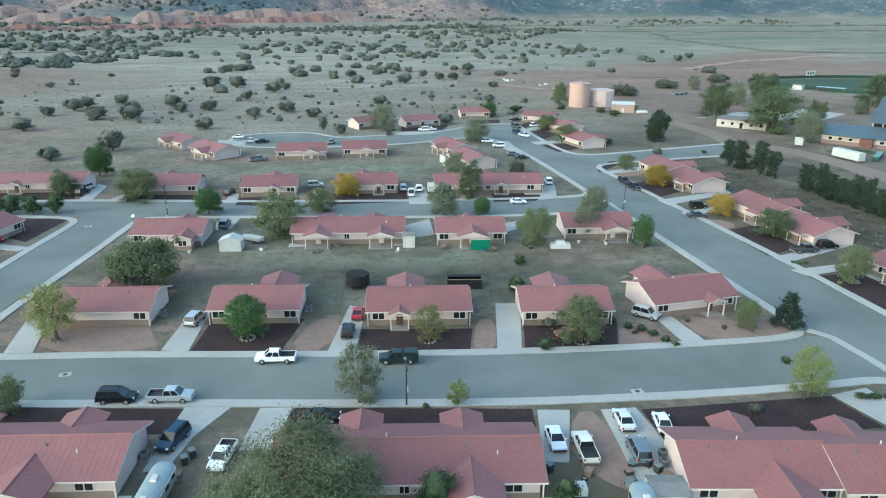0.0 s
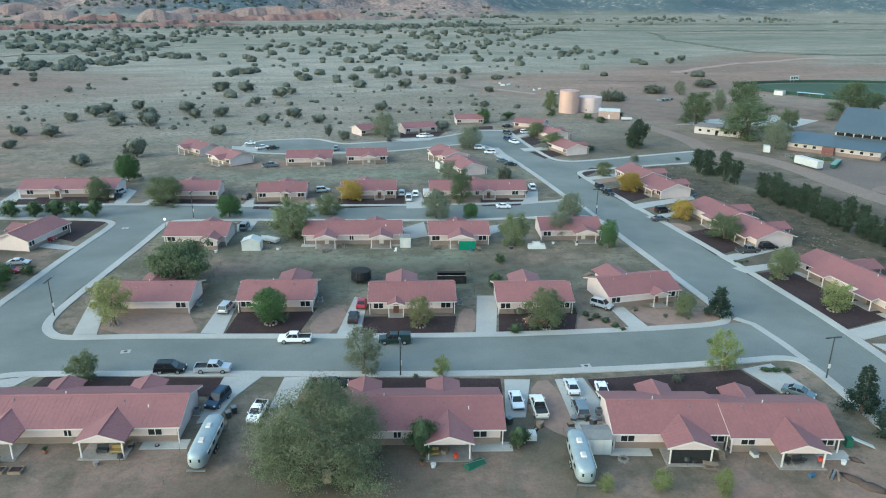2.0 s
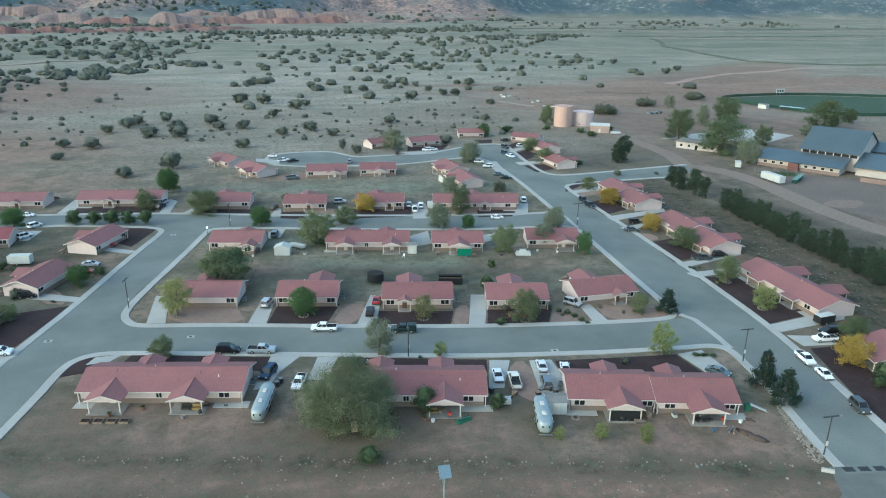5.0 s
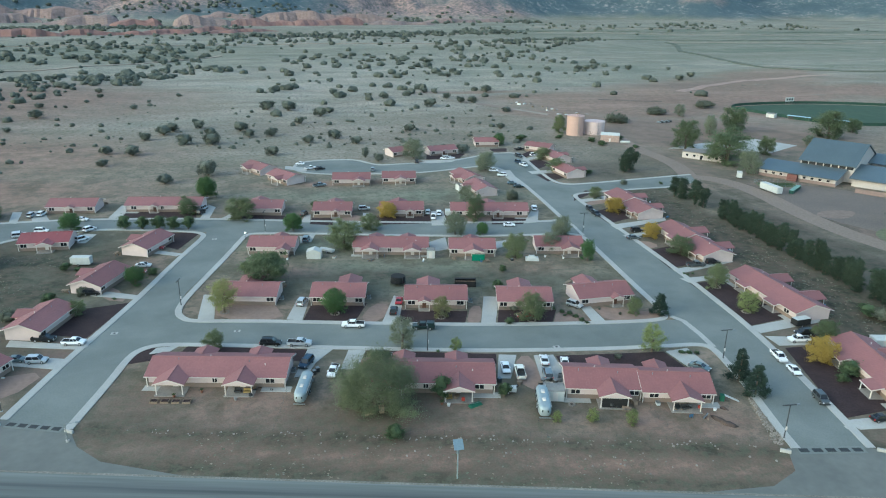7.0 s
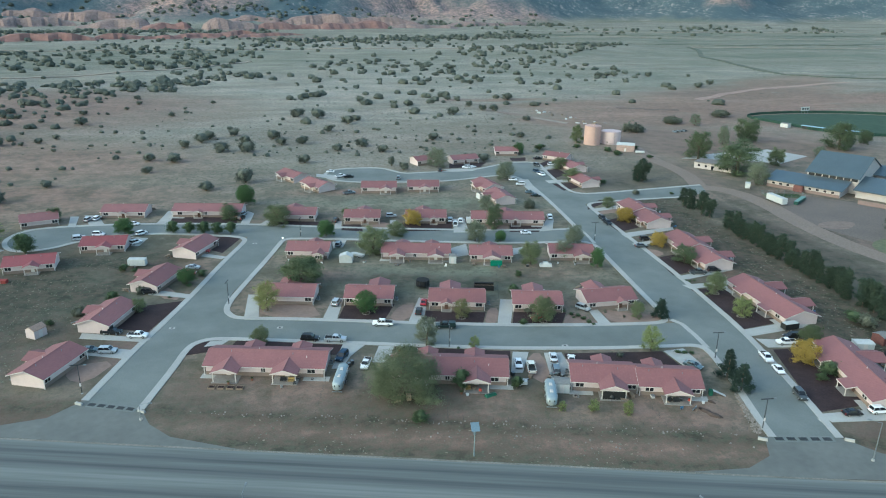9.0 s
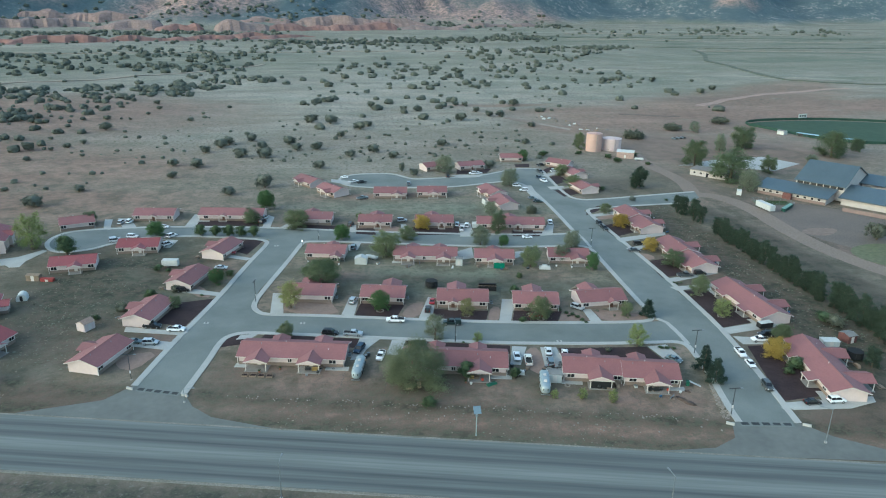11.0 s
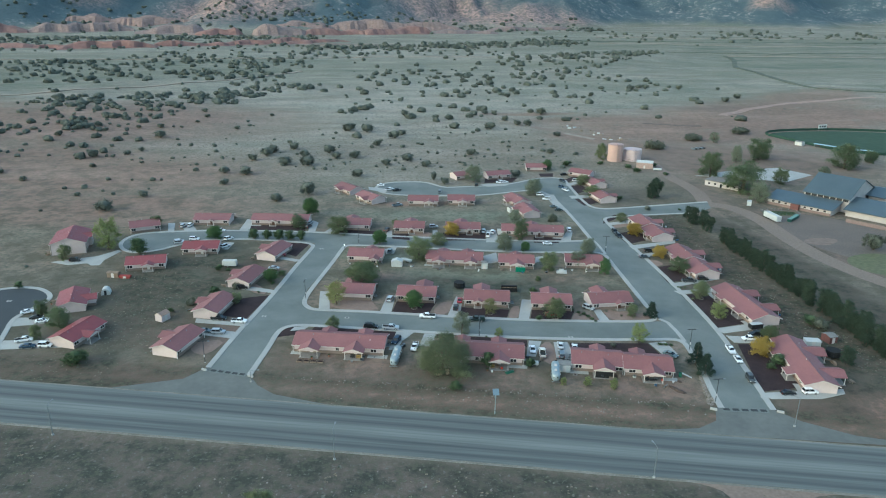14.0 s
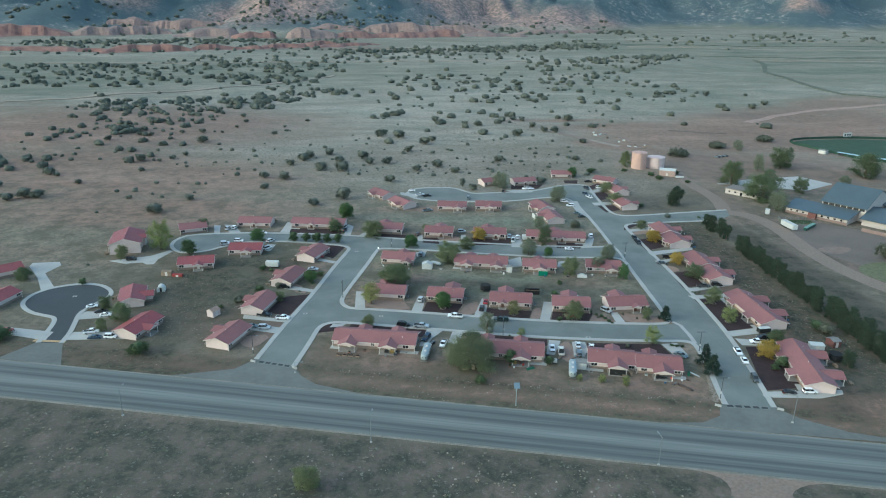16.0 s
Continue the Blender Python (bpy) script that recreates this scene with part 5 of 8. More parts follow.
def tree(kind, x, y, height, width, sub=0, group=""):
    TREE_COUNT[0] += 1
    variants = 1 if kind == "cottonwood" else 3
    key = (kind, TREE_COUNT[0] % variants)
    r = random.Random(TREE_COUNT[0])
    turn = r.uniform(0, 360)
    if key in PROTOS:
        proto, (pw, ph) = PROTOS[key]
        m = pose(x, y, 0, 0, 0, turn) @ Matrix.Diagonal((width / pw, width / pw, height / ph, 1))
        ob = copy_thing(proto, m)
        return tagged(ob, group=group) if group else ob
    low = kind in ("juniper", "dark_bush", "grey_bush")
    seed = sum(map(ord, kind)) + 31 * key[1]
    name = TREE_WORDS[kind][1] if not low else ("juniper" if kind == "juniper" else "bush")
    ob = thing(name, x, y, 0, turn, TREE_WORDS[kind][0], TREE_WORDS[kind][1], group or "trees and bushes")
    blobs = [(b[0] * width, b[1] * width, b[2] * height, b[3] * (width * 0.6 + height * 0.4)) for b in crown_blobs(kind, seed)]
    count = {"cottonwood": 84000, "juniper": 3600, "pine": 9000, "cedar": 7000, "dark_bush": 5200, "grey_bush": 3000, "grey_elm": 10500, "gold_elm": 9500, "lime": 8500, "yellow": 11000}.get(kind, 15000)
    size = {"cottonwood": 0.105, "juniper": 0.030 * width, "pine": 0.028 * width, "cedar": 0.026 * width, "dark_bush": 0.030 * width, "grey_bush": 0.026 * width}.get(kind, 0.0155 * width)
    fill = None
    if kind == "cedar":
        fill = ((0, 0, 0.5 * height), (0.30 * width, 0.30 * width, 0.44 * height))
    elif not low and kind != "pine":
        fill = ((0, 0, 0.53 * height), (0.42 * width, 0.42 * width, 0.42 * height))
    v, f = leaf_cloud(blobs, count, size, seed, fill=fill, loose=0.72 if low or kind in ("pine", "cedar", "green") else 0.8 if kind == "cottonwood" else 1.0, share=0.5 if kind == "green" else 0.2)
    v[:, 2] = np.maximum(v[:, 2], 0.02)
    me = bpy.data.meshes.new("crown")
    me.from_pydata(v.tolist(), [], f.tolist())
    me.materials.append(leaf_mat(kind))
    part("crown", me, None, ob)
    if low:
        # the shaded inner mass of twigs
        bm = bmesh.new()
        bmesh.ops.create_icosphere(bm, subdivisions=2, radius=1.0)
        for q in bm.verts:
            w = 0.36 + 0.06 * math.sin(q.co.x * 5 + seed) * math.cos(q.co.y * 4)
            if kind == "pine":
                k = 0.5 + 0.5 * q.co.z
                q.co = Vector((q.co.x * width * 0.26 * (1.15 - k), q.co.y * width * 0.26 * (1.15 - k), height * (0.12 + 0.72 * k)))
            else:
                base = 0.42 if low else 0.62
                q.co = Vector((q.co.x * width * w * (0.86 if kind == "juniper" else 0.7), q.co.y * width * w * (0.86 if kind == "juniper" else 0.7), height * (base + q.co.z * (0.34 if low else 0.24))))
        me2 = bpy.data.meshes.new("inner_mass")
        bm.to_mesh(me2)
        bm.free()
        me2.materials.append(leaf_mat(kind))
        part("inner_mass", me2, None, ob)
    wood = Shape()
    rt = 0.026 * height + 0.05
    if not low:
        top = 0.9 if kind == "pine" else 0.45
        wood.rod((0, 0, 0), (0.02 * height, 0.01 * height, height * top), rt, rt * (0.25 if kind == "pine" else 0.6), 8)
        part("trunk", wood, BARK, ob)
        rr = random.Random(seed)
        if kind != "pine":
            for b in rr.sample(blobs, 22 if kind == "cottonwood" else 4):
                limb = Shape().rod((0.01 * height, 0, height * rr.uniform(0.2, 0.42)), b[:3], rt * 0.45, rt * 0.12, 6)
                part("limb", limb, BARK, ob)
    else:
        for k in range(3):
            wood.rod((0, 0, 0), (0.15 * width * math.cos(k * 2.1), 0.15 * width * math.sin(k * 2.1), height * 0.5), rt, rt * 0.4, 6)
        part("stem", wood, BARK, ob)
    PROTOS[key] = (ob, (width, height))
    return ob


tree('cottonwood', -1.4, 57.0, 10.6, 20.5)
tree('grey_elm', 6.7, 79.3, 8.2, 7.1)
tree('lime', 18.2, 76.5, 3.5, 3.3)
tree('olive', -34.0, 85.3, 4.7, 5.2)
tree('dark_bush', 11.6, 57.6, 6.6, 4.6)
tree('dark_bush', 24.0, 56.4, 4.2, 3.0)
tree('yellow', -33.9, 105.1, 9.2, 8.0)
tree('green', -7.3, 100.2, 7.1, 7.3)
tree('dark_elm', -24.8, 123.6, 9.0, 14.8)
tree('gold_elm', 18.1, 94.2, 6.1, 5.5)
tree('olive', 39.5, 89.4, 7.7, 8.0)
tree('olive', 66.0, 89.4, 4.8, 4.8)
tree('pine', 72.1, 88.0, 5.8, 5.2)
tree('lime', 61.3, 69.6, 7.0, 6.4)
tree('pine', 73.2, 54.8, 7.6, 5.4)
tree('pine', 73.5, 49.2, 6.8, 5.8)
tree('lime', 31.3, 46.3, 2.5, 2.3)
tree('lime', 37.7, 45.0, 3.2, 2.8)
tree('lime', 44.6, 43.2, 3.5, 3.1)
tree('dark_bush', 1.3, 46.1, 2.9, 4.2)
tree('green', -18.5, 168.2, 6.4, 7.8)
tree('olive', -2.7, 148.5, 9.6, 12.0)
tree('olive', 6.4, 165.6, 5.8, 8.3)
tree('olive', 11.4, 146.0, 4.5, 6.1)
tree('grey_elm', 34.0, 157.0, 8.1, 9.8)
tree('dark_elm', 44.0, 171.2, 9.6, 8.1)
tree('green', 42.8, 155.5, 4.5, 4.9)
tree('olive', 47.5, 132.3, 8.1, 8.1)
tree('grey_elm', 59.9, 136.6, 7.0, 7.6)
tree('grey_elm', 68.3, 150.6, 7.2, 9.0)
tree('green', 68.3, 126.9, 7.2, 5.3)
tree('gold', 14.1, 178.8, 6.0, 7.9)
tree('olive', -36.7, 184.8, 8.1, 13.1)
tree('dark_bush', -73.2, 178.2, 6.0, 5.2)
tree('dark_bush', -67.4, 177.0, 5.8, 5.0)
tree('dark_bush', -62.2, 176.4, 6.2, 5.2)
tree('dark_bush', -57.4, 175.6, 5.8, 4.8)
tree('dark_bush', -52.6, 175.0, 6.0, 4.8)
tree('green', -51.3, 212.9, 9.0, 9.5)
tree('juniper', -55.4, 250.7, 8.5, 10.5)
tree('gold', 96.7, 174.4, 6.1, 8.4)
tree('olive', 97.1, 194.1, 4.9, 6.0)
tree('gold', 97.2, 144.5, 5.5, 6.9)
tree('dark_elm', 98.8, 127.9, 6.4, 10.0)
tree('olive', 95.8, 102.1, 7.2, 7.4)
tree('lime', 94.6, 85.9, 6.1, 6.8)
tree('juniper', 117.0, 212.2, 3.4, 3.9)
tree('grey_elm', 65.6, 246.1, 9.0, 12.8)
tree('green', 86.3, 301.3, 7.1, 7.2)
tree('olive', 98.9, 265.1, 6.3, 9.6)
tree('olive', 97.3, 240.1, 6.5, 9.8)
tree('grey_elm', 36.6, 274.4, 10.7, 12.5)
tree('juniper', 63.1, 285.3, 5.8, 7.8)
tree('juniper', 13.9, 279.1, 6.7, 4.5)
tree('juniper', 19.3, 269.5, 5.2, 5.8)
tree('dark_elm', -55.5, 192.8, 6.5, 8.5)
tree('green', -89.9, 178.6, 6.2, 8.2)
tree('dark_elm', -119.3, 197.0, 6.0, 6.0)
tree('cedar', 130.4, 236.1, 11.5, 9.5)
tree('cedar', 127.6, 235.0, 8.5, 7.5)
tree('cedar', 129.8, 192.2, 8.6, 6.4)
tree('cedar', 132.8, 175.6, 8.2, 6.0)
tree('cedar', 130.9, 187.8, 9.2, 6.0)
tree('cedar', 131.6, 179.8, 10.4, 6.6)
tree('dark_elm', 182.0, 281.2, 16.1, 17.0)
tree('grey_elm', 216.8, 318.3, 12.4, 9.5)
tree('dark_elm', 236.4, 325.9, 15.4, 19.5)
tree('dark_elm', 185.5, 247.8, 17.0, 28.0)
tree('grey_elm', 182.7, 224.7, 11.5, 12.2)
tree('olive', 215.3, 261.3, 9.9, 10.3)
tree('dark_elm', 279.5, 298.4, 17.0, 23.4)
tree('grey_elm', 255.1, 281.4, 6.0, 9.5)
tree('dark_elm', 307.5, 313.5, 9.2, 11.0)
tree('grey_elm', 232.8, 385.2, 8.4, 10.0)
tree('grey_bush', 222.7, 394.6, 4.6, 18.5)
tree('grey_bush', 272.0, 421.4, 5.7, 17.8)
tree('olive', 129.5, 331.3, 11.5, 8.8)
tree('grey_bush', 178.9, 366.5, 5.9, 19.8)
tree('lime', -130.7, 167.2, 14.4, 13.0)
tree('dark_bush', -116.3, 160.2, 9.6, 7.8)
tree('olive', -144.0, 156.8, 6.5, 6.9)
tree('dark_elm', -130.4, 102.6, 5.8, 5.4)
tree('dark_elm', -120.8, 92.8, 7.4, 9.0)
tree('olive', -124.9, 84.8, 5.1, 4.2)
tree('dark_bush', -106.8, 68.0, 5.2, 7.6)
tree('dark_bush', -148.4, 126.7, 3.5, 3.6)
tree('dark_elm', -173.7, 132.0, 5.8, 6.8)
tree('green', -59.1, 126.9, 5.6, 6.8)
tree('dark_bush', -156.0, 79.8, 5.3, 9.4)
tree('dark_bush', -55.9, 133.6, 2.9, 3.1)
tree('olive', -68.6, 108.7, 4.0, 4.9)
tree('dark_bush', -89.0, 102.2, 2.2, 2.6)
tree('dark_bush', -80.5, 140.7, 3.1, 3.5)
tree('dark_bush', -77.7, 118.2, 2.9, 4.5)
tree('gold', 96.0, 59.9, 5.6, 8.2)
tree('dark_elm', 102.7, 67.4, 6.0, 6.4)
tree('dark_bush', 98.1, 53.4, 4.2, 5.2)
tree('dark_bush', 94.3, 51.0, 2.6, 3.2)
tree('dark_bush', 123.6, 79.1, 4.0, 6.5)
tree('cedar', 118.4, 51.7, 6.0, 6.0)
tree('grey_bush', 124.8, 75.7, 4.1, 7.0)
tree('olive', -44.3, -1.2, 6.4, 8.0)
tree('dark_bush', 40.8, 121.7, 3.0, 2.5)
tree('dark_bush', 36.3, 109.2, 3.7, 3.7)
tree('grey_bush', 64.0, 196.9, 4.0, 6.5)
tree('grey_elm', 45.8, 195.4, 7.0, 6.9)
tree('grey_bush', 194.4, 148.5, 8.4, 11.8)
# windbreak of evergreens along the dirt road, with scrub at their feet
for k in range(17):
    tree("cedar", 133.4 + 0.6 * math.sin(k * 2.3), 162 - 4.15 * k + 0.5 * math.cos(k * 1.9), 7.2 + 1.3 * math.sin(k * 1.7) + 0.06 * k, 5.0 + 0.8 * math.cos(k * 3.1), group="windbreak of evergreens")
    tree("cedar", 132.2 + 0.5 * math.cos(k * 1.3), 160 - 4.15 * k, 3.4 + 0.9 * math.sin(k * 2.1) + 0.05 * k, 4.2 + 0.6 * math.cos(k * 2.7), group="windbreak of evergreens")
for k in range(9):
    tree("cedar", 134.6 - 0.1 * k + 0.7 * math.sin(k * 2.9), 90 - 4.2 * k, 8.6 + 1.2 * math.sin(k * 2.7), 5.8 + 0.8 * math.cos(k * 1.1), group="windbreak of evergreens")
    tree("cedar", 133.0 - 0.1 * k + 0.5 * math.sin(k * 1.9), 88 - 4.2 * k, 4.6 + 0.9 * math.sin(k * 1.7), 5.0 + 0.6 * math.cos(k * 2.1), group="windbreak of evergreens")

# ---- cars ----
CAR_PROTOS = {}
CAR_SIZE = (0.92, 0.94, 0.96)


def wheel_at(parent, x, y, r=0.34):
    side = 1 if y > 0 else -1
    ang = [math.tau * i / 14 for i in range(14)]
    t = Shape().hull([(x + r * math.cos(a), y - 0.11 * side, r + r * math.sin(a)) for a in ang], [(x + r * math.cos(a), y + 0.11 * side, r + r * math.sin(a)) for a in ang])
    w = part("wheel", t, RUBBER, parent)
    q = r * 0.62
    rim = Shape().hull([(x + q * math.cos(a), y + 0.112 * side, r + q * math.sin(a)) for a in ang], [(x + q * 0.9 * math.cos(a), y + 0.135 * side, r + q * 0.9 * math.sin(a)) for a in ang])
    part("rim", rim, CHROME, w)


def greenhouse(lo, hi, z0, z1, wide, inset):
    """The glazed upper part: lo and hi are its (rear, front) at the belt and at the roof."""
    a = [(lo[0], -wide, z0), (lo[1], -wide, z0), (lo[1], wide, z0), (lo[0], wide, z0)]
    b = [(hi[0], -wide + inset, z1), (hi[1], -wide + inset, z1), (hi[1], wide - inset, z1), (hi[0], wide - inset, z1)]
    return a, b


def make_car(kind, colour, x, y, yaw):
    key = (kind, colour)
    if key in CAR_PROTOS:
        return copy_thing(CAR_PROTOS[key], pose(x, y, 0.06, 0, 0, yaw) @ Matrix.Diagonal((*CAR_SIZE, 1)))
    words = {"sedan": "sedan", "suv": "sport utility car", "pickup": "pickup truck", "van": "minivan"}[kind]
    car = thing({"sedan": "sedan_car", "suv": "suv_car", "pickup": "pickup_truck", "van": "minivan"}[kind], x, y, 0.06, yaw, colour.replace("_", " ") + " " + words + " parked beside a house", "car", "parked cars")
    col = paint(colour)
    if kind == "sedan":
        ln, wd = 4.75, 0.90
        prof = [(-2.35, 0.32), (2.25, 0.30), (2.36, 0.5), (2.30, 0.72), (1.15, 0.96), (-1.55, 1.00), (-2.28, 0.94), (-2.38, 0.6)]
        glass, roof_y = greenhouse((-1.72, 1.2), (-0.95, 0.35), 0.95, 1.42, 0.82, 0.17), 1.42
        axles, wr = (-1.42, 1.42), 0.33
    elif kind == "pickup":
        ln, wd = 5.8, 0.98
        prof = [(-2.85, 0.48), (2.8, 0.42), (2.92, 0.7), (2.88, 1.02), (1.55, 1.16), (-0.72, 1.16), (-0.72, 0.82), (-2.9, 0.82)]
        glass, roof_y = greenhouse((-0.72, 1.62), (-0.55, 0.85), 1.13, 1.78, 0.88, 0.15), 1.78
        axles, wr = (-1.75, 1.82), 0.40
    elif kind == "van":
        ln, wd = 5.0, 0.97
        prof = [(-2.48, 0.36), (2.4, 0.34), (2.52, 0.6), (2.40, 0.88), (1.55, 1.05), (-2.42, 1.05), (-2.5, 0.7)]
        glass, roof_y = greenhouse((-2.40, 1.72), (-2.05, 0.65), 1.02, 1.72, 0.90, 0.16), 1.72
        axles, wr = (-1.5, 1.55), 0.35
    else:
        ln, wd = 4.95, 0.96
        prof = [(-2.42, 0.44), (2.36, 0.40), (2.46, 0.65), (2.40, 0.95), (1.2, 1.10), (-2.36, 1.12), (-2.46, 0.75)]
        glass, roof_y = greenhouse((-2.36, 1.3), (-2.1, 0.5), 1.08, 1.84, 0.89, 0.13), 1.84
        axles, wr = (-1.45, 1.48), 0.38
    body = Shape().profile(prof, -wd, wd)
    part("body", body, col, car, smooth=False, bevel=0.07)
    a, b = glass
    part("cabin_glass", Shape().hull(a, b), GLASS, car, bevel=0.03)
    (rx0, ry0, _), (rx1, _, _), (_, ry1, _) = b[0], b[1], b[2]
    lo = [(rx0 - 0.04, ry0 - 0.03, roof_y - 0.03), (rx1 + 0.05, ry0 - 0.03, roof_y - 0.03), (rx1 + 0.05, ry1 + 0.03, roof_y - 0.03), (rx0 - 0.04, ry1 + 0.03, roof_y - 0.03)]
    hi = [(rx0 + 0.12, ry0 + 0.1, roof_y + 0.05), (rx1 - 0.12, ry0 + 0.1, roof_y + 0.05), (rx1 - 0.12, ry1 - 0.1, roof_y + 0.05), (rx0 + 0.12, ry1 - 0.1, roof_y + 0.05)]
    part("roof_panel", Shape().hull(lo, hi), col, car, bevel=0.02)
    for sy in (0, 1):
        for k in (0, 1):
            p, q = Vector(a[(3 - k) if sy else k]), Vector(b[(3 - k) if sy else k])
            part("pillar", Shape().rod(p, q, 0.045, n=5), col, car)
        mid_lo, mid_hi = (Vector(a[3 if sy else 0]) + Vector(a[2 if sy else 1])) / 2, (Vector(b[3 if sy else 0]) + Vector(b[2 if sy else 1])) / 2
        part("pillar", Shape().rod(mid_lo, mid_hi, 0.04, n=5), col, car)
    if kind == "pickup":
        bed = Shape()
        for y0, y1 in ((-wd, -wd + 0.1), (wd - 0.1, wd)):
            bed.box(-2.9, y0, 0.8, -0.74, y1, 1.18)
        bed.box(-2.92, -wd, 0.8, -2.82, wd, 1.16)
        part("truck_bed", bed, col, car, bevel=0.02)
        part("bed_liner", Shape().box(-2.80, -wd + 0.12, 0.80, -0.78, wd - 0.12, 0.86).box(-2.80, -wd + 0.10, 0.86, -0.78, -wd + 0.14, 1.15).box(-2.80, wd - 0.14, 0.86, -0.78, wd - 0.10, 1.15).box(-2.82, -wd + 0.14, 0.86, -2.78, wd - 0.14, 1.13).box(-0.80, -wd + 0.14, 0.86, -0.74, wd - 0.14, 1.15), DARK_STEEL, car)
        if colour == "dark_green":
            part("bed_canopy", Shape().box(-2.85, -0.93, 1.18, -0.78, 0.93, 1.85, 0.1), paint("dark_green"), car, bevel=0.04)
    if kind == "suv" and colour in ("black", "navy"):
        for sy in (-1, 1):
            part("roof_rail", Shape().box(-1.8, sy * 0.62 - 0.03, roof_y + 0.05, 0.3, sy * 0.62 + 0.03, roof_y + 0.12), DARK_STEEL, car)
    for ax in axles:
        for sy in (-1, 1):
            wheel_at(car, ax, sy * (wd - 0.07), wr)
    front, rear = ln / 2, -ln / 2
    zl = 0.66 if kind == "sedan" else 0.86
    for sy in (-1, 1):
        part("headlight", Shape().box(front - 0.12, sy * (wd - 0.22) - 0.16, zl - 0.08, front + 0.035, sy * (wd - 0.22) + 0.16, zl + 0.08), LAMP_CLEAR, car)
        part("tail_light", Shape().box(rear - 0.03, sy * (wd - 0.16) - 0.1, zl - 0.02, rear + 0.1, sy * (wd - 0.16) + 0.1, zl + 0.2), LAMP_RED, car)
        part("mirror", Shape().box(glass[0][1][0] - 0.35, sy * (wd + 0.1) - 0.09, 1.0 if kind == "sedan" else 1.15, glass[0][1][0] - 0.2, sy * (wd + 0.1) + 0.09, 1.14 if kind == "sedan" else 1.32), col, car)
    for nm, xx in (("front_bumper", front), ("rear_bumper", rear)):
        part(nm, Shape().box(xx - 0.1, -wd + 0.08, 0.36, xx + 0.07, wd - 0.08, 0.56), CHROME if kind == "pickup" else DARK_STEEL, car, bevel=0.02)
    car.scale = CAR_SIZE
    CAR_PROTOS[key] = car
    return car


def sedan(c, x, y, yaw):
    return make_car("sedan", c, x, y, yaw)


def suv(c, x, y, yaw):
    return make_car("suv", c, x, y, yaw)


def pickup(c, x, y, yaw):
    return make_car("pickup", c, x, y, yaw)


def van(c, x, y, yaw):
    return make_car("van", c, x, y, yaw)


pickup('white', -3.3, 92.2, 170)
pickup('dark_green', 12.9, 88.7, 170)
suv('black', -22.0, 85.6, -10)
pickup('silver', 0.7 + -16.4, 84.5, -10)
suv('navy', -14.2, 75.1, 245)
pickup('white', -8.7, 70.7, 255)
sedan('black', 1.9, 76.4, -10)
sedan('white', 26.9, 66.6, 262)
pickup('cream', 29.4, 64.3, 82)
sedan('pearl', 36.0, 68.6, 80)
van('grey', 34.9, 62.7, 80)
sedan('white', 40.1, 67.2, 75)
sedan('teal', 67.8, 60.6, -50)
suv('silver', -15.2, 107.4, 72)
sedan('red', 9.1, 104.7, 78)
suv('black', 7.0, 98.6, 78)
sedan('red', 38.4, 91.4, 175)
suv('silver', 52.7, 95.5, -50)
pickup('white', 87.4, 62.2, -98)
sedan('white', 86.9, 56.2, -98)
pickup('white', 97.2, 69.0, 175)
suv('black', 100.6, 71.9, 175)
pickup('dark_grey', 98.3, 117.8, -5)
suv('black', 104.3, 118.9, -5)
suv('black', 88.8, 177.8, -88)
pickup('black', 88.6, 171.6, -88)
sedan('white', 54.0, 163.2, -8)
pickup('white', 29.9, 176.0, 80)
suv('silver', 28.8, 181.5, 80)
suv('silver', 6.6, 189.3, 5)
suv('black', -14.9, 185.5, 70)
suv('grey', -14.2, 157.1, 80)
suv('white', 68.4, 181.2, 80)
pickup('grey', -8.9, 225.9, 20)
suv('grey', 15.0, 250.8, 80)
sedan('white', -17.0, 267.0, 170)
pickup('white', -12.3, 257.2, 20)
pickup('black', -8.5, 255.5, 20)
suv('white', 51.1, 270.2, 170)
sedan('white', 54.3, 271.0, 10)
suv('black', 37.0, 264.8, 80)
suv('white', 68.5, 242.6, -10)
suv('white', 70.0, 233.8, 170)
sedan('teal', 70.6, 219.7, -5)
sedan('dark_green', 71.8, 213.9, -5)
pickup('white', 85.0, 251.5, -70)
suv('navy', 84.3, 257.7, -70)
pickup('black', 93.1, 287.4, 20)
suv('white', 77.0, 301.9, -40)
suv('dark_grey', 88.3, 271.3, -70)
suv('white', 96.5, 272.7, 20)
pickup('black', -71.9, 95.3, -8)
pickup('white', -64.8, 92.5, -8)
sedan('teal', -74.4, 86.1, -5)
suv('silver', -69.9, 84.9, -5)
suv('black', -68.6, 121.2, -5)
sedan('silver', -59.8, 140.3, -5)
sedan('red', -58.7, 155.6, -8)
suv('white', -98.4, 177.4, -5)
suv('white', -83.8, 177.1, 50)
suv('white', -83.4, 167.1, 50)
suv('silver', -103.6, 173.0, 10)
sedan('white', -89.4, 189.2, -5)
suv('silver', -107.6, 196.2, 80)
suv('white', -104.7, 197.3, 80)
suv('silver', -50.8, 197.7, 70)
suv('black', -50.9, 192.4, 70)
suv('black', 95.2, 151.2, -5)
sedan('dark_grey', 90.7, 144.3, -5)
suv('dark_grey', 84.9, 45.0, -99)
sedan('black', 91.6, 37.0, -2)
suv('white', 97.8, 37.0, -2)
pickup('white', 21.8, 189.3, 80)
suv('white', 32.6, 179.9, 80)
sedan('white', -135.9, 104.4, 20)
sedan('black', -131.0, 99.8, 10)
sedan('white', -128.1, 96.8, 10)
pickup('white', -127.6, 83.2, 15)
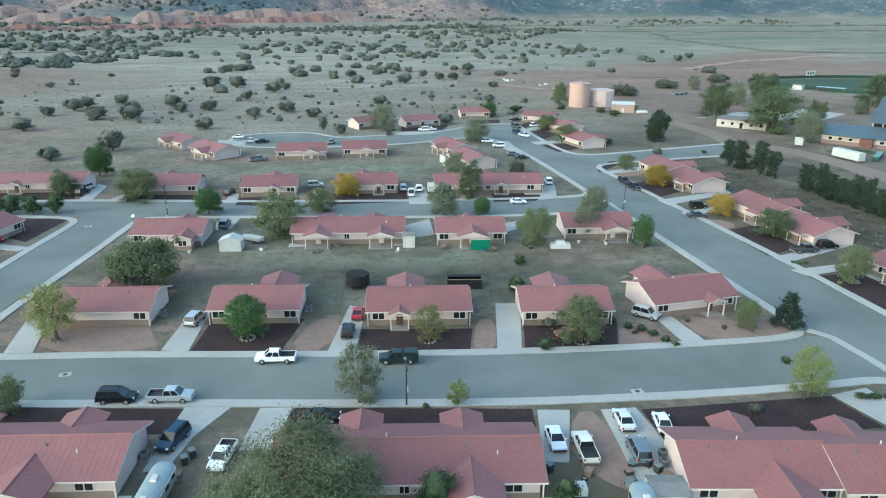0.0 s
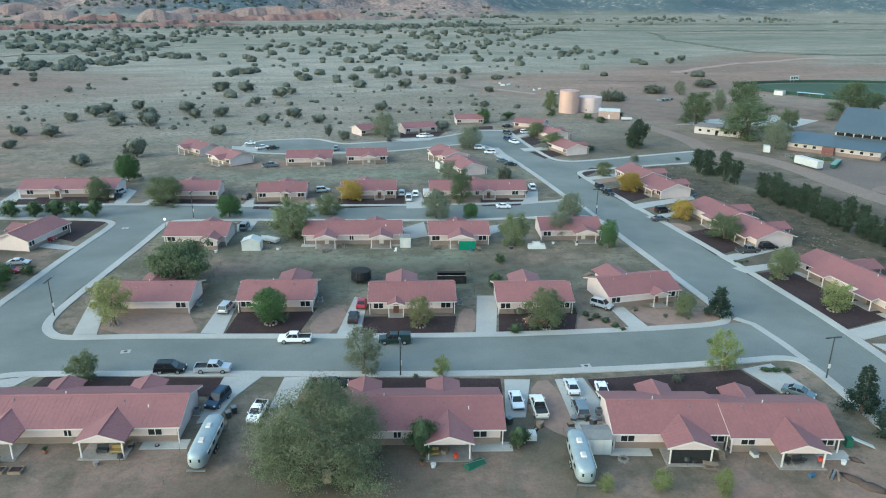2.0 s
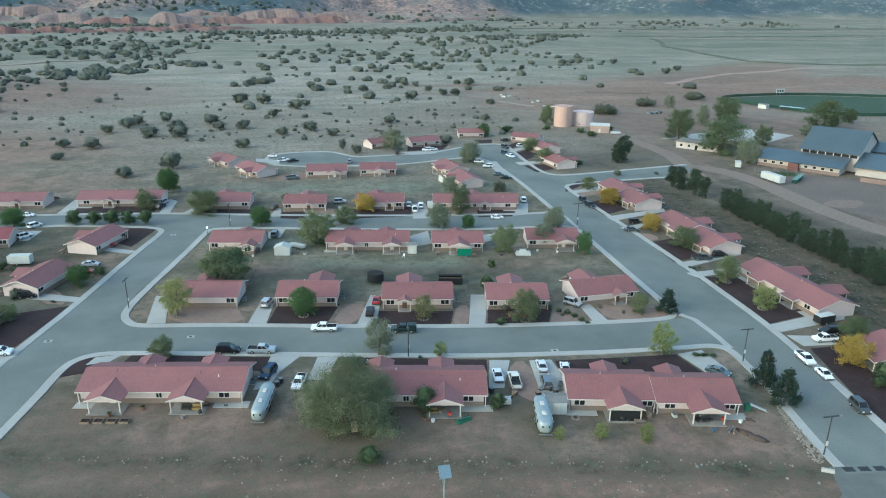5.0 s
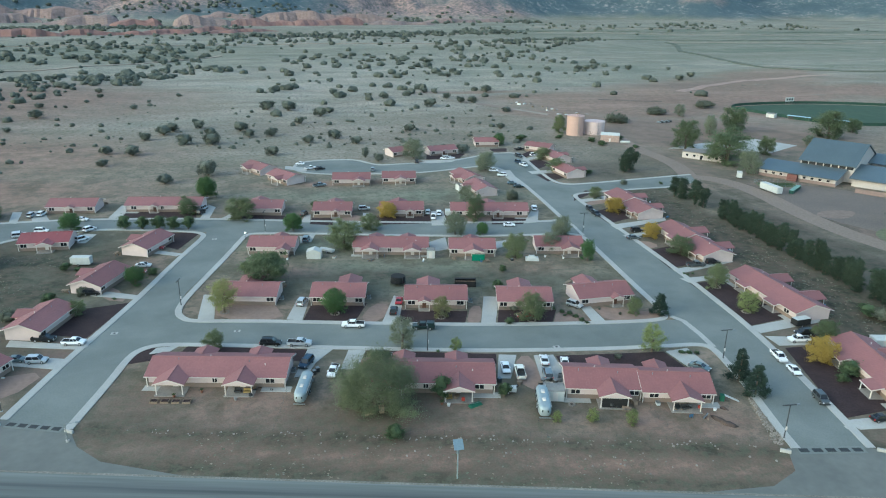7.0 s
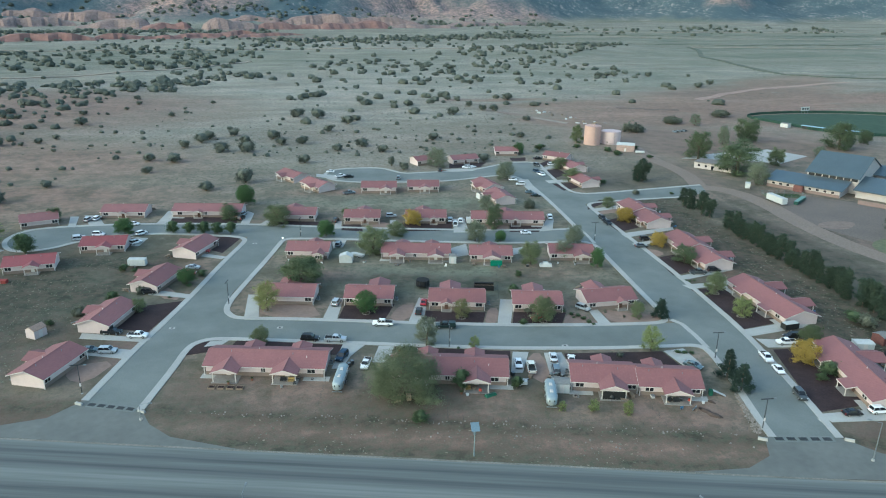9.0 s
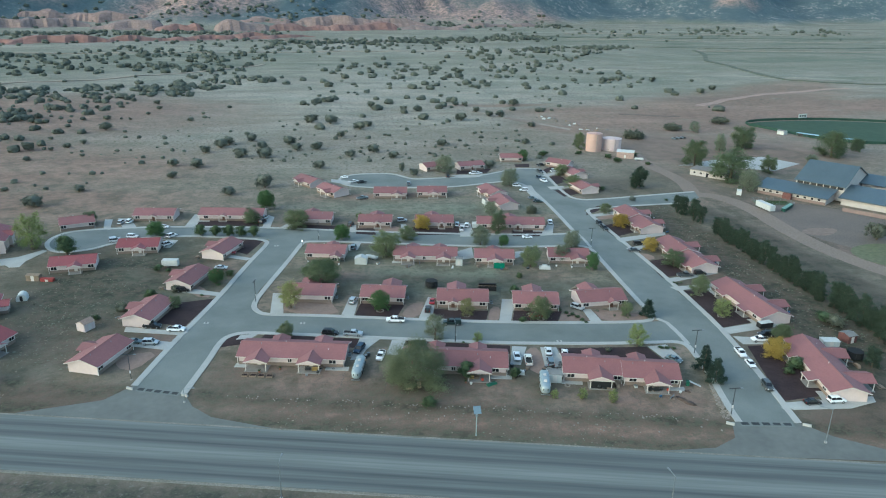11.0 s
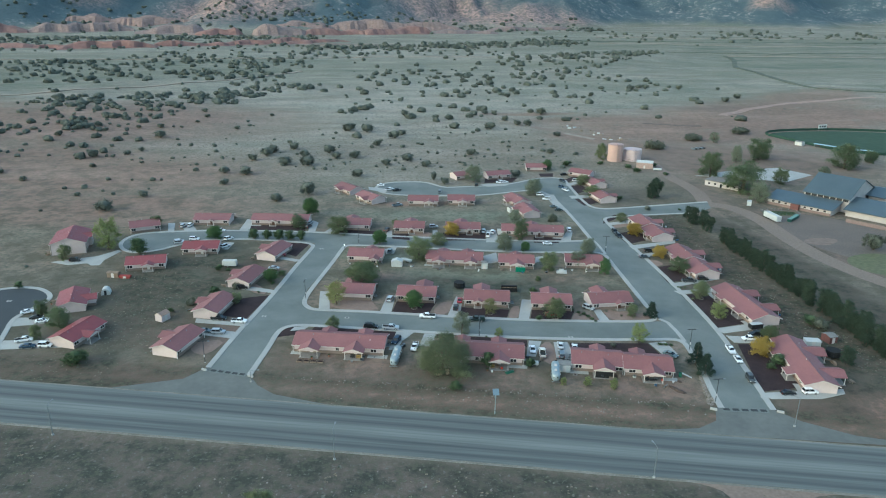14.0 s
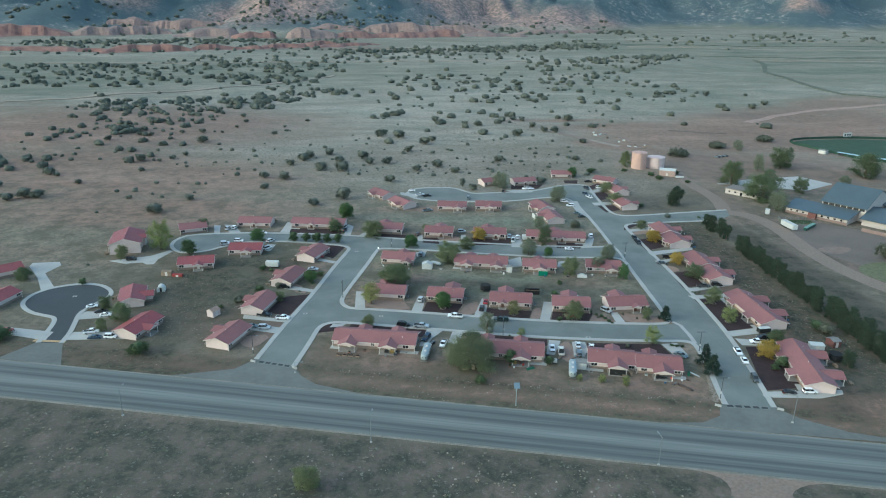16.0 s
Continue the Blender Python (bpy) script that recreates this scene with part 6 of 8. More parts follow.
sedan('navy', -124.7, 78.9, 5)
suv('white', -119.7, 79.2, -5)
sedan('red', -156.4, 85.3, 5)
suv('black', -139.0, 153.6, 8)
suv('silver', -104.1, 174.3, 20)
sedan('red', -60.0, 135.4, -5)

# ---- junipers scattered over the plain ----
for plot in (((-201, 348, 8.4), (-191, 319, 4.6), (-199, 378, 3.3), (-188, 347, 3.5), (-181, 354, 5.3), (-176, 366, 4.7), (-165, 329, 3.0), (-201, 396, 5.4), (-175, 409, 9.0), (-184, 443, 5.5), (-199, 439, 4.6), (-230, 443, 6.3), (-219, 426, 4.9), (-239, 431, 7.3), (-228, 427, 5.7), (-244, 406, 6.2), (-221, 478, 6.7), (-205, 491, 4.6)),
             ((-169, 445, 3.0), (-162, 468, 4.0), (-127, 446, 5.1), (-124, 480, 3.2), (-109, 512, 4.3), (-168, 523, 5.8), (-160, 495, 4.6), (-109, 301, 7.1), (-96, 297, 8.3), (-104, 274, 5.5), (-71, 238, 7.3), (-141, 250, 5.6), (-98, 335, 7.0), (-91, 349, 9.4), (-88, 360, 8.1), (-75, 370, 7.5), (-66, 345, 7.9), (-76, 322, 8.9), (-62, 320, 9.5)),
             ((-51, 358, 9.2), (-45, 340, 7.1), (-33, 341, 7.9), (-30, 290, 7.7), (-13, 319, 6.9), (1, 331, 7.8), (12, 314, 6.9), (16, 355, 2.6), (-18, 381, 7.0), (-5, 409, 9.9), (1, 422, 6.8), (-40, 438, 10.3), (-26, 433, 11.0), (7, 515, 8.8), (33, 496, 6.7), (44, 492, 8.6), (80, 520, 6.0), (88, 519, 6.0), (73, 444, 10.0), (92, 485, 7.6)),
             ((98, 462, 7.4), (107, 462, 8.3), (131, 518, 10.1), (120, 413, 6.0), (120, 630, 8.2), (213, 638, 7.2), (75, 577, 5.4), (45, 348, 7.4), (100, 351, 6.0), (138, 693, 6.3), (125, 791, 9.9), (348, 605, 9.4), (372, 627, 8.5), (386, 703, 6.0), (338, 703, 9.2), (276, 692, 9.0), (297, 703, 10.0)),
             ((-234, 257, 9.0), (-226, 255, 8.0), (-240, 250, 7.5), (-244, 309, 8.5), (-152, 225, 8.3), (-175, 253, 3.8), (-217, 287, 4.8), (-238, 306, 4.2), (-260, 281, 4.7))):
    for sx, sy, sw in plot:
        ob = tree("juniper", sx, sy, sw * 0.80, sw * 1.12, group="junipers on the plain")
        ob.location.z = float(land_height(np.array(float(sx)), np.array(float(sy)))) - 0.1


def juniper_field():
    """The far woods of juniper, too many to count."""
    r = np.random.RandomState(77)
    bm = bmesh.new()
    bmesh.ops.create_icosphere(bm, subdivisions=2, radius=1.0)
    ball = np.array([v.co[:] for v in bm.verts])
    tris = np.array([[v.index for v in f.verts] for f in bm.faces])
    bm.free()
    spots = []

    def belt(n, x0, y0, x1, y1, thick, r0, r1):
        for _ in range(n):
            t = r.rand()
            spots.append((x0 + (x1 - x0) * t + r.normal(0, 6), y0 + (y1 - y0) * t + r.normal(0, thick), r0 + (r1 - r0) * 1.2 * r.rand() ** 1.5))

    belt(110, -345, 590, -150, 635, 26, 1.5, 3.8)
    belt(50, -190, 625, -80, 730, 20, 2.0, 4.4)
    belt(70, -310, 400, -190, 500, 30, 1.2, 3.0)
    belt(30, -290, 330, -190, 400, 30, 1.2, 3.2)
    belt(150, -520, 800, -130, 860, 60, 1.8, 4.4)
    belt(130, -560, 950, -120, 1010, 60, 1.8, 4.4)
    belt(100, 180, 960, 480, 1240, 45, 2.0, 4.8)
    belt(70, 250, 900, 540, 1290, 36, 2.0, 4.6)
    belt(130, -60, 560, 330, 700, 90, 1.2, 3.8)
    belt(110, -40, 800, 300, 860, 60, 1.6, 4.0)
    belt(130, -420, 1130, 240, 1240, 70, 2.0, 4.6)
    belt(300, -150, 1290, 460, 1560, 45, 2.6, 5.6)
    belt(140, -760, 1330, -160, 1430, 70, 2.2, 5.0)
    belt(260, -850, 1500, -150, 1640, 45, 3.0, 6.0)
    belt(120, 400, 1700, 1500, 1950, 120, 2.4, 6.5)
    belt(140, -180, 330, 110, 390, 60, 0.5, 1.6)
    belt(50, -60, 310, 110, 330, 16, 0.4, 1.1)
    belt(500, -1100, 1960, 700, 2180, 90, 3.5, 7.0)
    belt(50, -320, 500, -195, 560, 24, 1.2, 3.2)
    belt(40, -610, 985, -430, 1000, 12, 2.5, 5.0)
    verts, faces, k = [], [], 0
    base = land_height(np.array([q[0] for q in spots]), np.array([q[1] for q in spots]))
    for (x, y, rad), z in zip(spots, base):
        if y < 300 and x > -140 or (x > 180 and 300 < y < 480):
            continue
        for lump in range(1 if rad < 2 or y > 900 else 2):
            jit = 1 + 0.13 * r.normal(size=(len(ball), 1))
            q = ball * jit * np.array([rad * r.uniform(0.8, 1.15), rad * r.uniform(0.8, 1.15), rad * r.uniform(0.62, 0.85)])
            q[:, 2] = np.maximum(q[:, 2] + rad * 0.42, -0.3)
            off = (r.normal(0, 0.4, 2) * rad) if lump else (0, 0)
            verts.append(q + np.array([x + off[0], y + off[1], z]))
            faces.append(tris + k)
            k += len(ball)
    me = bpy.data.meshes.new("juniper_wood")
    me.from_pydata(np.concatenate(verts).tolist(), [], np.concatenate(faces).tolist())
    me.materials.append(leaf_mat("juniper"))
    return tagged(new("juniper_wood", me), "scattered dark junipers far out on the plain", "juniper wood", kind="stuff")


juniper_field()


def tuft_field(name, count, spots, radius, tall, materials, seed, label, category):
    """Low plants too many to count: each a spray of blades."""
    r = np.random.RandomState(seed)
    x, y = spots(r, count)
    rad = r.uniform(*radius, len(x)) * (0.6 + 0.8 * r.rand(len(x)) ** 2)
    blades = 9
    a = r.uniform(0, math.tau, (len(x), blades))
    tilt = r.uniform(0.25, 1.0, (len(x), blades))
    out = np.stack([np.cos(a), np.sin(a), np.zeros_like(a)], -1)
    side = np.stack([-np.sin(a), np.cos(a), np.zeros_like(a)], -1)
    q = rad[:, None, None]
    foot = np.stack([x, y, land_height(x, y)], -1)[:, None, :] + out * q * 0.15
    tip = foot + out * q * tilt[..., None] + np.array([0, 0, 1.0]) * q * tall * (1.15 - tilt[..., None])
    w = side * q * 0.32
    v = np.stack([foot - w * 0.6, foot + w * 0.6, tip + w, tip - w], 2).reshape(-1, 3)
    me = bpy.data.meshes.new(name)
    me.from_pydata(v.tolist(), [], np.arange(len(v)).reshape(-1, 4).tolist())
    for m in materials:
        me.materials.append(m)
    kind = np.repeat(r.randint(0, len(materials), len(x)), blades)
    me.polygons.foreach_set("material_index", kind.astype(np.int32))
    return tagged(new(name, me), label, category, kind="stuff")


SAGE = [mat("sage_leaves", (0.165, 0.165, 0.132), (0.130, 0.132, 0.102), 0.4, rough=0.95, grain=0.2, island=0.2), mat("olive_weed_leaves", (0.130, 0.140, 0.092), (0.105, 0.114, 0.074), 0.4, rough=0.95, grain=0.2, island=0.2),
        mat("straw_grass", (0.225, 0.190, 0.140), (0.180, 0.150, 0.110), 0.4, rough=0.95, grain=0.2, island=0.2)]


def clumped(r, n, x0, x1, y0, y1, slope=0.0, clump=5, spread=1.6):
    """Places in groups over a stretch of land that slants with the highway, clear of the side roads."""
    k = max(1, n // clump)
    cx, cy = r.uniform(x0, x1, k), r.uniform(y0, y1, k)
    x = np.repeat(cx, clump) + r.normal(0, spread, k * clump)
    y = np.repeat(cy, clump) + r.normal(0, spread, k * clump)
    y = y - slope * (x + 20)
    on_road = (y > 0) & (y < 66) & (((x > -95) & (x < -33)) | ((x > 43) & (x < 119)) | ((x > -152) & (x < -126)))
    return x[~on_road], y[~on_road]


tuft_field("sagebrush", 2600, lambda r, n: clumped(r, n, -150, 120, -75, 14, 0.2135, 6, 3.0), (0.16, 0.55), 0.45, SAGE, 5, "low grey-green sagebrush tufts on the rough field", "sagebrush")
tuft_field("verge_weeds", 1500, lambda r, n: clumped(r, n, -150, 140, 37.6, 51.5, 0.2135, 5, 1.4), (0.08, 0.26), 0.5, SAGE, 6, "weeds and dry grass on the highway verge", "weeds")
tuft_field("back_weeds", 1300, lambda r, n: clumped(r, n, 114, 131, 42, 205, 0.0, 5, 1.8), (0.12, 0.40), 0.5, SAGE, 7, "grey-green weeds behind the eastern houses", "weeds")
tuft_field("meadow_weeds", 1100, lambda r, n: clumped(r, n, -114, -86, 74, 156, 0.0, 5, 2.6), (0.10, 0.36), 0.5, SAGE, 8, "weeds and dry grass between the western houses", "weeds")
tuft_field("plain_brush", 2200, lambda r, n: clumped(r, n, -230, 120, 300, 480, 0.0, 3, 4.0), (0.15, 0.60), 0.5, SAGE, 11, "low brush scattered over the near plain", "brush")


def stone_rows():
    r = np.random.RandomState(9)
    s = Shape()
    spots = []
    for _ in range(330):
        t = r.rand()
        spots.append((72.0 - 3.9 * t + r.uniform(-1, 1) * (0.3 + 0.95 * t), 49.2 - 16.0 * t + r.normal(0, 0.3), r.uniform(0.09, 0.26)))
    for _ in range(110):
        t = r.rand()
        spots.append((-46 + 110 * t + r.normal(0, 0.5), 55.6 - 21.9 * t + r.normal(0, 0.4), r.uniform(0.07, 0.24)))
    for _ in range(40):
        spots.append((r.uniform(-20, 66), 0, r.uniform(0.1, 0.3)))
        x = spots[-1][0]
        spots[-1] = (x, 46 - 0.21 * (x + 20) + r.normal(0, 2.0), spots[-1][2])
    for _ in range(130):
        x = r.uniform(-60, 110)
        spots.append((x, 2 - 0.21 * (x + 20) + r.normal(0, 6), r.uniform(0.10, 0.34)))
    for x, y, q in spots:
        n = 6
        low = [(x + q * math.cos(math.tau * i / n) * r.uniform(0.8, 1.2), y + q * math.sin(math.tau * i / n) * r.uniform(0.8, 1.2), -0.05) for i in range(n)]
        top = [(x + (p[0] - x) * 0.6, y + (p[1] - y) * 0.6, q * r.uniform(0.6, 0.9)) for p in low]
        s.hull(low, top)
    return single("field_stones", s, STONE, label="pale field stones along the fence and the bank", category="stones", kind="stuff")


stone_rows()

# ---- poles and lamps ----


def street_lamp(x, y, height, yaw, material=DARK_STEEL, arm=1.5):
    ob = thing("street_lamp", x, y, 0, yaw, "tall dark street lamp with a flat crossbar head", "street lamp", "street lamps")
    part("pole", Shape().rod((0, 0, 0), (0, 0, height), 0.11, 0.08), material, ob)
    part("crossbar", Shape().box(-arm, -0.10, height - 0.12, arm * 0.8, 0.10, height + 0.02), material, ob)
    part("lamp_head", Shape().box(arm * 0.8, -0.17, height - 0.12, arm * 0.8 + 0.65, 0.17, height + 0.04, 0.05), STEEL, ob)
    part("meter_box", Shape().box(-0.16, -0.22, 1.9, 0.16, -0.08, 2.6), TRIM, ob)
    part("base_plate", Shape().box(-0.22, -0.22, 0.0, 0.22, 0.22, 0.14, 0.04), CONCRETE, ob)
    return ob


for lx, ly, lh, la in ((-45.0, 110.8, 7.0, 80), (75.3, 64.1, 7.0, 0), (12.1, 77.6, 5.6, 85), (69.8, 34.7, 7.0, 0), (-27.5, 168.4, 7.0, 80), (76.6, 152.6, 7.0, 0), (-70.0, 66.0, 7.0, 0)):
    street_lamp(lx, ly, lh, la)


def highway_lamp(x, y, height, yaw):
    ob = thing("highway_lamp", x, y, 0, yaw, "slim pale highway lamp pole with an outreach arm", "street lamp", "highway lamps")
    part("pole", Shape().rod((0, 0, 0), (0, 0, height), 0.12, 0.07), STEEL, ob)
    part("arm", Shape().rod((0, 0, height - 0.1), (1.9, 0, height + 0.15), 0.05), STEEL, ob)
    part("lamp_head", Shape().box(1.7, -0.16, height + 0.05, 2.5, 0.16, height + 0.22, 0.04), STEEL, ob)
    part("base_plate", Shape().rod((0, 0, 0), (0, 0, 0.35), 0.32, n=10), CONCRETE, ob)
    return ob


for lx, ly, lh, la in ((84.7, 22.0, 8.4, 150), (-30.3, 17.0, 8.4, 80), (41.5, 5.0, 8.0, 100), (-98.6, 31.8, 8.4, 80), (-55.0, 53.9, 3.6, 0)):
    highway_lamp(lx, ly, lh, la)

solar = thing("solar_lamp", 9.9, 33.2, 0, 0, "tall solar street lamp with a tilted panel", "street lamp")
part("pole", Shape().rod((0, 0, 0), (0, 0, 6.6), 0.13, 0.09), ALUMINIUM, solar)
PANEL = mat("solar_cells", (0.15, 0.21, 0.25), (0.12, 0.17, 0.21), 3.0, rough=0.3, spec=0.4, grain=0.05)
part("solar_panel", Shape().hull([(-0.8, -1.0, 6.1), (0.8, -1.0, 6.1), (0.8, 0.5, 7.1), (-0.8, 0.5, 7.1)], [(-0.8, -1.04, 6.17), (0.8, -1.04, 6.17), (0.8, 0.46, 7.17), (-0.8, 0.46, 7.17)]), PANEL, solar)
part("lamp_head", Shape().box(-0.15, 0.2, 6.0, 0.15, 1.3, 6.12), STEEL, solar)
part("battery_box", Shape().box(-0.25, 0.1, 4.6, 0.25, 0.4, 5.2), STEEL, solar)

# ---- silver travel trailers ----


def travel_trailer(x, y, yaw, length):
    ob = thing("travel_trailer", x, y, 0, yaw, "rounded silver aluminium travel trailer parked in a yard", "trailer", "silver travel trailers")
    n, sec = 18, []
    stations = [(-0.5, 0.30), (-0.485, 0.62), (-0.45, 0.84), (-0.39, 0.97), (-0.30, 1.0), (0.30, 1.0), (0.39, 0.97), (0.45, 0.84), (0.485, 0.62), (0.5, 0.30)]
    s = Shape()
    for sx, k in stations:
        ring = []
        for i in range(n):
            a = math.tau * i / n
            c, w = math.cos(a), math.sin(a)
            ring.append((sx * length, 1.22 * k * math.copysign(abs(c) ** 0.6, c), 1.62 + 1.12 * (0.35 + 0.65 * k) * math.copysign(abs(w) ** 0.6, w)))
        sec.append(ring)
    base = 0
    for ring in sec:
        s.v += ring
    for k in range(len(sec) - 1):
        for i in range(n):
            j = (i + 1) % n
            s.f.append((k * n + i, k * n + j, (k + 1) * n + j, (k + 1) * n + i))
    s.f.append(tuple(range(n - 1, -1, -1)))
    s.f.append(tuple(range((len(sec) - 1) * n, len(sec) * n)))
    part("shell", s, ALUMINIUM, ob, smooth=True)
    for u in (-0.18, 0.15):
        part("roof_vent", Shape().box(u * length - 0.5, -0.35, 2.70, u * length + 0.5, 0.35, 2.92, 0.08), TRIM, ob)
    for sy in (-1, 1):
        for u in (-0.3, -0.1, 0.12, 0.3):
            part("window", Shape().box(u * length - 0.4, sy * 1.2 - 0.05, 1.75, u * length + 0.4, sy * 1.2 + 0.05, 2.15), GLASS, ob)
        for u in (-0.06, 0.03):
            wheel_at(ob, u * length, sy * 1.1, 0.36)
    part("end_window", Shape().box(-0.498 * length, -0.6, 1.7, -0.475 * length, 0.6, 2.1), GLASS, ob)
    part("end_window", Shape().box(0.475 * length, -0.6, 1.7, 0.498 * length, 0.6, 2.1), GLASS, ob)
    part("bumper", Shape().box(-0.515 * length, -1.1, 0.5, -0.49 * length, 1.1, 0.66), STEEL, ob)
    part("hitch", Shape().hull([(0.48 * length, -0.7, 0.5), (0.48 * length, 0.7, 0.5), (0.60 * length, 0.0, 0.5)], [(0.48 * length, -0.7, 0.62), (0.48 * length, 0.7, 0.62), (0.60 * length, 0.0, 0.62)]), DARK_STEEL, ob)
    part("awning_rail", Shape().rod((-0.4 * length, -1.22, 2.3), (0.4 * length, -1.22, 2.3), 0.05), TRIM, ob)
    return ob


travel_trailer(-14.65, 63.7, 79.5, 9.6)
travel_trailer(30.2, 51.4, 77.5, 8.8)

# ---- sheds and yard things ----
WHITE_METAL = mat("white_sheet_metal", (0.48, 0.485, 0.465), (0.40, 0.41, 0.39), 0.8, rough=0.5, grain=0.06)
GREY_ROOF = mat("grey_shingles", (0.20, 0.20, 0.19), (0.15, 0.15, 0.15), 1.2, rough=0.9, grain=0.2)


def shed(x, y, yaw, w, d, h, rise, wall=None, top=None, label="small white garden shed with a pitched roof"):
    ob = thing("garden_shed", x, y, 0, yaw, label, "shed", "sheds")
    wall, top = wall or WHITE_METAL, top or GREY_ROOF
    prof = [(-d / 2, 0), (d / 2, 0), (d / 2, h), (0, h + rise), (-d / 2, h)]
    part("wall", Shape().hull([(-w / 2, a, z) for a, z in prof], [(w / 2, a, z) for a, z in prof]), wall, ob)
    for sy in (-1, 1):
        lo = [(-w / 2 - 0.12, 0, h + rise), (w / 2 + 0.12, 0, h + rise), (w / 2 + 0.12, sy * (d / 2 + 0.12), h - 0.03), (-w / 2 - 0.12, sy * (d / 2 + 0.12), h - 0.03)]
        part("roof", Shape().hull(lo, [(p[0], p[1], p[2] + 0.07) for p in lo]), top, ob)
    part("door", Shape().box(-0.5, -d / 2 - 0.05, 0.05, 0.5, -d / 2, min(h - 0.1, 1.95)), TRIM, ob)
    return ob


shed(33.6, 54.6, -12, 3.4, 3.0, 2.3, 0.3, label="white shed with a flat grey roof beside the duplex")
shed(-11.8, 141.6, 80, 3.0, 4.2, 2.1, 0.8, top=WHITE_METAL)
shed(22.6, 137.0, -10, 2.4, 2.6, 2.5, 0.35)
shed(-90.0, 96.5, 60, 3.6, 3.0, 2.2, 0.9, wall=STUCCO, top=mat("tan_shingles", (0.32, 0.22, 0.17), (0.26, 0.18, 0.14), 1.2), label="tan shed with a pitched shingle roof")
shed(150.5, 306.5, -25, 10.0, 7.0, 3.6, 1.0, wall=mat("pink_block", (0.36, 0.26, 0.225), (0.31, 0.225, 0.195), 0.6), top=WHITE_METAL, label="pale block pump house with a white metal roof")
shed(122.2, 66.8, 10, 3.0, 3.6, 2.2, 0.5, wall=mat("dull_red_boards", (0.13, 0.055, 0.048), (0.10, 0.045, 0.04), 1.5), label="red shed with a grey roof behind a house")
shed(115.1, 64.6, -10, 4.4, 2.8, 1.8, 0.15, top=WHITE_METAL, label="low white carport beside a house")
shed(-118.4, 136.0, -8, 4.2, 2.2, 1.9, 0.3, wall=WOOD, top=WOOD, label="low red-brown wooden chicken coop")
shed(-113.9, 134.8, -8, 4.0, 1.6, 0.9, 0.2, wall=mat("bright_red_boards", (0.26, 0.045, 0.04), (0.2, 0.04, 0.035), 1.5), top=mat("bright_red_boards", (0.26, 0.045, 0.04)), label="long low red painted animal pen")
shed(48.0, 213.5, 15, 4.2, 3.6, 2.2, 0.4, label="white shed behind a house")

for k in range(4):
    bed = thing("raised_bed", -42.8 + 2.05 * k, 65.0 - 0.36 * k, 0, -10, "raised wooden garden bed filled with dark soil", "garden bed", "raised garden beds")
    for nm, b in (("side_board", (-0.75, -0.6, 0, -0.69, 0.6, 0.4)), ("side_board", (0.69, -0.6, 0, 0.75, 0.6, 0.4)), ("end_board", (-0.69, -0.6, 0, 0.69, -0.54, 0.4)), ("end_board", (-0.69, 0.54, 0, 0.69, 0.6, 0.4))):
        part(nm, Shape().box(*b), WOOD, bed)
    part("soil", Shape().box(-0.69, -0.54, 0, 0.69, 0.54, 0.3), MULCH, bed)


def trampoline(x, y, r=2.0):
    ob = thing("trampoline", x, y, 0, 0, "round black trampoline with a safety net", "trampoline", "trampolines")
    ang = [math.tau * i / 18 for i in range(18)]
    part("net", Shape().hull([(r * math.cos(a), r * math.sin(a), 0.8) for a in ang], [(r * 0.96 * math.cos(a), r * 0.96 * math.sin(a), 2.4) for a in ang]), BLACK, ob)
    part("mat", Shape().hull([(r * 1.05 * math.cos(a), r * 1.05 * math.sin(a), 0.7) for a in ang], [(r * 1.05 * math.cos(a), r * 1.05 * math.sin(a), 0.8) for a in ang]), BLACK, ob)
    for a in ang[::3]:
        part("leg", Shape().rod((r * math.cos(a), r * math.sin(a), 0), (r * math.cos(a), r * math.sin(a), 2.5), 0.04, n=6), DARK_STEEL, ob)


trampoline(10.3, 117.2)
trampoline(117.0, 56.7, 2.1)

pen = thing("garden_pen", 28.2, 113.6, 0, -10, "long black shade-cloth pen behind the cottage", "pen")
for b in ((-2.9, -1.3, 0, 2.9, -1.22, 1.7), (-2.9, 1.22, 0, 2.9, 1.3, 1.7), (-2.9, -1.22, 0, -2.82, 1.22, 1.7), (2.82, -1.22, 0, 2.9, 1.22, 1.7)):
    part("cloth_wall", Shape().box(*b), BLACK, pen)
part("top_rail", Shape().box(-2.95, -1.36, 1.7, 2.95, -1.2, 1.78), WOOD, pen)
part("cloth_roof", Shape().box(-2.9, 0.2, 1.705, 2.9, 1.3, 1.74), BLACK, pen)

tarp = thing("covered_car", 52.0, 130.0, 0, -10, "small car under a white tarpaulin", "car")
part("cover", Shape().box(-2.0, -0.9, 0.0, 2.0, 0.9, 0.9, 0.12).box(-1.1, -0.7, 0.9, 1.0, 0.7, 1.5, 0.25), WHITE_METAL, tarp)
boat = thing("boat_trailer", -7.9, 145.4, 0, 140, "small white boat on a trailer", "boat")
part("hull", Shape().hull([(-2.2, -0.7, 0.5), (1.4, -0.7, 0.5), (2.4, 0, 0.6), (1.4, 0.7, 0.5), (-2.2, 0.7, 0.5)], [(-2.2, -0.9, 1.2), (1.6, -0.9, 1.2), (2.8, 0, 1.3), (1.6, 0.9, 1.2), (-2.2, 0.9, 1.2)]), WHITE_METAL, boat)
part("trailer_frame", Shape().box(-2.0, -0.5, 0.35, 3.2, 0.5, 0.5), STEEL, boat)
for sy in (-1, 1):
    wheel_at(boat, -0.6, sy * 0.95, 0.3)


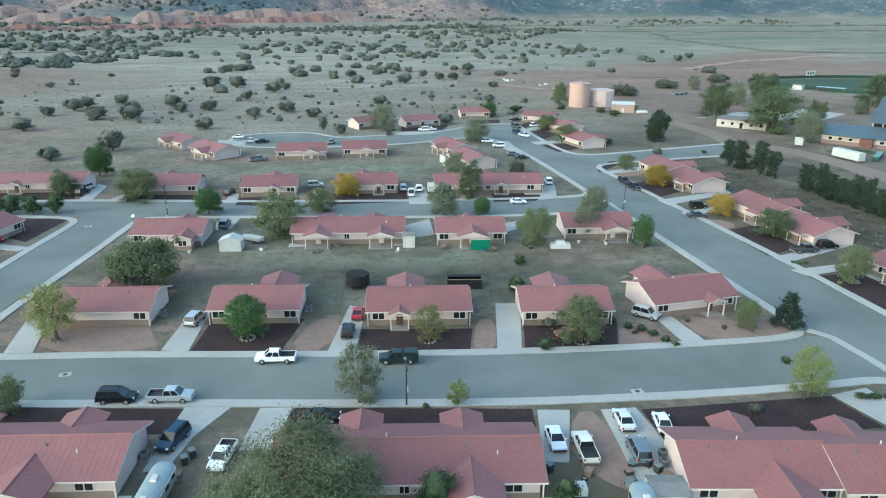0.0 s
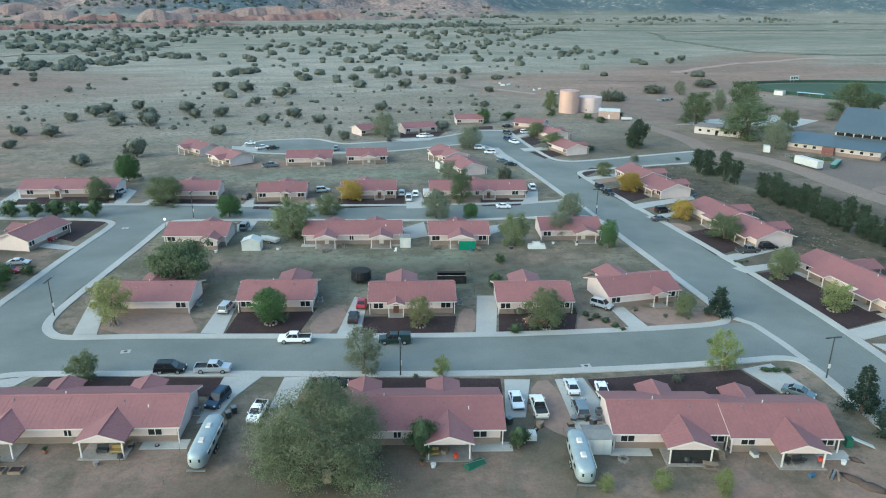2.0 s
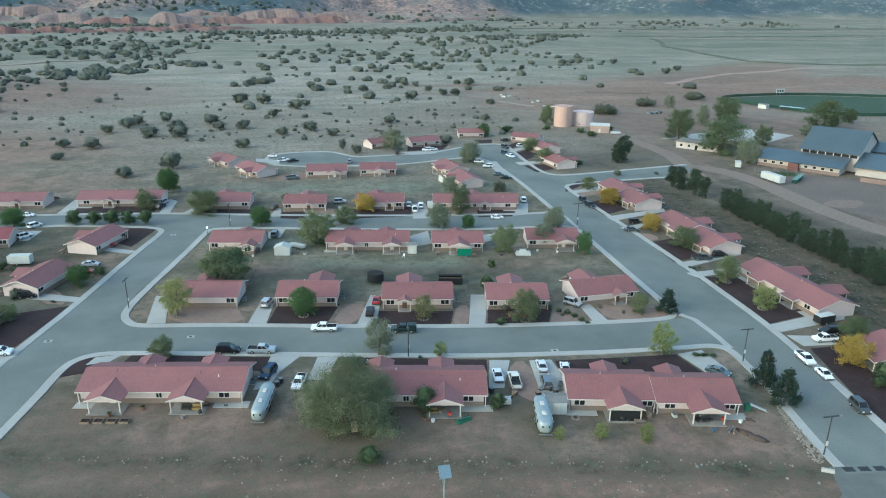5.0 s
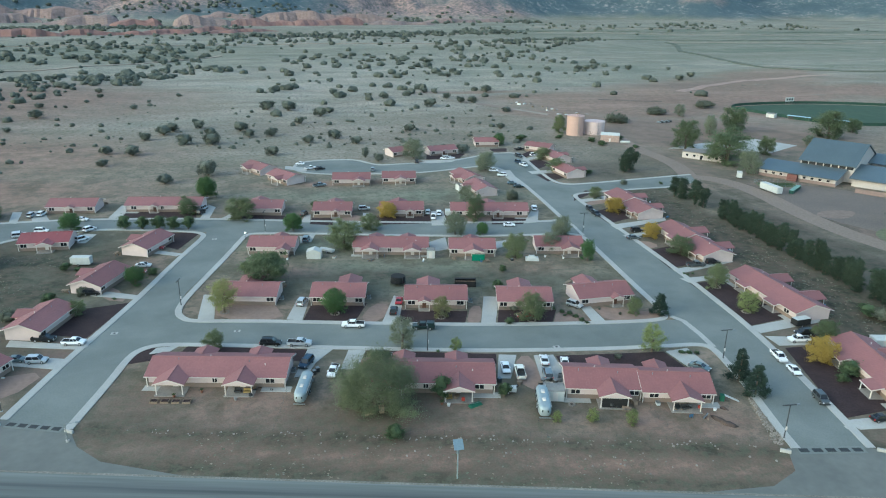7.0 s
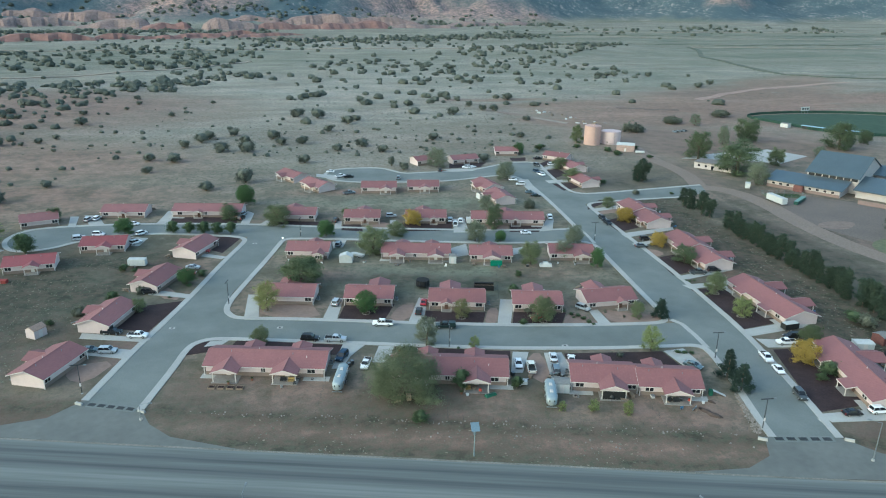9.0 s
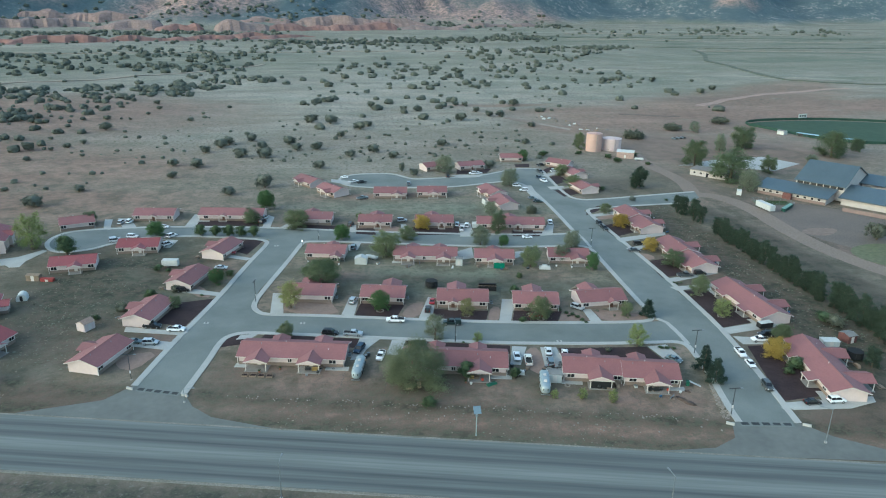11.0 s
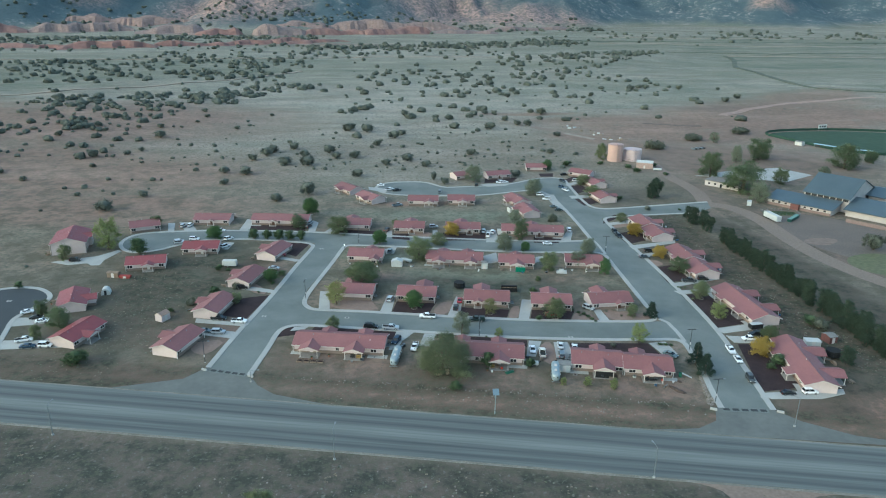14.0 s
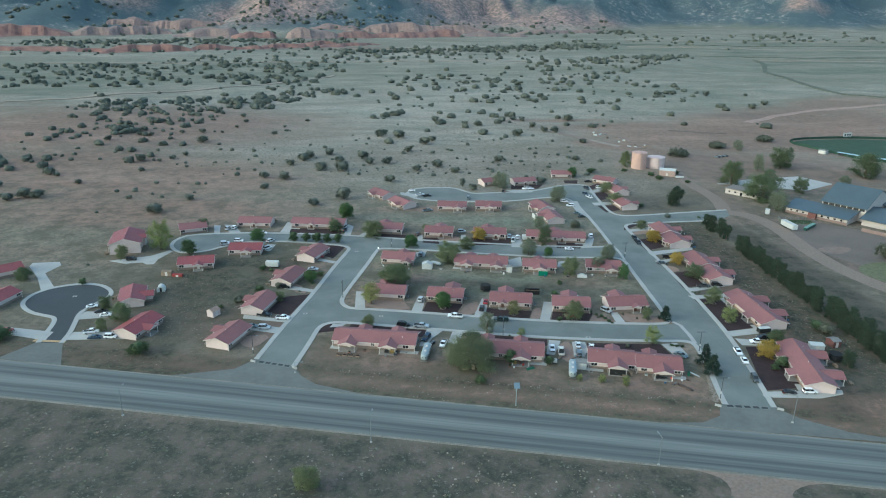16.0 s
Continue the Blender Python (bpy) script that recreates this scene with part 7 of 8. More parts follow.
def box_trailer(x, y, yaw, length, wide, high, material, label):
    ob = thing("box_trailer", x, y, 0, yaw, label, "trailer", "box trailers")
    part("box", Shape().box(-length / 2, -wide / 2, 0.55, length / 2, wide / 2, high), material, ob, bevel=0.05)
    part("roof_panel", Shape().box(-length / 2 + 0.05, -wide / 2 + 0.05, high, length / 2 - 0.05, wide / 2 - 0.05, high + 0.05), WHITE_METAL, ob)
    part("door", Shape().box(-length / 2 - 0.03, -wide / 2 + 0.15, 0.7, -length / 2, wide / 2 - 0.15, high - 0.15), material, ob)
    for sy in (-1, 1):
        wheel_at(ob, -0.1 * length, sy * (wide / 2), 0.36)
    part("hitch", Shape().rod((length / 2, 0, 0.5), (length / 2 + 1.1, 0, 0.5), 0.07), DARK_STEEL, ob)
    return ob


box_trailer(103.0, 76.6, 8, 4.2, 2.0, 2.1, BLACK, "black enclosed cargo trailer with a white roof")
box_trailer(-77.3, 144.5, -5, 5.4, 2.3, 2.6, WHITE_METAL, "white camper trailer parked behind a house")
box_trailer(173.3, 193.8, -85, 10.5, 2.6, 3.0, WHITE_METAL, "long white box trailer on the gravel lot")
box_trailer(173.7, 217.5, 60, 3.6, 2.2, 2.8, WHITE_METAL, "small white camper beside the dirt road")
box_trailer(35.5, 178.0, 84, 3.4, 1.9, 2.2, WHITE_METAL, "small white cargo trailer beside a drive")

trunk_stump = thing("scrap_boxes", -1.5, 54.6, 0, 5, "two pale wooden crates under the cottonwood", "crates")
for bx0, bw, bh in ((-1.2, 1.6, 1.2), (1.2, 0.9, 1.3)):
    part("crate", Shape().box(bx0 - bw / 2, -0.5, 0, bx0 + bw / 2, 0.5, bh), mat("pale_boards", (0.42, 0.32, 0.22), (0.34, 0.26, 0.19), 2.0), trunk_stump)

utility = thing("utility_trailer", 25.6, 57.8, 0, -10, "small white utility trailer box beside the drive", "trailer")
part("box", Shape().box(-1.1, -0.7, 0.4, 1.1, 0.7, 1.2), WHITE_METAL, utility)
for sy in (-1, 1):
    wheel_at(utility, -0.5, sy * 0.78, 0.3)

# bins by the houses
for bx, by in ((-11.9, 72.0), (-12.6, 70.9), (24.4, 61.9), (34.9, 60.6), (35.4, 59.4), (34.4, 61.6)):
    bin_ob = thing("wheelie_bin", bx, by, 0, 20, "dark plastic wheeled rubbish bin", "bin", "rubbish bins")
    part("body", Shape().box(-0.3, -0.35, 0.05, 0.3, 0.35, 1.0, -0.06), DARK_STEEL, bin_ob)
    part("lid", Shape().box(-0.36, -0.42, 1.0, 0.36, 0.42, 1.08, 0.03), STEEL, bin_ob)

# porch clutter: grills, chairs, boxes
CLUTTER = {"red": mat("red_enamel", (0.35, 0.05, 0.03), (0.3, 0.04, 0.03), 2, rough=0.4), "yellow": mat("yellow_plastic", (0.28, 0.20, 0.07), (0.24, 0.17, 0.07), 2, rough=0.5), "green": mat("green_canvas", (0.02, 0.10, 0.06), (0.02, 0.08, 0.05), 2, rough=0.9), "dark": DARK_STEEL}
for gx, gy, c in ((-24.8, 63.4, "dark"), (15.5, 55.3, "red"), (59.4, 45.6, "red"), (43.2, 49.0, "dark")):
    grill = thing("barbecue_grill", gx, gy, 0.12, 15, "kettle barbecue grill on a porch", "grill", "porch grills")
    part("bowl", Shape().rod((0, 0, 0.6), (0, 0, 1.05), 0.4, 0.3, 12), CLUTTER[c], grill)
    for k in range(3):
        part("leg", Shape().rod((0.3 * math.cos(2.1 * k), 0.3 * math.sin(2.1 * k), 0), (0.2 * math.cos(2.1 * k), 0.2 * math.sin(2.1 * k), 0.65), 0.03, n=6), DARK_STEEL, grill)
for gx, gy, c, a in ((-25.6, 65.4, "yellow", -10), (-27.4, 65.9, "dark", -10), (13.0, 57.0, "yellow", 0), (56.8, 46.4, "dark", 0), (55.6, 46.8, "dark", 30), (44.6, 49.2, "dark", 10)):
    sofa = thing("porch_bench", gx, gy, 0.12, a, "worn cushioned bench on a porch", "bench", "porch benches")
    part("seat", Shape().box(-0.7, -0.35, 0.2, 0.7, 0.35, 0.48), CLUTTER[c], sofa, bevel=0.04)
    part("backrest", Shape().box(-0.7, 0.25, 0.48, 0.7, 0.4, 0.95), CLUTTER[c], sofa, bevel=0.04)
    for sx in (-0.6, 0.6):
        part("leg", Shape().box(sx - 0.05, -0.3, 0, sx + 0.05, 0.3, 0.2), WOOD, sofa)
shade_cloth = thing("folded_canopy", 17.6, 54.2, 0, 25, "collapsed dark green canopy on the ground", "canopy")
part("cloth", Shape().box(-1.4, -0.6, 0.0, 1.4, 0.6, 0.45, 0.25), CLUTTER["green"], shade_cloth)
part("pole", Shape().rod((-1.3, 0.3, 0.5), (1.3, -0.3, 0.55), 0.03), STEEL, shade_cloth)
awning = thing("porch_screen", 35.9, 131.4, 0, -10, "bright green canvas screen hung on a porch", "screen")
part("canvas", Shape().box(-1.9, -0.04, 0.1, 1.9, 0.04, 2.2), mat("bright_green_canvas", (0.01, 0.16, 0.09), (0.01, 0.13, 0.08), 1.5, rough=0.85), awning)
part("rail", Shape().box(-1.95, -0.05, 2.2, 1.95, 0.05, 2.28), TRIM, awning)
slide = thing("play_slide", 66.3, 48.2, 0, -20, "small green and white play slide", "slide")
part("ramp", Shape().hull([(-0.2, -0.35, 1.2), (2.6, -0.35, 0.12), (2.6, 0.35, 0.12), (-0.2, 0.35, 1.2)], [(-0.2, -0.35, 1.3), (2.6, -0.35, 0.22), (2.6, 0.35, 0.22), (-0.2, 0.35, 1.3)]), WHITE_METAL, slide)
part("tower", Shape().box(-1.0, -0.5, 0, -0.2, 0.5, 1.25), CLUTTER["green"], slide)

# dug earth in the eastern back yard
for k, (mx, my, mr) in enumerate(((61.6, 42.4, 1.6), (62.6, 40.6, 1.9), (64.5, 45.6, 1.0))):
    r_ = random.Random(k)
    ang = [math.tau * i / 11 for i in range(11)]
    low = [(mr * math.cos(a) * r_.uniform(0.8, 1.2), 0.5 * mr * math.sin(a) * r_.uniform(0.8, 1.2), 0.0) for a in ang]
    single("earth_mound", Shape().hull(low, [(p[0] * 0.35, p[1] * 0.35, 0.3) for p in low]), mat("dug_earth", (0.080, 0.057, 0.047), (0.062, 0.045, 0.038), 1.0, grain=0.3, bump=0.5), mx, my, 0, -55, "low mound of freshly dug dark earth", "earth mound", "earth mounds", smooth=True)

# ---- wire fences ----


def wire_fence(pts, height=1.25, gap=3.0, material=DARK_STEEL):
    ob = thing("wire_fence", pts[0][0], pts[0][1], 0, 0, "thin wire fence on slim steel posts", "fence", "wire fences")
    ox, oy = pts[0]
    for (ax, ay), (bx, by) in zip(pts, pts[1:]):
        n = max(1, round(math.hypot(bx - ax, by - ay) / gap))
        for k in range(n + 1):
            x, y = ax + (bx - ax) * k / n - ox, ay + (by - ay) * k / n - oy
            part("post", Shape().rod((x, y, 0), (x, y, height), 0.02, n=5), material, ob)
        for z in (0.3, 0.7, height - 0.05):
            part("wire", Shape().rod((ax - ox, ay - oy, z), (bx - ox, by - oy, z), 0.005, n=4), material, ob)
    return ob


wire_fence([(-50.0, 57.2), (-20.0, 51.4), (10.0, 45.3), (40.0, 39.5), (66.0, 34.0)])
wire_fence([(8.9, 60.0), (6.8, 46.0)])
wire_fence([(30.6, 58.0), (27.6, 46.0), (27.0, 42.0)])
wire_fence([(50.4, 47.6), (50.4, 37.5)])
wire_fence([(-18.0, 64.0), (-20.0, 51.4)])
wire_fence([(-6.8, 64.0), (-9.4, 49.2)], material=DARK_STEEL)
wire_fence([(-20.5, 116.0), (-18.0, 131.0)])
wire_fence([(7.0, 110.0), (9.0, 127.0)])
wire_fence([(31.0, 106.0), (34.0, 122.5)])
wire_fence([(120.0, 40.0), (122.0, 110.0), (119.5, 200.0)], gap=5.0)
wire_fence([(-72.0, 58.5), (-132.0, 70.5)], gap=5.0)


def cattle_guard(x, y, yaw, length):
    ob = thing("cattle_guard", x, y, 0, yaw, "dark steel cattle guard across the road", "cattle guard", "cattle guards")
    part("pit_frame", Shape().box(-length / 2, -1.0, 0.0, length / 2, 1.0, 0.07), ASPHALT, ob)
    for k in range(5):
        # solid dark sheet under the bars stands in for the pit's shade
        part("slot", Shape().box(-length / 2 + length * (k + 0.08) / 5, -0.55, 0.05, -length / 2 + length * (k + 0.78) / 5, 0.55, 0.082), DARK_STEEL, ob)
        for b in range(4):
            part("bar", Shape().box(-length / 2 + length * (k + 0.08) / 5, -0.5 + 0.3 * b, 0.08, -length / 2 + length * (k + 0.78) / 5, -0.46 + 0.3 * b, 0.11), DARK_STEEL, ob)


cattle_guard(-62.2, 59.6, -18, 11.0)
cattle_guard(76.0, 30.2, -8, 12.0)
for wx, wy in ((67.6, 31.0), (84.6, 28.4), (-55.6, 56.8), (-69.2, 61.4)):
    single("wing_wall", Shape().box(-0.9, -0.25, 0, 0.9, 0.25, 0.55, 0.05), CONCRETE, wx, wy, 0, -30, "short concrete wing wall beside the cattle guard", "wall", "wing walls")

# ---- water tanks ----


def water_tank(x, y, radius, height, material, label):
    ob = thing("water_tank", x, y, 0, 0, label, "water tank", "water tanks")
    n = 36
    ang = [math.tau * i / n for i in range(n)]
    part("shell", Shape().hull([(radius * math.cos(a), radius * math.sin(a), 0) for a in ang], [(radius * math.cos(a), radius * math.sin(a), height) for a in ang]), material, ob, smooth=False)
    part("roof", Shape().hull([(radius * 1.02 * math.cos(a), radius * 1.02 * math.sin(a), height) for a in ang], [(0.06 * radius * math.cos(a), 0.06 * radius * math.sin(a), height + 0.16 * radius) for a in ang]), material, ob)
    for z in (0.33, 0.66):
        part("weld_ring", Shape().hull([(radius * 1.006 * math.cos(a), radius * 1.006 * math.sin(a), height * z) for a in ang], [(radius * 1.006 * math.cos(a), radius * 1.006 * math.sin(a), height * z + 0.12) for a in ang]), material, ob)
    for sx in (-0.22, 0.22):
        part("ladder_rail", Shape().rod((sx, -radius - 0.2, 0), (sx, -radius - 0.2, height + 0.6), 0.05, n=5), STEEL, ob)
    part("hatch", Shape().box(-0.6, -0.6 * radius, height + 0.04 * radius, 0.6, -0.6 * radius + 1.2, height + 0.04 * radius + 0.5), material, ob)
    return ob


water_tank(137.5, 326.5, 4.9, 11.0, mat("tan_tank_paint", (0.44, 0.292, 0.250), (0.385, 0.262, 0.226), 0.3, rough=0.6, grain=0.06), "tall tan painted steel water tank")
water_tank(149.8, 328.5, 5.8, 7.4, mat("cream_tank_paint", (0.54, 0.42, 0.405), (0.47, 0.375, 0.36), 0.3, rough=0.6, grain=0.06), "squat cream painted steel water tank")
for k in range(24):
    r_ = random.Random(100 + k)
    s = r_.uniform(0.5, 1.7)
    single("scrap_block", Shape().box(-s, -0.6, 0, s, 0.6, r_.uniform(0.4, 1.3), 0.1), (WHITE_METAL, WOOD, STONE)[k % 3], 136 + 1.5 * k + r_.uniform(-7, 7), 452 - 2.9 * k + r_.uniform(-12, 12), 0, r_.uniform(0, 180), "discarded pale block of scrap on bare ground", "scrap", "scrap heap")

# ---- school with its gym, and the small office ----
BLUE_ROOF = mat("blue_grey_metal_roof", (0.075, 0.100, 0.116), (0.060, 0.082, 0.096), 0.1, rough=0.45, grain=0.06, spec=0.35)
PINK_BRICK = mat("pink_brick", (0.22, 0.155, 0.138), (0.19, 0.138, 0.124), 0.5, rough=0.9, grain=0.15)
WHITE_WALL = mat("white_stucco", (0.44, 0.395, 0.37), (0.375, 0.34, 0.32), 0.3, rough=0.9, grain=0.06)
school = thing("school", 185.5, 221.5, 0, -51.9, "low school with blue-grey metal roofs and a tall gym", "school")


def roof_slab(parent, x0, x1, y0, z0, y1, z1, material=BLUE_ROOF, seam=1.2):
    lo = [(x0, y0, z0), (x1, y0, z0), (x1, y1, z1), (x0, y1, z1)]
    rf = part("roof", Shape().hull(lo, [(p[0], p[1], p[2] + 0.25) for p in lo]), material, parent)
    ribs = Shape()
    n = int((x1 - x0) / seam)
    for k in range(n + 1):
        u = x0 + (x1 - x0) * k / n
        q = [(u - 0.04, y0, z0 + 0.25), (u + 0.04, y0, z0 + 0.25), (u + 0.04, y1, z1 + 0.25), (u - 0.04, y1, z1 + 0.25)]
        ribs.hull(q, [(p[0], p[1], p[2] + 0.04) for p in q])
    part("roof_seam", ribs, material, rf)


part("wall", Shape().box(0, 0.8, 0, 31.5, 14, 3.3), WHITE_WALL, school)
part("wainscot", Shape().box(-0.05, 0.7, 0, 31.55, 0.8, 1.3), PINK_BRICK, school)
roof_slab(school, -1.0, 32.5, -0.6, 3.1, 14.0, 5.3)
part("wall", Shape().hull([(13, y, z) for y, z in ((14, 0), (50, 0), (50, 7.2), (32, 14.2), (14, 7.2))], [(35, y, z) for y, z in ((14, 0), (50, 0), (50, 7.2), (32, 14.2), (14, 7.2))]), WHITE_WALL, school)
roof_slab(school, 12.2, 35.6, 13.0, 6.9, 32.0, 14.2)
roof_slab(school, 12.2, 35.6, 51.0, 6.9, 32.0, 14.2)
for k in range(7):
    part("clerestory_window", Shape().box(13.6 + 3.05 * k, 13.93, 5.5, 16.2 + 3.05 * k, 14.0, 6.7), GLASS, school)
for k in range(9):
    u = 3.0 + 3.2 * k
    if not 12 < u < 16:
        wf = part("window", Shape().box(u - 0.7, 0.66, 1.5, u + 0.7, 0.8, 2.6), TRIM, school)
        part("pane", Shape().box(u - 0.6, 0.62, 1.6, u + 0.6, 0.66, 2.5), GLASS, wf)
part("entrance", Shape().box(12.5, -1.2, 0, 16.5, 0.7, 2.9), mat("red_brick_entrance", (0.15, 0.065, 0.055), (0.12, 0.055, 0.05), 0.5), school)
part("wall", Shape().box(36, 8, 0, 62, 36, 3.5), WHITE_WALL, school)
roof_slab(school, 35, 64, 6.5, 3.3, 24, 6.6)
roof_slab(school, 35, 64, 38, 3.3, 24, 6.6)
part("wall", Shape().box(40, -3.2, 0, 66, -2.8, 1.7), PINK_BRICK, school)
part("wall", Shape().box(62, 8, 0, 90, 36, 3.5), WHITE_WALL, school)
roof_slab(school, 64, 92, 6.5, 3.3, 24, 6.6)
part("wall", Shape().box(36, 40, 0, 80, 62, 5.0), WHITE_WALL, school)
roof_slab(school, 35, 82, 38, 5.0, 51, 7.6)
roof_slab(school, 35, 82, 64, 5.0, 51, 7.6)

office = thing("office_building", 179.8, 257.9, 0, -48.0, "small white office building with a flat roof", "office")
part("wall", Shape().box(-9.5, -5, 0, 9.5, 5, 3.0), WHITE_WALL, office)
part("roof", Shape().box(-10, -5.5, 3.0, 10, 5.5, 3.3), mat("grey_brown_roofing", (0.20, 0.18, 0.165), (0.16, 0.145, 0.135), 0.4), office)
for k in range(5):
    wf = part("window", Shape().box(-7.7 + 3.6 * k, -5.06, 1.0, -6.3 + 3.6 * k, -5.0, 2.2), TRIM, office)
    part("pane", Shape().box(-7.6 + 3.6 * k, -5.1, 1.1, -6.4 + 3.6 * k, -5.06, 2.1), GLASS, office)
part("door", Shape().box(-0.6, -5.1, 0, 0.5, -5.0, 2.1), GLASS, office)
single("plaza", slab([(173, 283), (198, 294), (236, 302), (248, 282), (222, 266), (200, 276)], 0, 0.08), CONCRETE, label="pale concrete plaza beside the school", category="pavement", kind="structure")

# gravel lots and dirt roads on the school side
LOT = mat("grey_gravel_lot", (0.160, 0.128, 0.108), (0.120, 0.100, 0.087), 0.05, rough=0.95, grain=0.2, fine=30)
DIRT = mat("pink_dirt_road", (0.215, 0.165, 0.132), (0.18, 0.14, 0.116), 0.06, rough=0.95, grain=0.2, fine=20)
single("gravel_lot", slab(rounded([(172, 200), (190, 205), (206, 193), (226, 170), (240, 140), (215, 120), (185, 128), (172, 150), (166, 175)], True, 2), 0, 0.02), LOT, label="grey gravel lot in front of the school", category="gravel lot", kind="structure")
single("grass_island", slab(rounded([(168, 159), (178, 154), (190, 164), (175, 166)], True, 2), 0, 0.05), mat("dry_dirt_island", (0.19, 0.135, 0.108), (0.165, 0.122, 0.10), 0.1), label="bare reddish island in the gravel lot", category="island", kind="structure")
single("grass_island", slab(rounded([(174, 140), (194, 146), (215, 130), (190, 112), (172, 124)], True, 2), 0, 0.06), mat("green_verge", (0.10, 0.115, 0.055), (0.13, 0.12, 0.07), 0.1), label="dark green grass island in the gravel lot", category="island", kind="structure")
single("dirt_road", strip(rounded([(150, 222), (163, 218), (168, 195), (165, 165), (166, 135), (175, 108), (195, 70), (230, 10)], turns=2), -4.5, 4.5, 0, 0.03), DIRT, label="pinkish dirt road beside the windbreak", category="road", kind="structure")
single("dirt_road", strip(rounded([(152, 220), (160, 250), (155, 290), (165, 345), (150, 395), (110, 455)], turns=2), -4.0, 4.0, 0, 0.036), DIRT, label="pinkish dirt track towards the water tanks", category="road", kind="structure")
single("dirt_road", slab(rounded([(48.0, 3.4), (54.5, 0.3), (55.9, -3.6), (54.6, -7.8), (57.6, -32.8), (71.4, -33.3), (68.4, -8.3), (71.0, -5.4), (76.5, -3.5), (85.8, -4.3)], True, 1), 0, 0.03), DIRT, label="pinkish dirt track leaving the highway", category="road", kind="structure")

# tracks and washes far out on the plain
PALE_TRACK = mat("pale_dirt_track", (0.285, 0.235, 0.19), (0.215, 0.185, 0.15), 0.03, rough=0.95, grain=0.15)
WASH = mat("dark_wash_scrub", (0.070, 0.084, 0.060), (0.110, 0.112, 0.084), 0.03, rough=0.95, grain=0.25)


def track(pts, half, material, label):
    run = rounded(pts, turns=2)
    far = pts[0][1] > 520
    s = strip(run, -half, half, -2.0 if far else -0.4, 0.8 if far else 0.12)
    rise = land_height(np.array([q[0] for q in s.v]), np.array([q[1] for q in s.v]))
    s.v = [(q[0], q[1], q[2] + float(h)) for q, h in zip(s.v, rise)]
    return single("dirt_track", s, material, label=label, category="track", kind="structure")


def finer(pts, step=14.0):
    res = [pts[0]]
    for (ax, ay), (bx, by) in zip(pts, pts[1:]):
        k = max(1, int(math.hypot(bx - ax, by - ay) / step))
        res += [(ax + (bx - ax) * i / k, ay + (by - ay) * i / k) for i in range(1, k + 1)]
    return res


for pts, half in (([(-480, 600), (-365, 660), (-259, 730), (-169, 815), (-120, 900)], 3.5), ([(-600, 1040), (-300, 1075), (-60, 1130), (200, 1150)], 4), ([(500, 1560), (800, 1500), (1100, 1490), (1500, 1560)], 5), ([(560, 1780), (900, 1760), (1500, 1830)], 7),
                  ([(146, 400), (120, 440), (108, 462), (70, 520)], 2.0), ([(-160, 1400), (100, 1420), (380, 1500)], 6), ([(640, 1200), (900, 1180), (1300, 1250)], 4)):
    track(finer(pts), half, PALE_TRACK, "pale dirt track across the plain")
track(finer([(300, 512), (345, 552), (384, 576), (437, 604), (540, 640)]), 4.2, mat("tan_dirt_track", (0.320, 0.225, 0.182), (0.260, 0.180, 0.145), 0.03, rough=0.95, grain=0.2), "tan dirt track over the bare red flat")
track(finer([(208, 468), (230, 462), (256, 457)]), 2.4, mat("dug_brown_earth", (0.105, 0.080, 0.062), (0.135, 0.102, 0.080), 0.1, rough=0.95, grain=0.25), "low brown earth berm on the bare flat")
for pts, half in (([(634, 1200), (611, 1116), (560, 1010), (544, 975), (538, 900), (523, 831), (511, 768), (516, 713), (557, 689), (680, 650), (900, 640)], 3.6), ([(560, 1300), (760, 1260), (1000, 1280), (1400, 1340)], 7), ([(420, 1640), (760, 1600), (1200, 1620), (1700, 1700)], 9)):
    track(finer(pts), half, WASH, "dark weedy wash across the plain")

# bins and planters by the white trailer
for k in range(5):
    dump = thing("dumpster", 180.2 + 1.75 * k, 190.0 + 1.5 * k, 0, 40, "dark green steel rubbish container", "dumpster", "rubbish containers")
    part("body", Shape().box(-1.0, -0.8, 0.1, 1.0, 0.8, 1.5, -0.08), mat("dark_green_steel", (0.02, 0.07, 0.055), (0.02, 0.06, 0.05), 1.0, rough=0.5), dump)
    part("lid", Shape().box(-1.08, -0.9, 1.5, 1.08, 0.9, 1.6, 0.05), mat("pale_green_lid", (0.16, 0.27, 0.24), (0.14, 0.24, 0.22), 1.0), dump)

# ball field
single("ball_field", slab(rounded([(286, 422), (300, 386), (312, 350), (345, 332), (420, 350), (440, 400), (400, 420), (350, 432)], True, 2), 0, 0.12), mat("ball_field_grass", (0.030, 0.058, 0.034), (0.040, 0.066, 0.038), 0.03, rough=0.95, grain=0.15), label="dark green grass of a ball field", category="sports field", kind="structure")
field_fence = thing("field_fence", 286, 422, 0, 0, "dark wind screen fence round the ball field", "fence")
run = rounded([(284, 424), (298, 385), (310, 348), (345, 329), (424, 347), (445, 400), (402, 424), (350, 436)], True, 2)
for (ax, ay), (bx, by) in zip(run, run[1:] + run[:1]):
    part("screen", Shape().hull([(ax - 286, ay - 422, 0.1), (bx - 286, by - 422, 0.1), (bx - 286, by - 421.94, 0.1), (ax - 286, ay - 421.94, 0.1)], [(ax - 286, ay - 422, 2.0), (bx - 286, by - 422, 2.0), (bx - 286, by - 421.94, 2.0), (ax - 286, ay - 421.94, 2.0)]), mat("dark_green_screen", (0.02, 0.05, 0.035), (0.025, 0.055, 0.04), 0.5), field_fence)
board = thing("scoreboard", 347, 431, 0, 10, "white scoreboard on posts behind the field", "scoreboard")
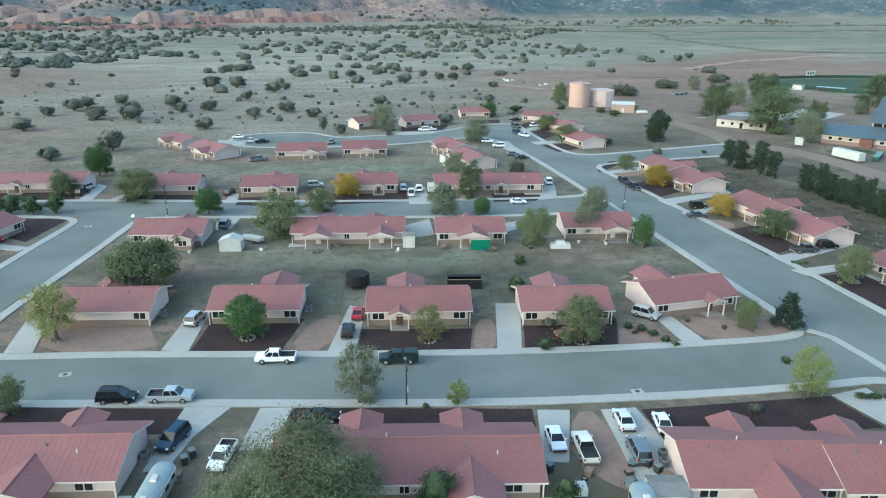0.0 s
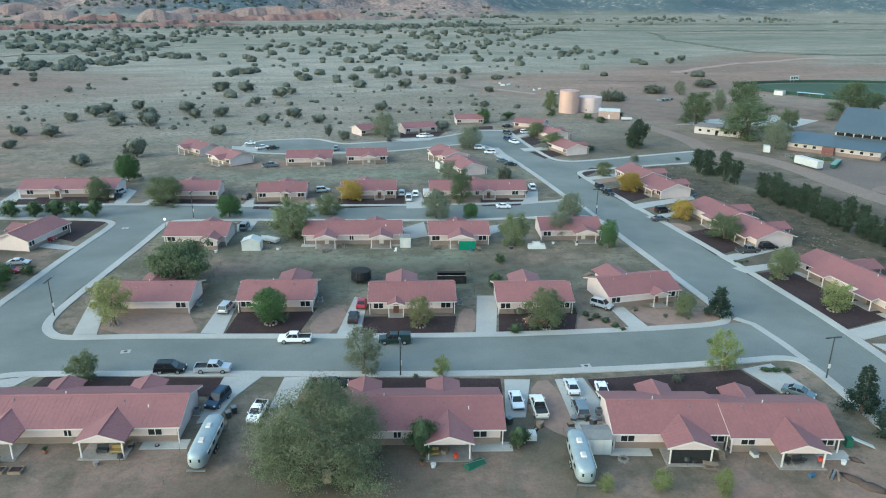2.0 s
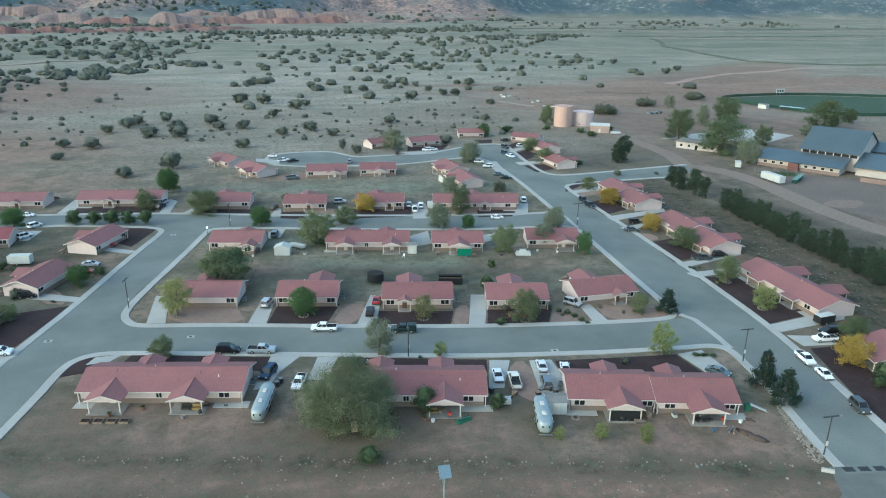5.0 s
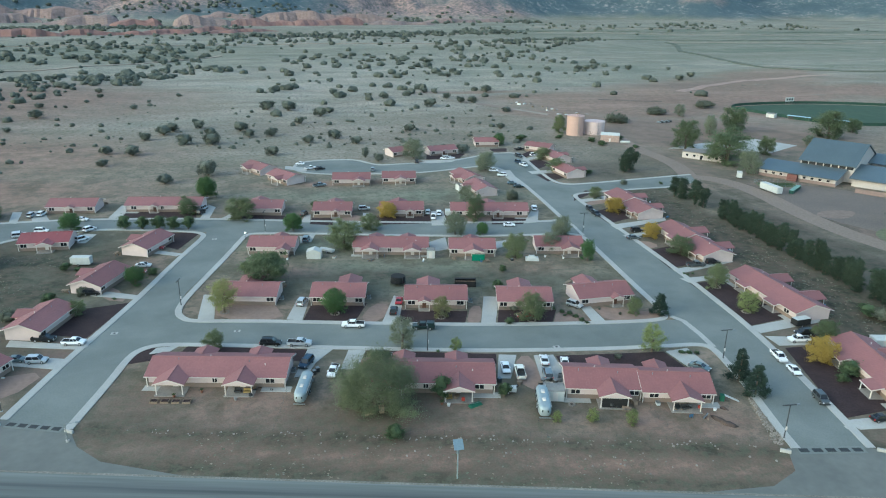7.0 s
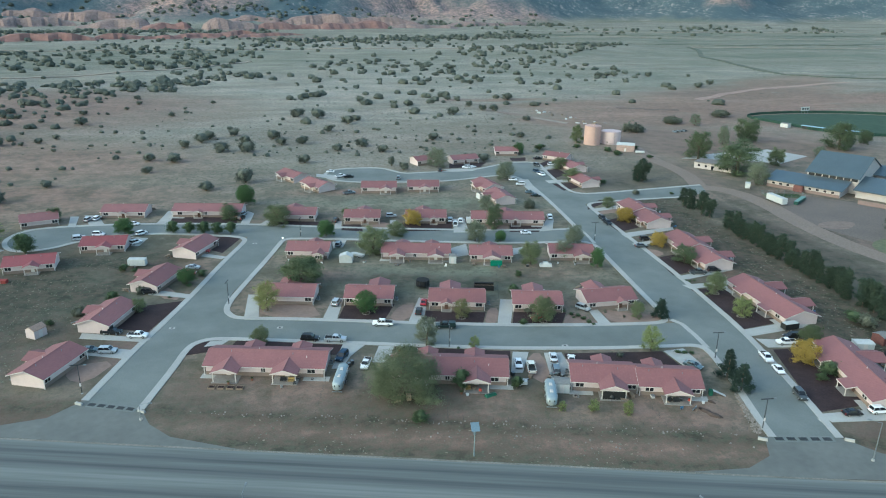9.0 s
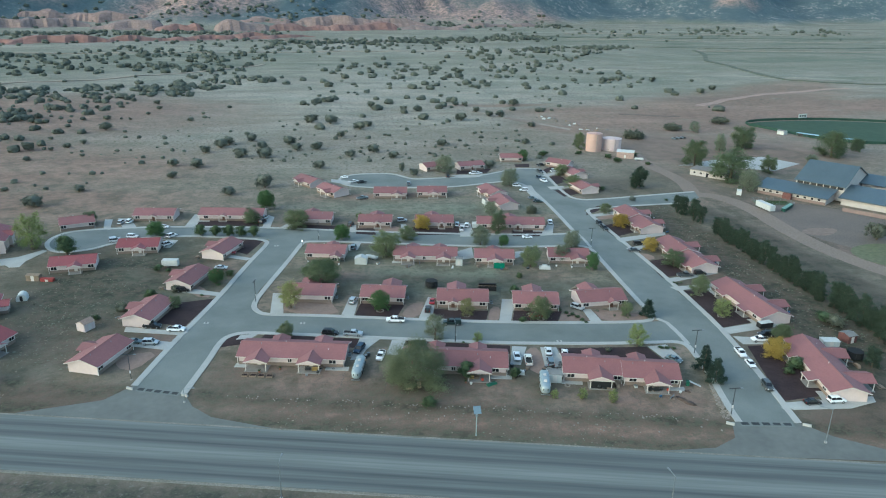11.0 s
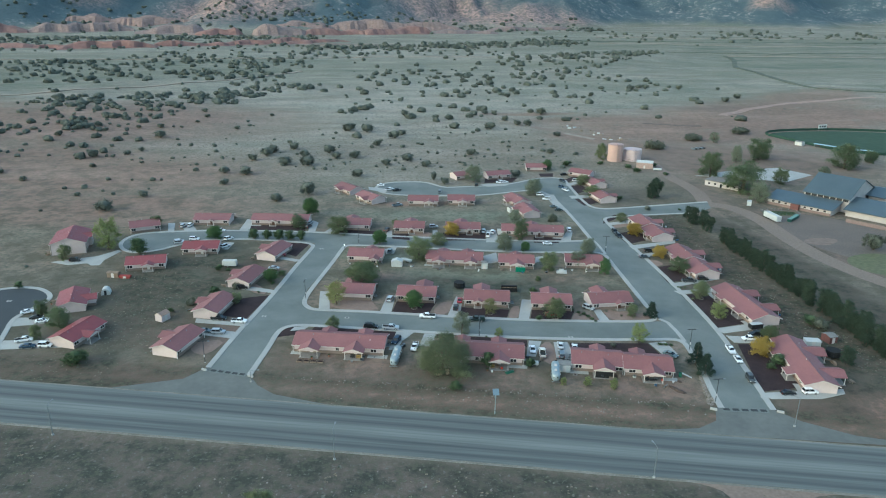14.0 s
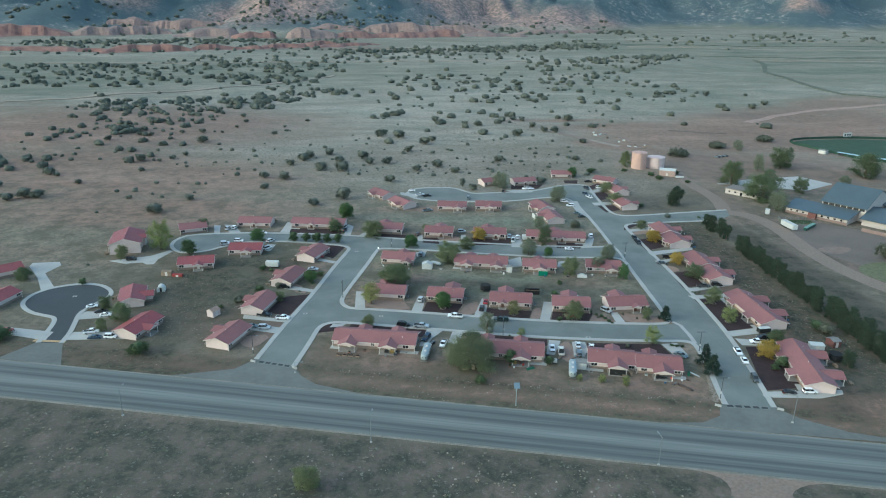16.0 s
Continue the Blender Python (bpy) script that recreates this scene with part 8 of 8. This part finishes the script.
part("panel", Shape().box(-4.0, -0.2, 2.2, 4.0, 0.2, 5.2), WHITE_METAL, board)
for sx in (-3, 0, 3):
    part("post", Shape().rod((sx, 0.25, 0), (sx, 0.25, 3.5), 0.12, n=6), STEEL, board)
for k in range(3):
    part("digit_window", Shape().box(-3.2 + 2.3 * k, -0.24, 3.0, -1.7 + 2.3 * k, -0.2, 4.4), DARK_STEEL, board)
for dx_, dy_, yw in ((306, 362, -55), (322, 344, -35)):
    dug = thing("dugout", dx_, dy_, 0, yw, "low dugout shelter with a pale blue roof", "shelter", "dugouts")
    part("wall", Shape().box(-7, 0.6, 0, 7, 1.4, 2.2), DARK_STEEL, dug)
    part("roof", Shape().box(-7.5, -1.5, 2.2, 7.5, 1.6, 2.4), mat("pale_blue_roof", (0.34, 0.48, 0.55), (0.3, 0.42, 0.5), 0.5), dug)
    for sx in (-6.8, 0, 6.8):
        part("post", Shape().rod((sx, -1.3, 0), (sx, -1.3, 2.2), 0.08, n=6), STEEL, dug)
shed(294, 374, -60, 5.5, 4.0, 2.6, 0.5, label="small white equipment shed beside the field")

# manholes
for mx, my in ((41.0, 75.0), (-57.5, 97.0), (-43.0, 163.0), (84.0, 36.0), (-146.5, 115.0), (-30.0, 94.0)):
    single("manhole", slab([(mx + 0.75 * a, my + 0.55 * b) for a, b in ((-1, -1), (1, -1), (1, 1), (-1, 1))], 0.0, 0.068), CONCRETE, label="square concrete collar round a manhole", category="manhole", kind="structure")
    single("manhole_cover", Shape().rod((mx, my, 0.0), (mx, my, 0.074), 0.32, n=14), DARK_STEEL, label="round iron manhole cover in the street", category="manhole", kind="structure")

# rings of pale stones round young trees
for rx_, ry_ in ((18.1, 94.2), (39.5, 89.4), (94.6, 85.9), (95.8, 102.1), (-33.9, 105.1), (-7.3, 100.2)):
    ring = thing("stone_ring", rx_, ry_, 0, 0, "ring of pale stones round a tree", "stones", "stone rings")
    for k in range(11):
        a = math.tau * k / 11
        c = (1.0 * math.cos(a), 1.0 * math.sin(a))
        part("stone", Shape().box(c[0] - 0.2, c[1] - 0.2, 0.03, c[0] + 0.2, c[1] + 0.2, 0.28, 0.08), STONE, ring)

# low hedges and garden bushes
tree('dark_bush', 33.9, 88.7, 1.8, 2.8)
tree('dark_bush', 34.8, 97.1, 1.4, 2.3)
tree('grey_bush', 36.7, 95.4, 1.7, 2.8)
tree('dark_bush', 43.1, 94.7, 1.3, 2.1)
tree('dark_bush', 48.4, 92.6, 1.0, 1.6)
tree('dark_bush', 49.9, 91.3, 1.1, 1.8)
tree('dark_bush', 50.8, 89.5, 1.1, 1.8)
tree('dark_bush', 51.6, 87.2, 1.1, 1.8)
tree('dark_bush', 52.3, 85.7, 0.8, 1.3)
tree('dark_bush', 48.4, 90.5, 0.7, 1.1)
tree('dark_bush', 46.8, 94.9, 1.0, 1.6)
tree('grey_bush', 58.3, 92.8, 0.7, 1.2)
tree('grey_bush', 62.2, 89.3, 0.7, 1.1)
tree('dark_bush', 14.3, 76.8, 0.6, 1.0)
tree('grey_bush', 52.5, 67.6, 1.4, 2.3)
tree('dark_bush', 67.5, 67.8, 1.1, 1.8)
tree('dark_bush', 69.1, 67.5, 1.0, 1.6)
tree('dark_bush', 70.8, 67.2, 0.9, 1.4)
tree('dark_bush', 91.8, 112.6, 0.7, 1.1)
tree('dark_bush', 92.5, 111.7, 0.7, 1.1)
tree('dark_bush', 94.3, 112.2, 0.7, 1.1)
tree('dark_bush', -62.2, 117.2, 0.8, 1.3)
tree('olive', -10.9, 194.9, 2.8, 4.5)
tree('dark_bush', 54.6, 213.7, 2.1, 3.4)
tree('dark_bush', 156.2, 308.3, 3.5, 5.6)
tree('dark_bush', 147.8, 325.2, 3.2, 5.1)
tree('dark_bush', 156.0, 285.5, 2.5, 4.0)
tree('dark_bush', 101.6, 313.2, 4.4, 7.1)
tree('dark_bush', 139.3, 305.2, 3.2, 5.2)
tree('dark_bush', 141.1, 294.3, 3.5, 5.7)
tree('dark_bush', 109.3, 233.4, 2.6, 4.3)
tree('dark_bush', 124.5, 316.2, 2.9, 4.6)
tree('dark_bush', -77.1, 139.7, 1.5, 2.4)
tree('grey_bush', -83.4, 107.5, 2.8, 4.5)
tree('grey_bush', -70.9, 121.5, 2.6, 4.2)
tree('dark_bush', 37.2, 174.9, 2.1, 3.4)
tree('dark_bush', 133.6, 211.5, 1.4, 2.2)
tree('grey_bush', 135.5, 187.9, 2.9, 4.7)
tree('dark_bush', 64.5, 78.0, 1.1, 1.7)

# a lit lamp globe at the street corner
globe = thing("post_lamp", -33.2, 160.6, 0, 0, "short post lamp with a lit white globe", "lamp")
part("post", Shape().rod((0, 0, 0), (0, 0, 2.3), 0.06), DARK_STEEL, globe)
glow = bpy.data.materials.new("lit_globe")
glow.use_nodes = True
glow.node_tree.nodes["Principled BSDF"].inputs["Emission Color"].default_value = (1.0, 0.97, 0.9, 1)
glow.node_tree.nodes["Principled BSDF"].inputs["Emission Strength"].default_value = 0.9
part("lamp_globe", Shape().rod((0, 0, 2.3), (0, 0, 2.5), 0.16, 0.3, 12).rod((0, 0, 2.5), (0, 0, 2.8), 0.3, 0.1, 12), glow, globe)


# things stored beside the houses
for ax_, ay_ in ((-16.8, 72.8), (37.3, 61.9), (36.6, 60.4), (-2.9, 71.6), (22.9, 66.2), (-20.4, 111.4), (1.7, 108.6), (27.2, 102.4)):
    unit = thing("air_conditioner", ax_, ay_, 0, -10, "grey boxed cooling unit beside a house", "air conditioner", "cooling units")
    part("casing", Shape().box(-0.42, -0.42, 0.06, 0.42, 0.42, 0.85), STEEL, unit, bevel=0.04)
    part("fan_grille", Shape().rod((0, 0, 0.85), (0, 0, 0.88), 0.32, n=14), DARK_STEEL, unit)
    part("pad", Shape().box(-0.55, -0.55, 0, 0.55, 0.55, 0.06), CONCRETE, unit)
for px_, py_, pr_ in ((27.5, 59.9, 0.34), (27.0, 59.2, 0.34), (31.4, 58.3, 0.3), (-21.0, 66.0, 0.3)):
    tyre = thing("spare_tyre", px_, py_, 0, 0, "old black tyre lying on the ground", "tyre", "old tyres")
    part("ring", Shape().rod((0, 0, 0), (0, 0, 0.2), pr_, pr_ * 0.92, 16), RUBBER, tyre)
    part("hub", Shape().rod((0, 0, 0.2), (0, 0, 0.212), pr_ * 0.55, n=12), CHROME, tyre)
rr_ = random.Random(12)
for cx_, cy_ in ((31.6, 58.1), (32.4, 59.9), (33.4, 61.2), (36.0, 58.6), (28.3, 60.6), (-13.0, 68.6), (-24.2, 66.6), (14.6, 57.3), (58.2, 46.9), (44.0, 50.2), (52.6, 49.0), (23.2, 61.0), (8.0, 62.0), (52.9, 98.0), (29.0, 134.0), (46.0, 130.4), (-6.0, 140.0)):
    crate = thing("storage_box", cx_, cy_, 0, rr_.uniform(0, 90), "weathered storage box standing beside a house", "box", "stored boxes")
    w_, h_ = rr_.uniform(0.3, 0.6), rr_.uniform(0.35, 0.8)
    part("box", Shape().box(-w_, -0.35, 0, w_, 0.35, h_), rr_.choice((WOOD, STEEL, WHITE_METAL, DARK_STEEL)), crate, bevel=0.03)
    part("lid", Shape().box(-w_ - 0.03, -0.38, h_, w_ + 0.03, 0.38, h_ + 0.05), rr_.choice((WOOD, STEEL)), crate)


# ---- household clutter round the houses ----
TUB = {c: mat(c + "_plastic", v, tuple(0.85 * q for q in v), 2.0, rough=0.5, grain=0.05) for c, v in {"white": (0.6, 0.6, 0.58), "blue": (0.05, 0.12, 0.22), "grey": (0.22, 0.22, 0.22), "terracotta": (0.26, 0.11, 0.07)}.items()}
CHAR = mat("charred_logs", (0.05, 0.04, 0.035), (0.09, 0.07, 0.055), 2.0, rough=0.95, grain=0.3)


def plant_pot():
    ob = thing("plant_pot", 0, 0, 0, 0, "terracotta plant pot with a small green plant", "plant pot", "garden pots")
    part("pot", Shape().rod((0, 0, 0), (0, 0, 0.42), 0.2, 0.3, 10), TUB["terracotta"], ob)
    leaf = Shape()
    rp = random.Random(3)
    for k in range(22):
        a, t = rp.uniform(0, math.tau), rp.uniform(0.1, 0.42)
        p = (t * math.cos(a), t * math.sin(a), 0.5 + rp.uniform(0, 0.4))
        leaf.face((0, 0, 0.4), (p[0] - 0.08, p[1] + 0.08, p[2]), p, (p[0] + 0.08, p[1] - 0.08, p[2] - 0.05))
    part("plant", leaf, leaf_mat("dark_bush"), ob)
    return ob


def lawn_chair(colour):
    ob = thing("lawn_chair", 0, 0, 0, 0, colour + " plastic lawn chair standing outdoors", "chair", "lawn chairs")
    part("seat", Shape().box(-0.26, -0.26, 0.38, 0.26, 0.26, 0.44), TUB[colour], ob)
    part("backrest", Shape().hull([(-0.26, 0.22, 0.44), (0.26, 0.22, 0.44), (0.26, 0.28, 0.44), (-0.26, 0.28, 0.44)], [(-0.24, 0.36, 0.95), (0.24, 0.36, 0.95), (0.24, 0.41, 0.95), (-0.24, 0.41, 0.95)]), TUB[colour], ob)
    for sx in (-0.23, 0.23):
        part("leg", Shape().box(sx - 0.03, -0.25, 0, sx + 0.03, 0.25, 0.38), TUB[colour], ob)
    return ob


def wood_pile():
    ob = thing("firewood_pile", 0, 0, 0, 0, "stacked pile of grey firewood logs", "firewood", "firewood piles")
    logs = Shape()
    rp = random.Random(8)
    for row in range(4):
        for k in range(9 - row):
            c = (-1.1 + 0.27 * k + 0.13 * row, 0.12 + 0.2 * row)
            logs.rod((c[0], -0.35 - rp.uniform(0, 0.1), c[1]), (c[0], 0.35 + rp.uniform(0, 0.1), c[1]), 0.12, n=6)
    part("logs", logs, WOOD, ob)
    return ob


def garden_tub(colour):
    ob = thing("garden_tub", 0, 0, 0, 0, colour + " plastic tub standing on the ground", "tub", "plastic tubs")
    part("wall", Shape().rod((0, 0, 0), (0, 0, 0.45), 0.26, 0.33, 12), TUB[colour], ob)
    part("rim", Shape().rod((0, 0, 0.45), (0, 0, 0.5), 0.36, 0.36, 12), TUB[colour], ob)
    return ob


def picnic_table():
    ob = thing("picnic_table", 0, 0, 0, 0, "weathered wooden picnic table with two benches", "table", "picnic tables")
    part("tabletop", Shape().box(-0.9, -0.38, 0.7, 0.9, 0.38, 0.75), WOOD, ob)
    for sy in (-1, 1):
        part("bench", Shape().box(-0.9, sy * 0.72 - 0.13, 0.42, 0.9, sy * 0.72 + 0.13, 0.46), WOOD, ob)
        part("trestle", Shape().box(sy * 0.6 - 0.04, -0.8, 0.36, sy * 0.6 + 0.04, 0.8, 0.42).box(sy * 0.6 - 0.04, -0.06, 0, sy * 0.6 + 0.04, 0.06, 0.7), WOOD, ob)
    return ob


def fire_pit():
    ob = thing("fire_pit", 0, 0, 0, 0, "round stone fire pit with charred logs", "fire pit", "fire pits")
    for k in range(9):
        a = math.tau * k / 9
        part("stone", Shape().box(0.55 * math.cos(a) - 0.17, 0.55 * math.sin(a) - 0.17, 0, 0.55 * math.cos(a) + 0.17, 0.55 * math.sin(a) + 0.17, 0.3, 0.06), STONE, ob)
    part("ash", Shape().rod((0, 0, 0), (0, 0, 0.12), 0.45, n=10), CHAR, ob)
    return ob


def scrap_pile():
    ob = thing("scrap_pile", 0, 0, 0, 0, "heap of dark boards and scrap beside a wall", "scrap", "scrap heaps")
    rp = random.Random(21)
    for k in range(4):
        a, ln_ = rp.uniform(-0.5, 0.5), rp.uniform(0.7, 1.2)
        part("board", Shape().hull([(-ln_, -0.1 + 0.2 * k - 0.3, 0), (ln_, -0.1 + 0.2 * k - 0.3 + a, 0), (ln_, 0.15 + 0.2 * k - 0.3 + a, 0), (-ln_, 0.15 + 0.2 * k - 0.3, 0)], [(-ln_, -0.1 + 0.2 * k - 0.3, 0.1 + 0.1 * k), (ln_, -0.1 + 0.2 * k - 0.3 + a, 0.16 + 0.06 * k), (ln_, 0.15 + 0.2 * k - 0.3 + a, 0.16 + 0.06 * k), (-ln_, 0.15 + 0.2 * k - 0.3, 0.1 + 0.1 * k)]), (WOOD, CHAR, STEEL, WOOD)[k], ob)
    return ob


MAKERS = ((plant_pot, ()), (lawn_chair, ("white",)), (lawn_chair, ("blue",)), (wood_pile, ()), (garden_tub, ("white",)), (garden_tub, ("grey",)), (scrap_pile, ()), (garden_tub, ("blue",)), (picnic_table, ()), (fire_pit, ()))
MADE = {}
cl = random.Random(44)


def put_clutter(k, x, y, yaw):
    if k in MADE:
        return copy_thing(MADE[k], pose(x, y, 0.0, 0, 0, yaw))
    maker, words = MAKERS[k]
    ob = maker(*words)
    ob.matrix_world = pose(x, y, 0.0, 0, 0, yaw)
    MADE[k] = ob
    return ob


for hx0, hy0, hyaw, hl, hw, hface, hwings in HOMES:
    if hy0 > 215 or hx0 < -160:
        continue
    c0, s0 = math.cos(radians(hyaw)), math.sin(radians(hyaw))
    # the back of a house is the side that faces away from its street
    back = -1 if hy0 < 80 and -60 < hx0 < 70 or 135 < hy0 < 155 and -40 < hx0 < 70 else (1 if -40 < hx0 < 70 else -hface if hx0 > 70 else 1)
    for k in range(4 if hl > 20 else 3):
        u = cl.uniform(-0.46, 0.46) * hl
        reach = max([wg[3] for wg in hwings if wg[1] == back and abs(u - wg[0]) < wg[2] / 2 + 0.8] or [0])
        d = back * (hw / 2 + reach + cl.uniform(0.3, 2.4))
        put_clutter(cl.choice((0, 0, 1, 2, 3, 4, 5, 6, 6, 7, 8, 9)), hx0 + u * c0 - d * s0, hy0 + u * s0 + d * c0, cl.uniform(0, 360))

# ---- things on the school side ----
tank = thing("propane_tank", 155.0, 296.6, 0, -15, "white propane tank on short legs", "tank")
part("shell", Shape().rod((-2.2, 0, 1.1), (2.2, 0, 1.1), 0.75, n=14).rod((-2.6, 0, 1.1), (-2.2, 0, 1.1), 0.35, 0.75, 14).rod((2.2, 0, 1.1), (2.6, 0, 1.1), 0.75, 0.35, 14), WHITE_METAL, tank, smooth=False)
for sx in (-1.5, 1.5):
    part("leg", Shape().box(sx - 0.15, -0.5, 0, sx + 0.15, 0.5, 0.5), STEEL, tank)

plot = thing("fenced_garden", 183.0, 203.5, 0, -10, "fenced dark green garden plot beside the school", "garden")
part("soil", Shape().box(-8.5, -3.6, 0, 8.5, 3.6, 0.12), mat("green_verge", (0.10, 0.115, 0.055)), plot)
for k in range(3):
    part("vegetable_bed", Shape().box(-7.5, -2.6 + 2.1 * k, 0.12, 7.5, -1.5 + 2.1 * k, 0.5, 0.25), leaf_mat("dark_bush"), plot)
for x0, y0, x1, y1 in ((-8.5, -3.6, 8.5, -3.6), (-8.5, 3.6, 8.5, 3.6), (-8.5, -3.6, -8.5, 3.6), (8.5, -3.6, 8.5, 3.6)):
    for k in range(5):
        px_, py_ = x0 + (x1 - x0) * k / 5, y0 + (y1 - y0) * k / 5
        part("post", Shape().rod((px_, py_, 0), (px_, py_, 1.6), 0.06, n=5), STEEL, plot)
    for z in (0.8, 1.5):
        part("wire", Shape().rod((x0, y0, z), (x1, y1, z), 0.025, n=4), STEEL, plot)

rack = thing("pipe_rack", 210.5, 362.0, 0, 20, "row of dark pipe bundles on the bare ground", "pipes")
for k in range(6):
    part("bundle", Shape().box(-5.4 + 1.9 * k, -1.6, 0.1, -4.3 + 1.9 * k, 1.6, 0.9 + 0.08 * (k % 3), 0.1), DARK_STEEL if k % 2 else STEEL, rack)
    part("bearer", Shape().box(-5.5 + 1.9 * k, -0.2, 0, -4.2 + 1.9 * k, 0.2, 0.12), WOOD, rack)

arched = thing("arched_shed", -115.8, 119.9, 0, 10, "small white arched shed with a black panel for its entrance", "shed")
arc = [(1.5 * math.cos(math.pi * i / 12), 0.2 + 2.1 * math.sin(math.pi * i / 12) ** 0.8) for i in range(13)]
part("shell", Shape().hull([(x, -1.6, z) for x, z in [(1.5, 0)] + arc + [(-1.5, 0)]], [(x, 1.6, z) for x, z in [(1.5, 0)] + arc + [(-1.5, 0)]]), WHITE_METAL, arched)
# black panel stands in for the dark inside; the shell has no opening
part("doorway", Shape().box(-0.4, -1.64, 0.05, 0.4, -1.6, 1.7), BLACK, arched)

# flat black panel between the posts of the western porch
shade = thing("porch_screen", 43.7, 49.0, 0, -12, "black panel across the front of an open porch", "screen")
part("canvas", Shape().box(-2.4, -0.03, 0.15, 2.4, 0.03, 2.15), BLACK, shade)
part("rail", Shape().box(-2.45, -0.05, 2.15, 2.45, 0.05, 2.22), TRIM, shade)
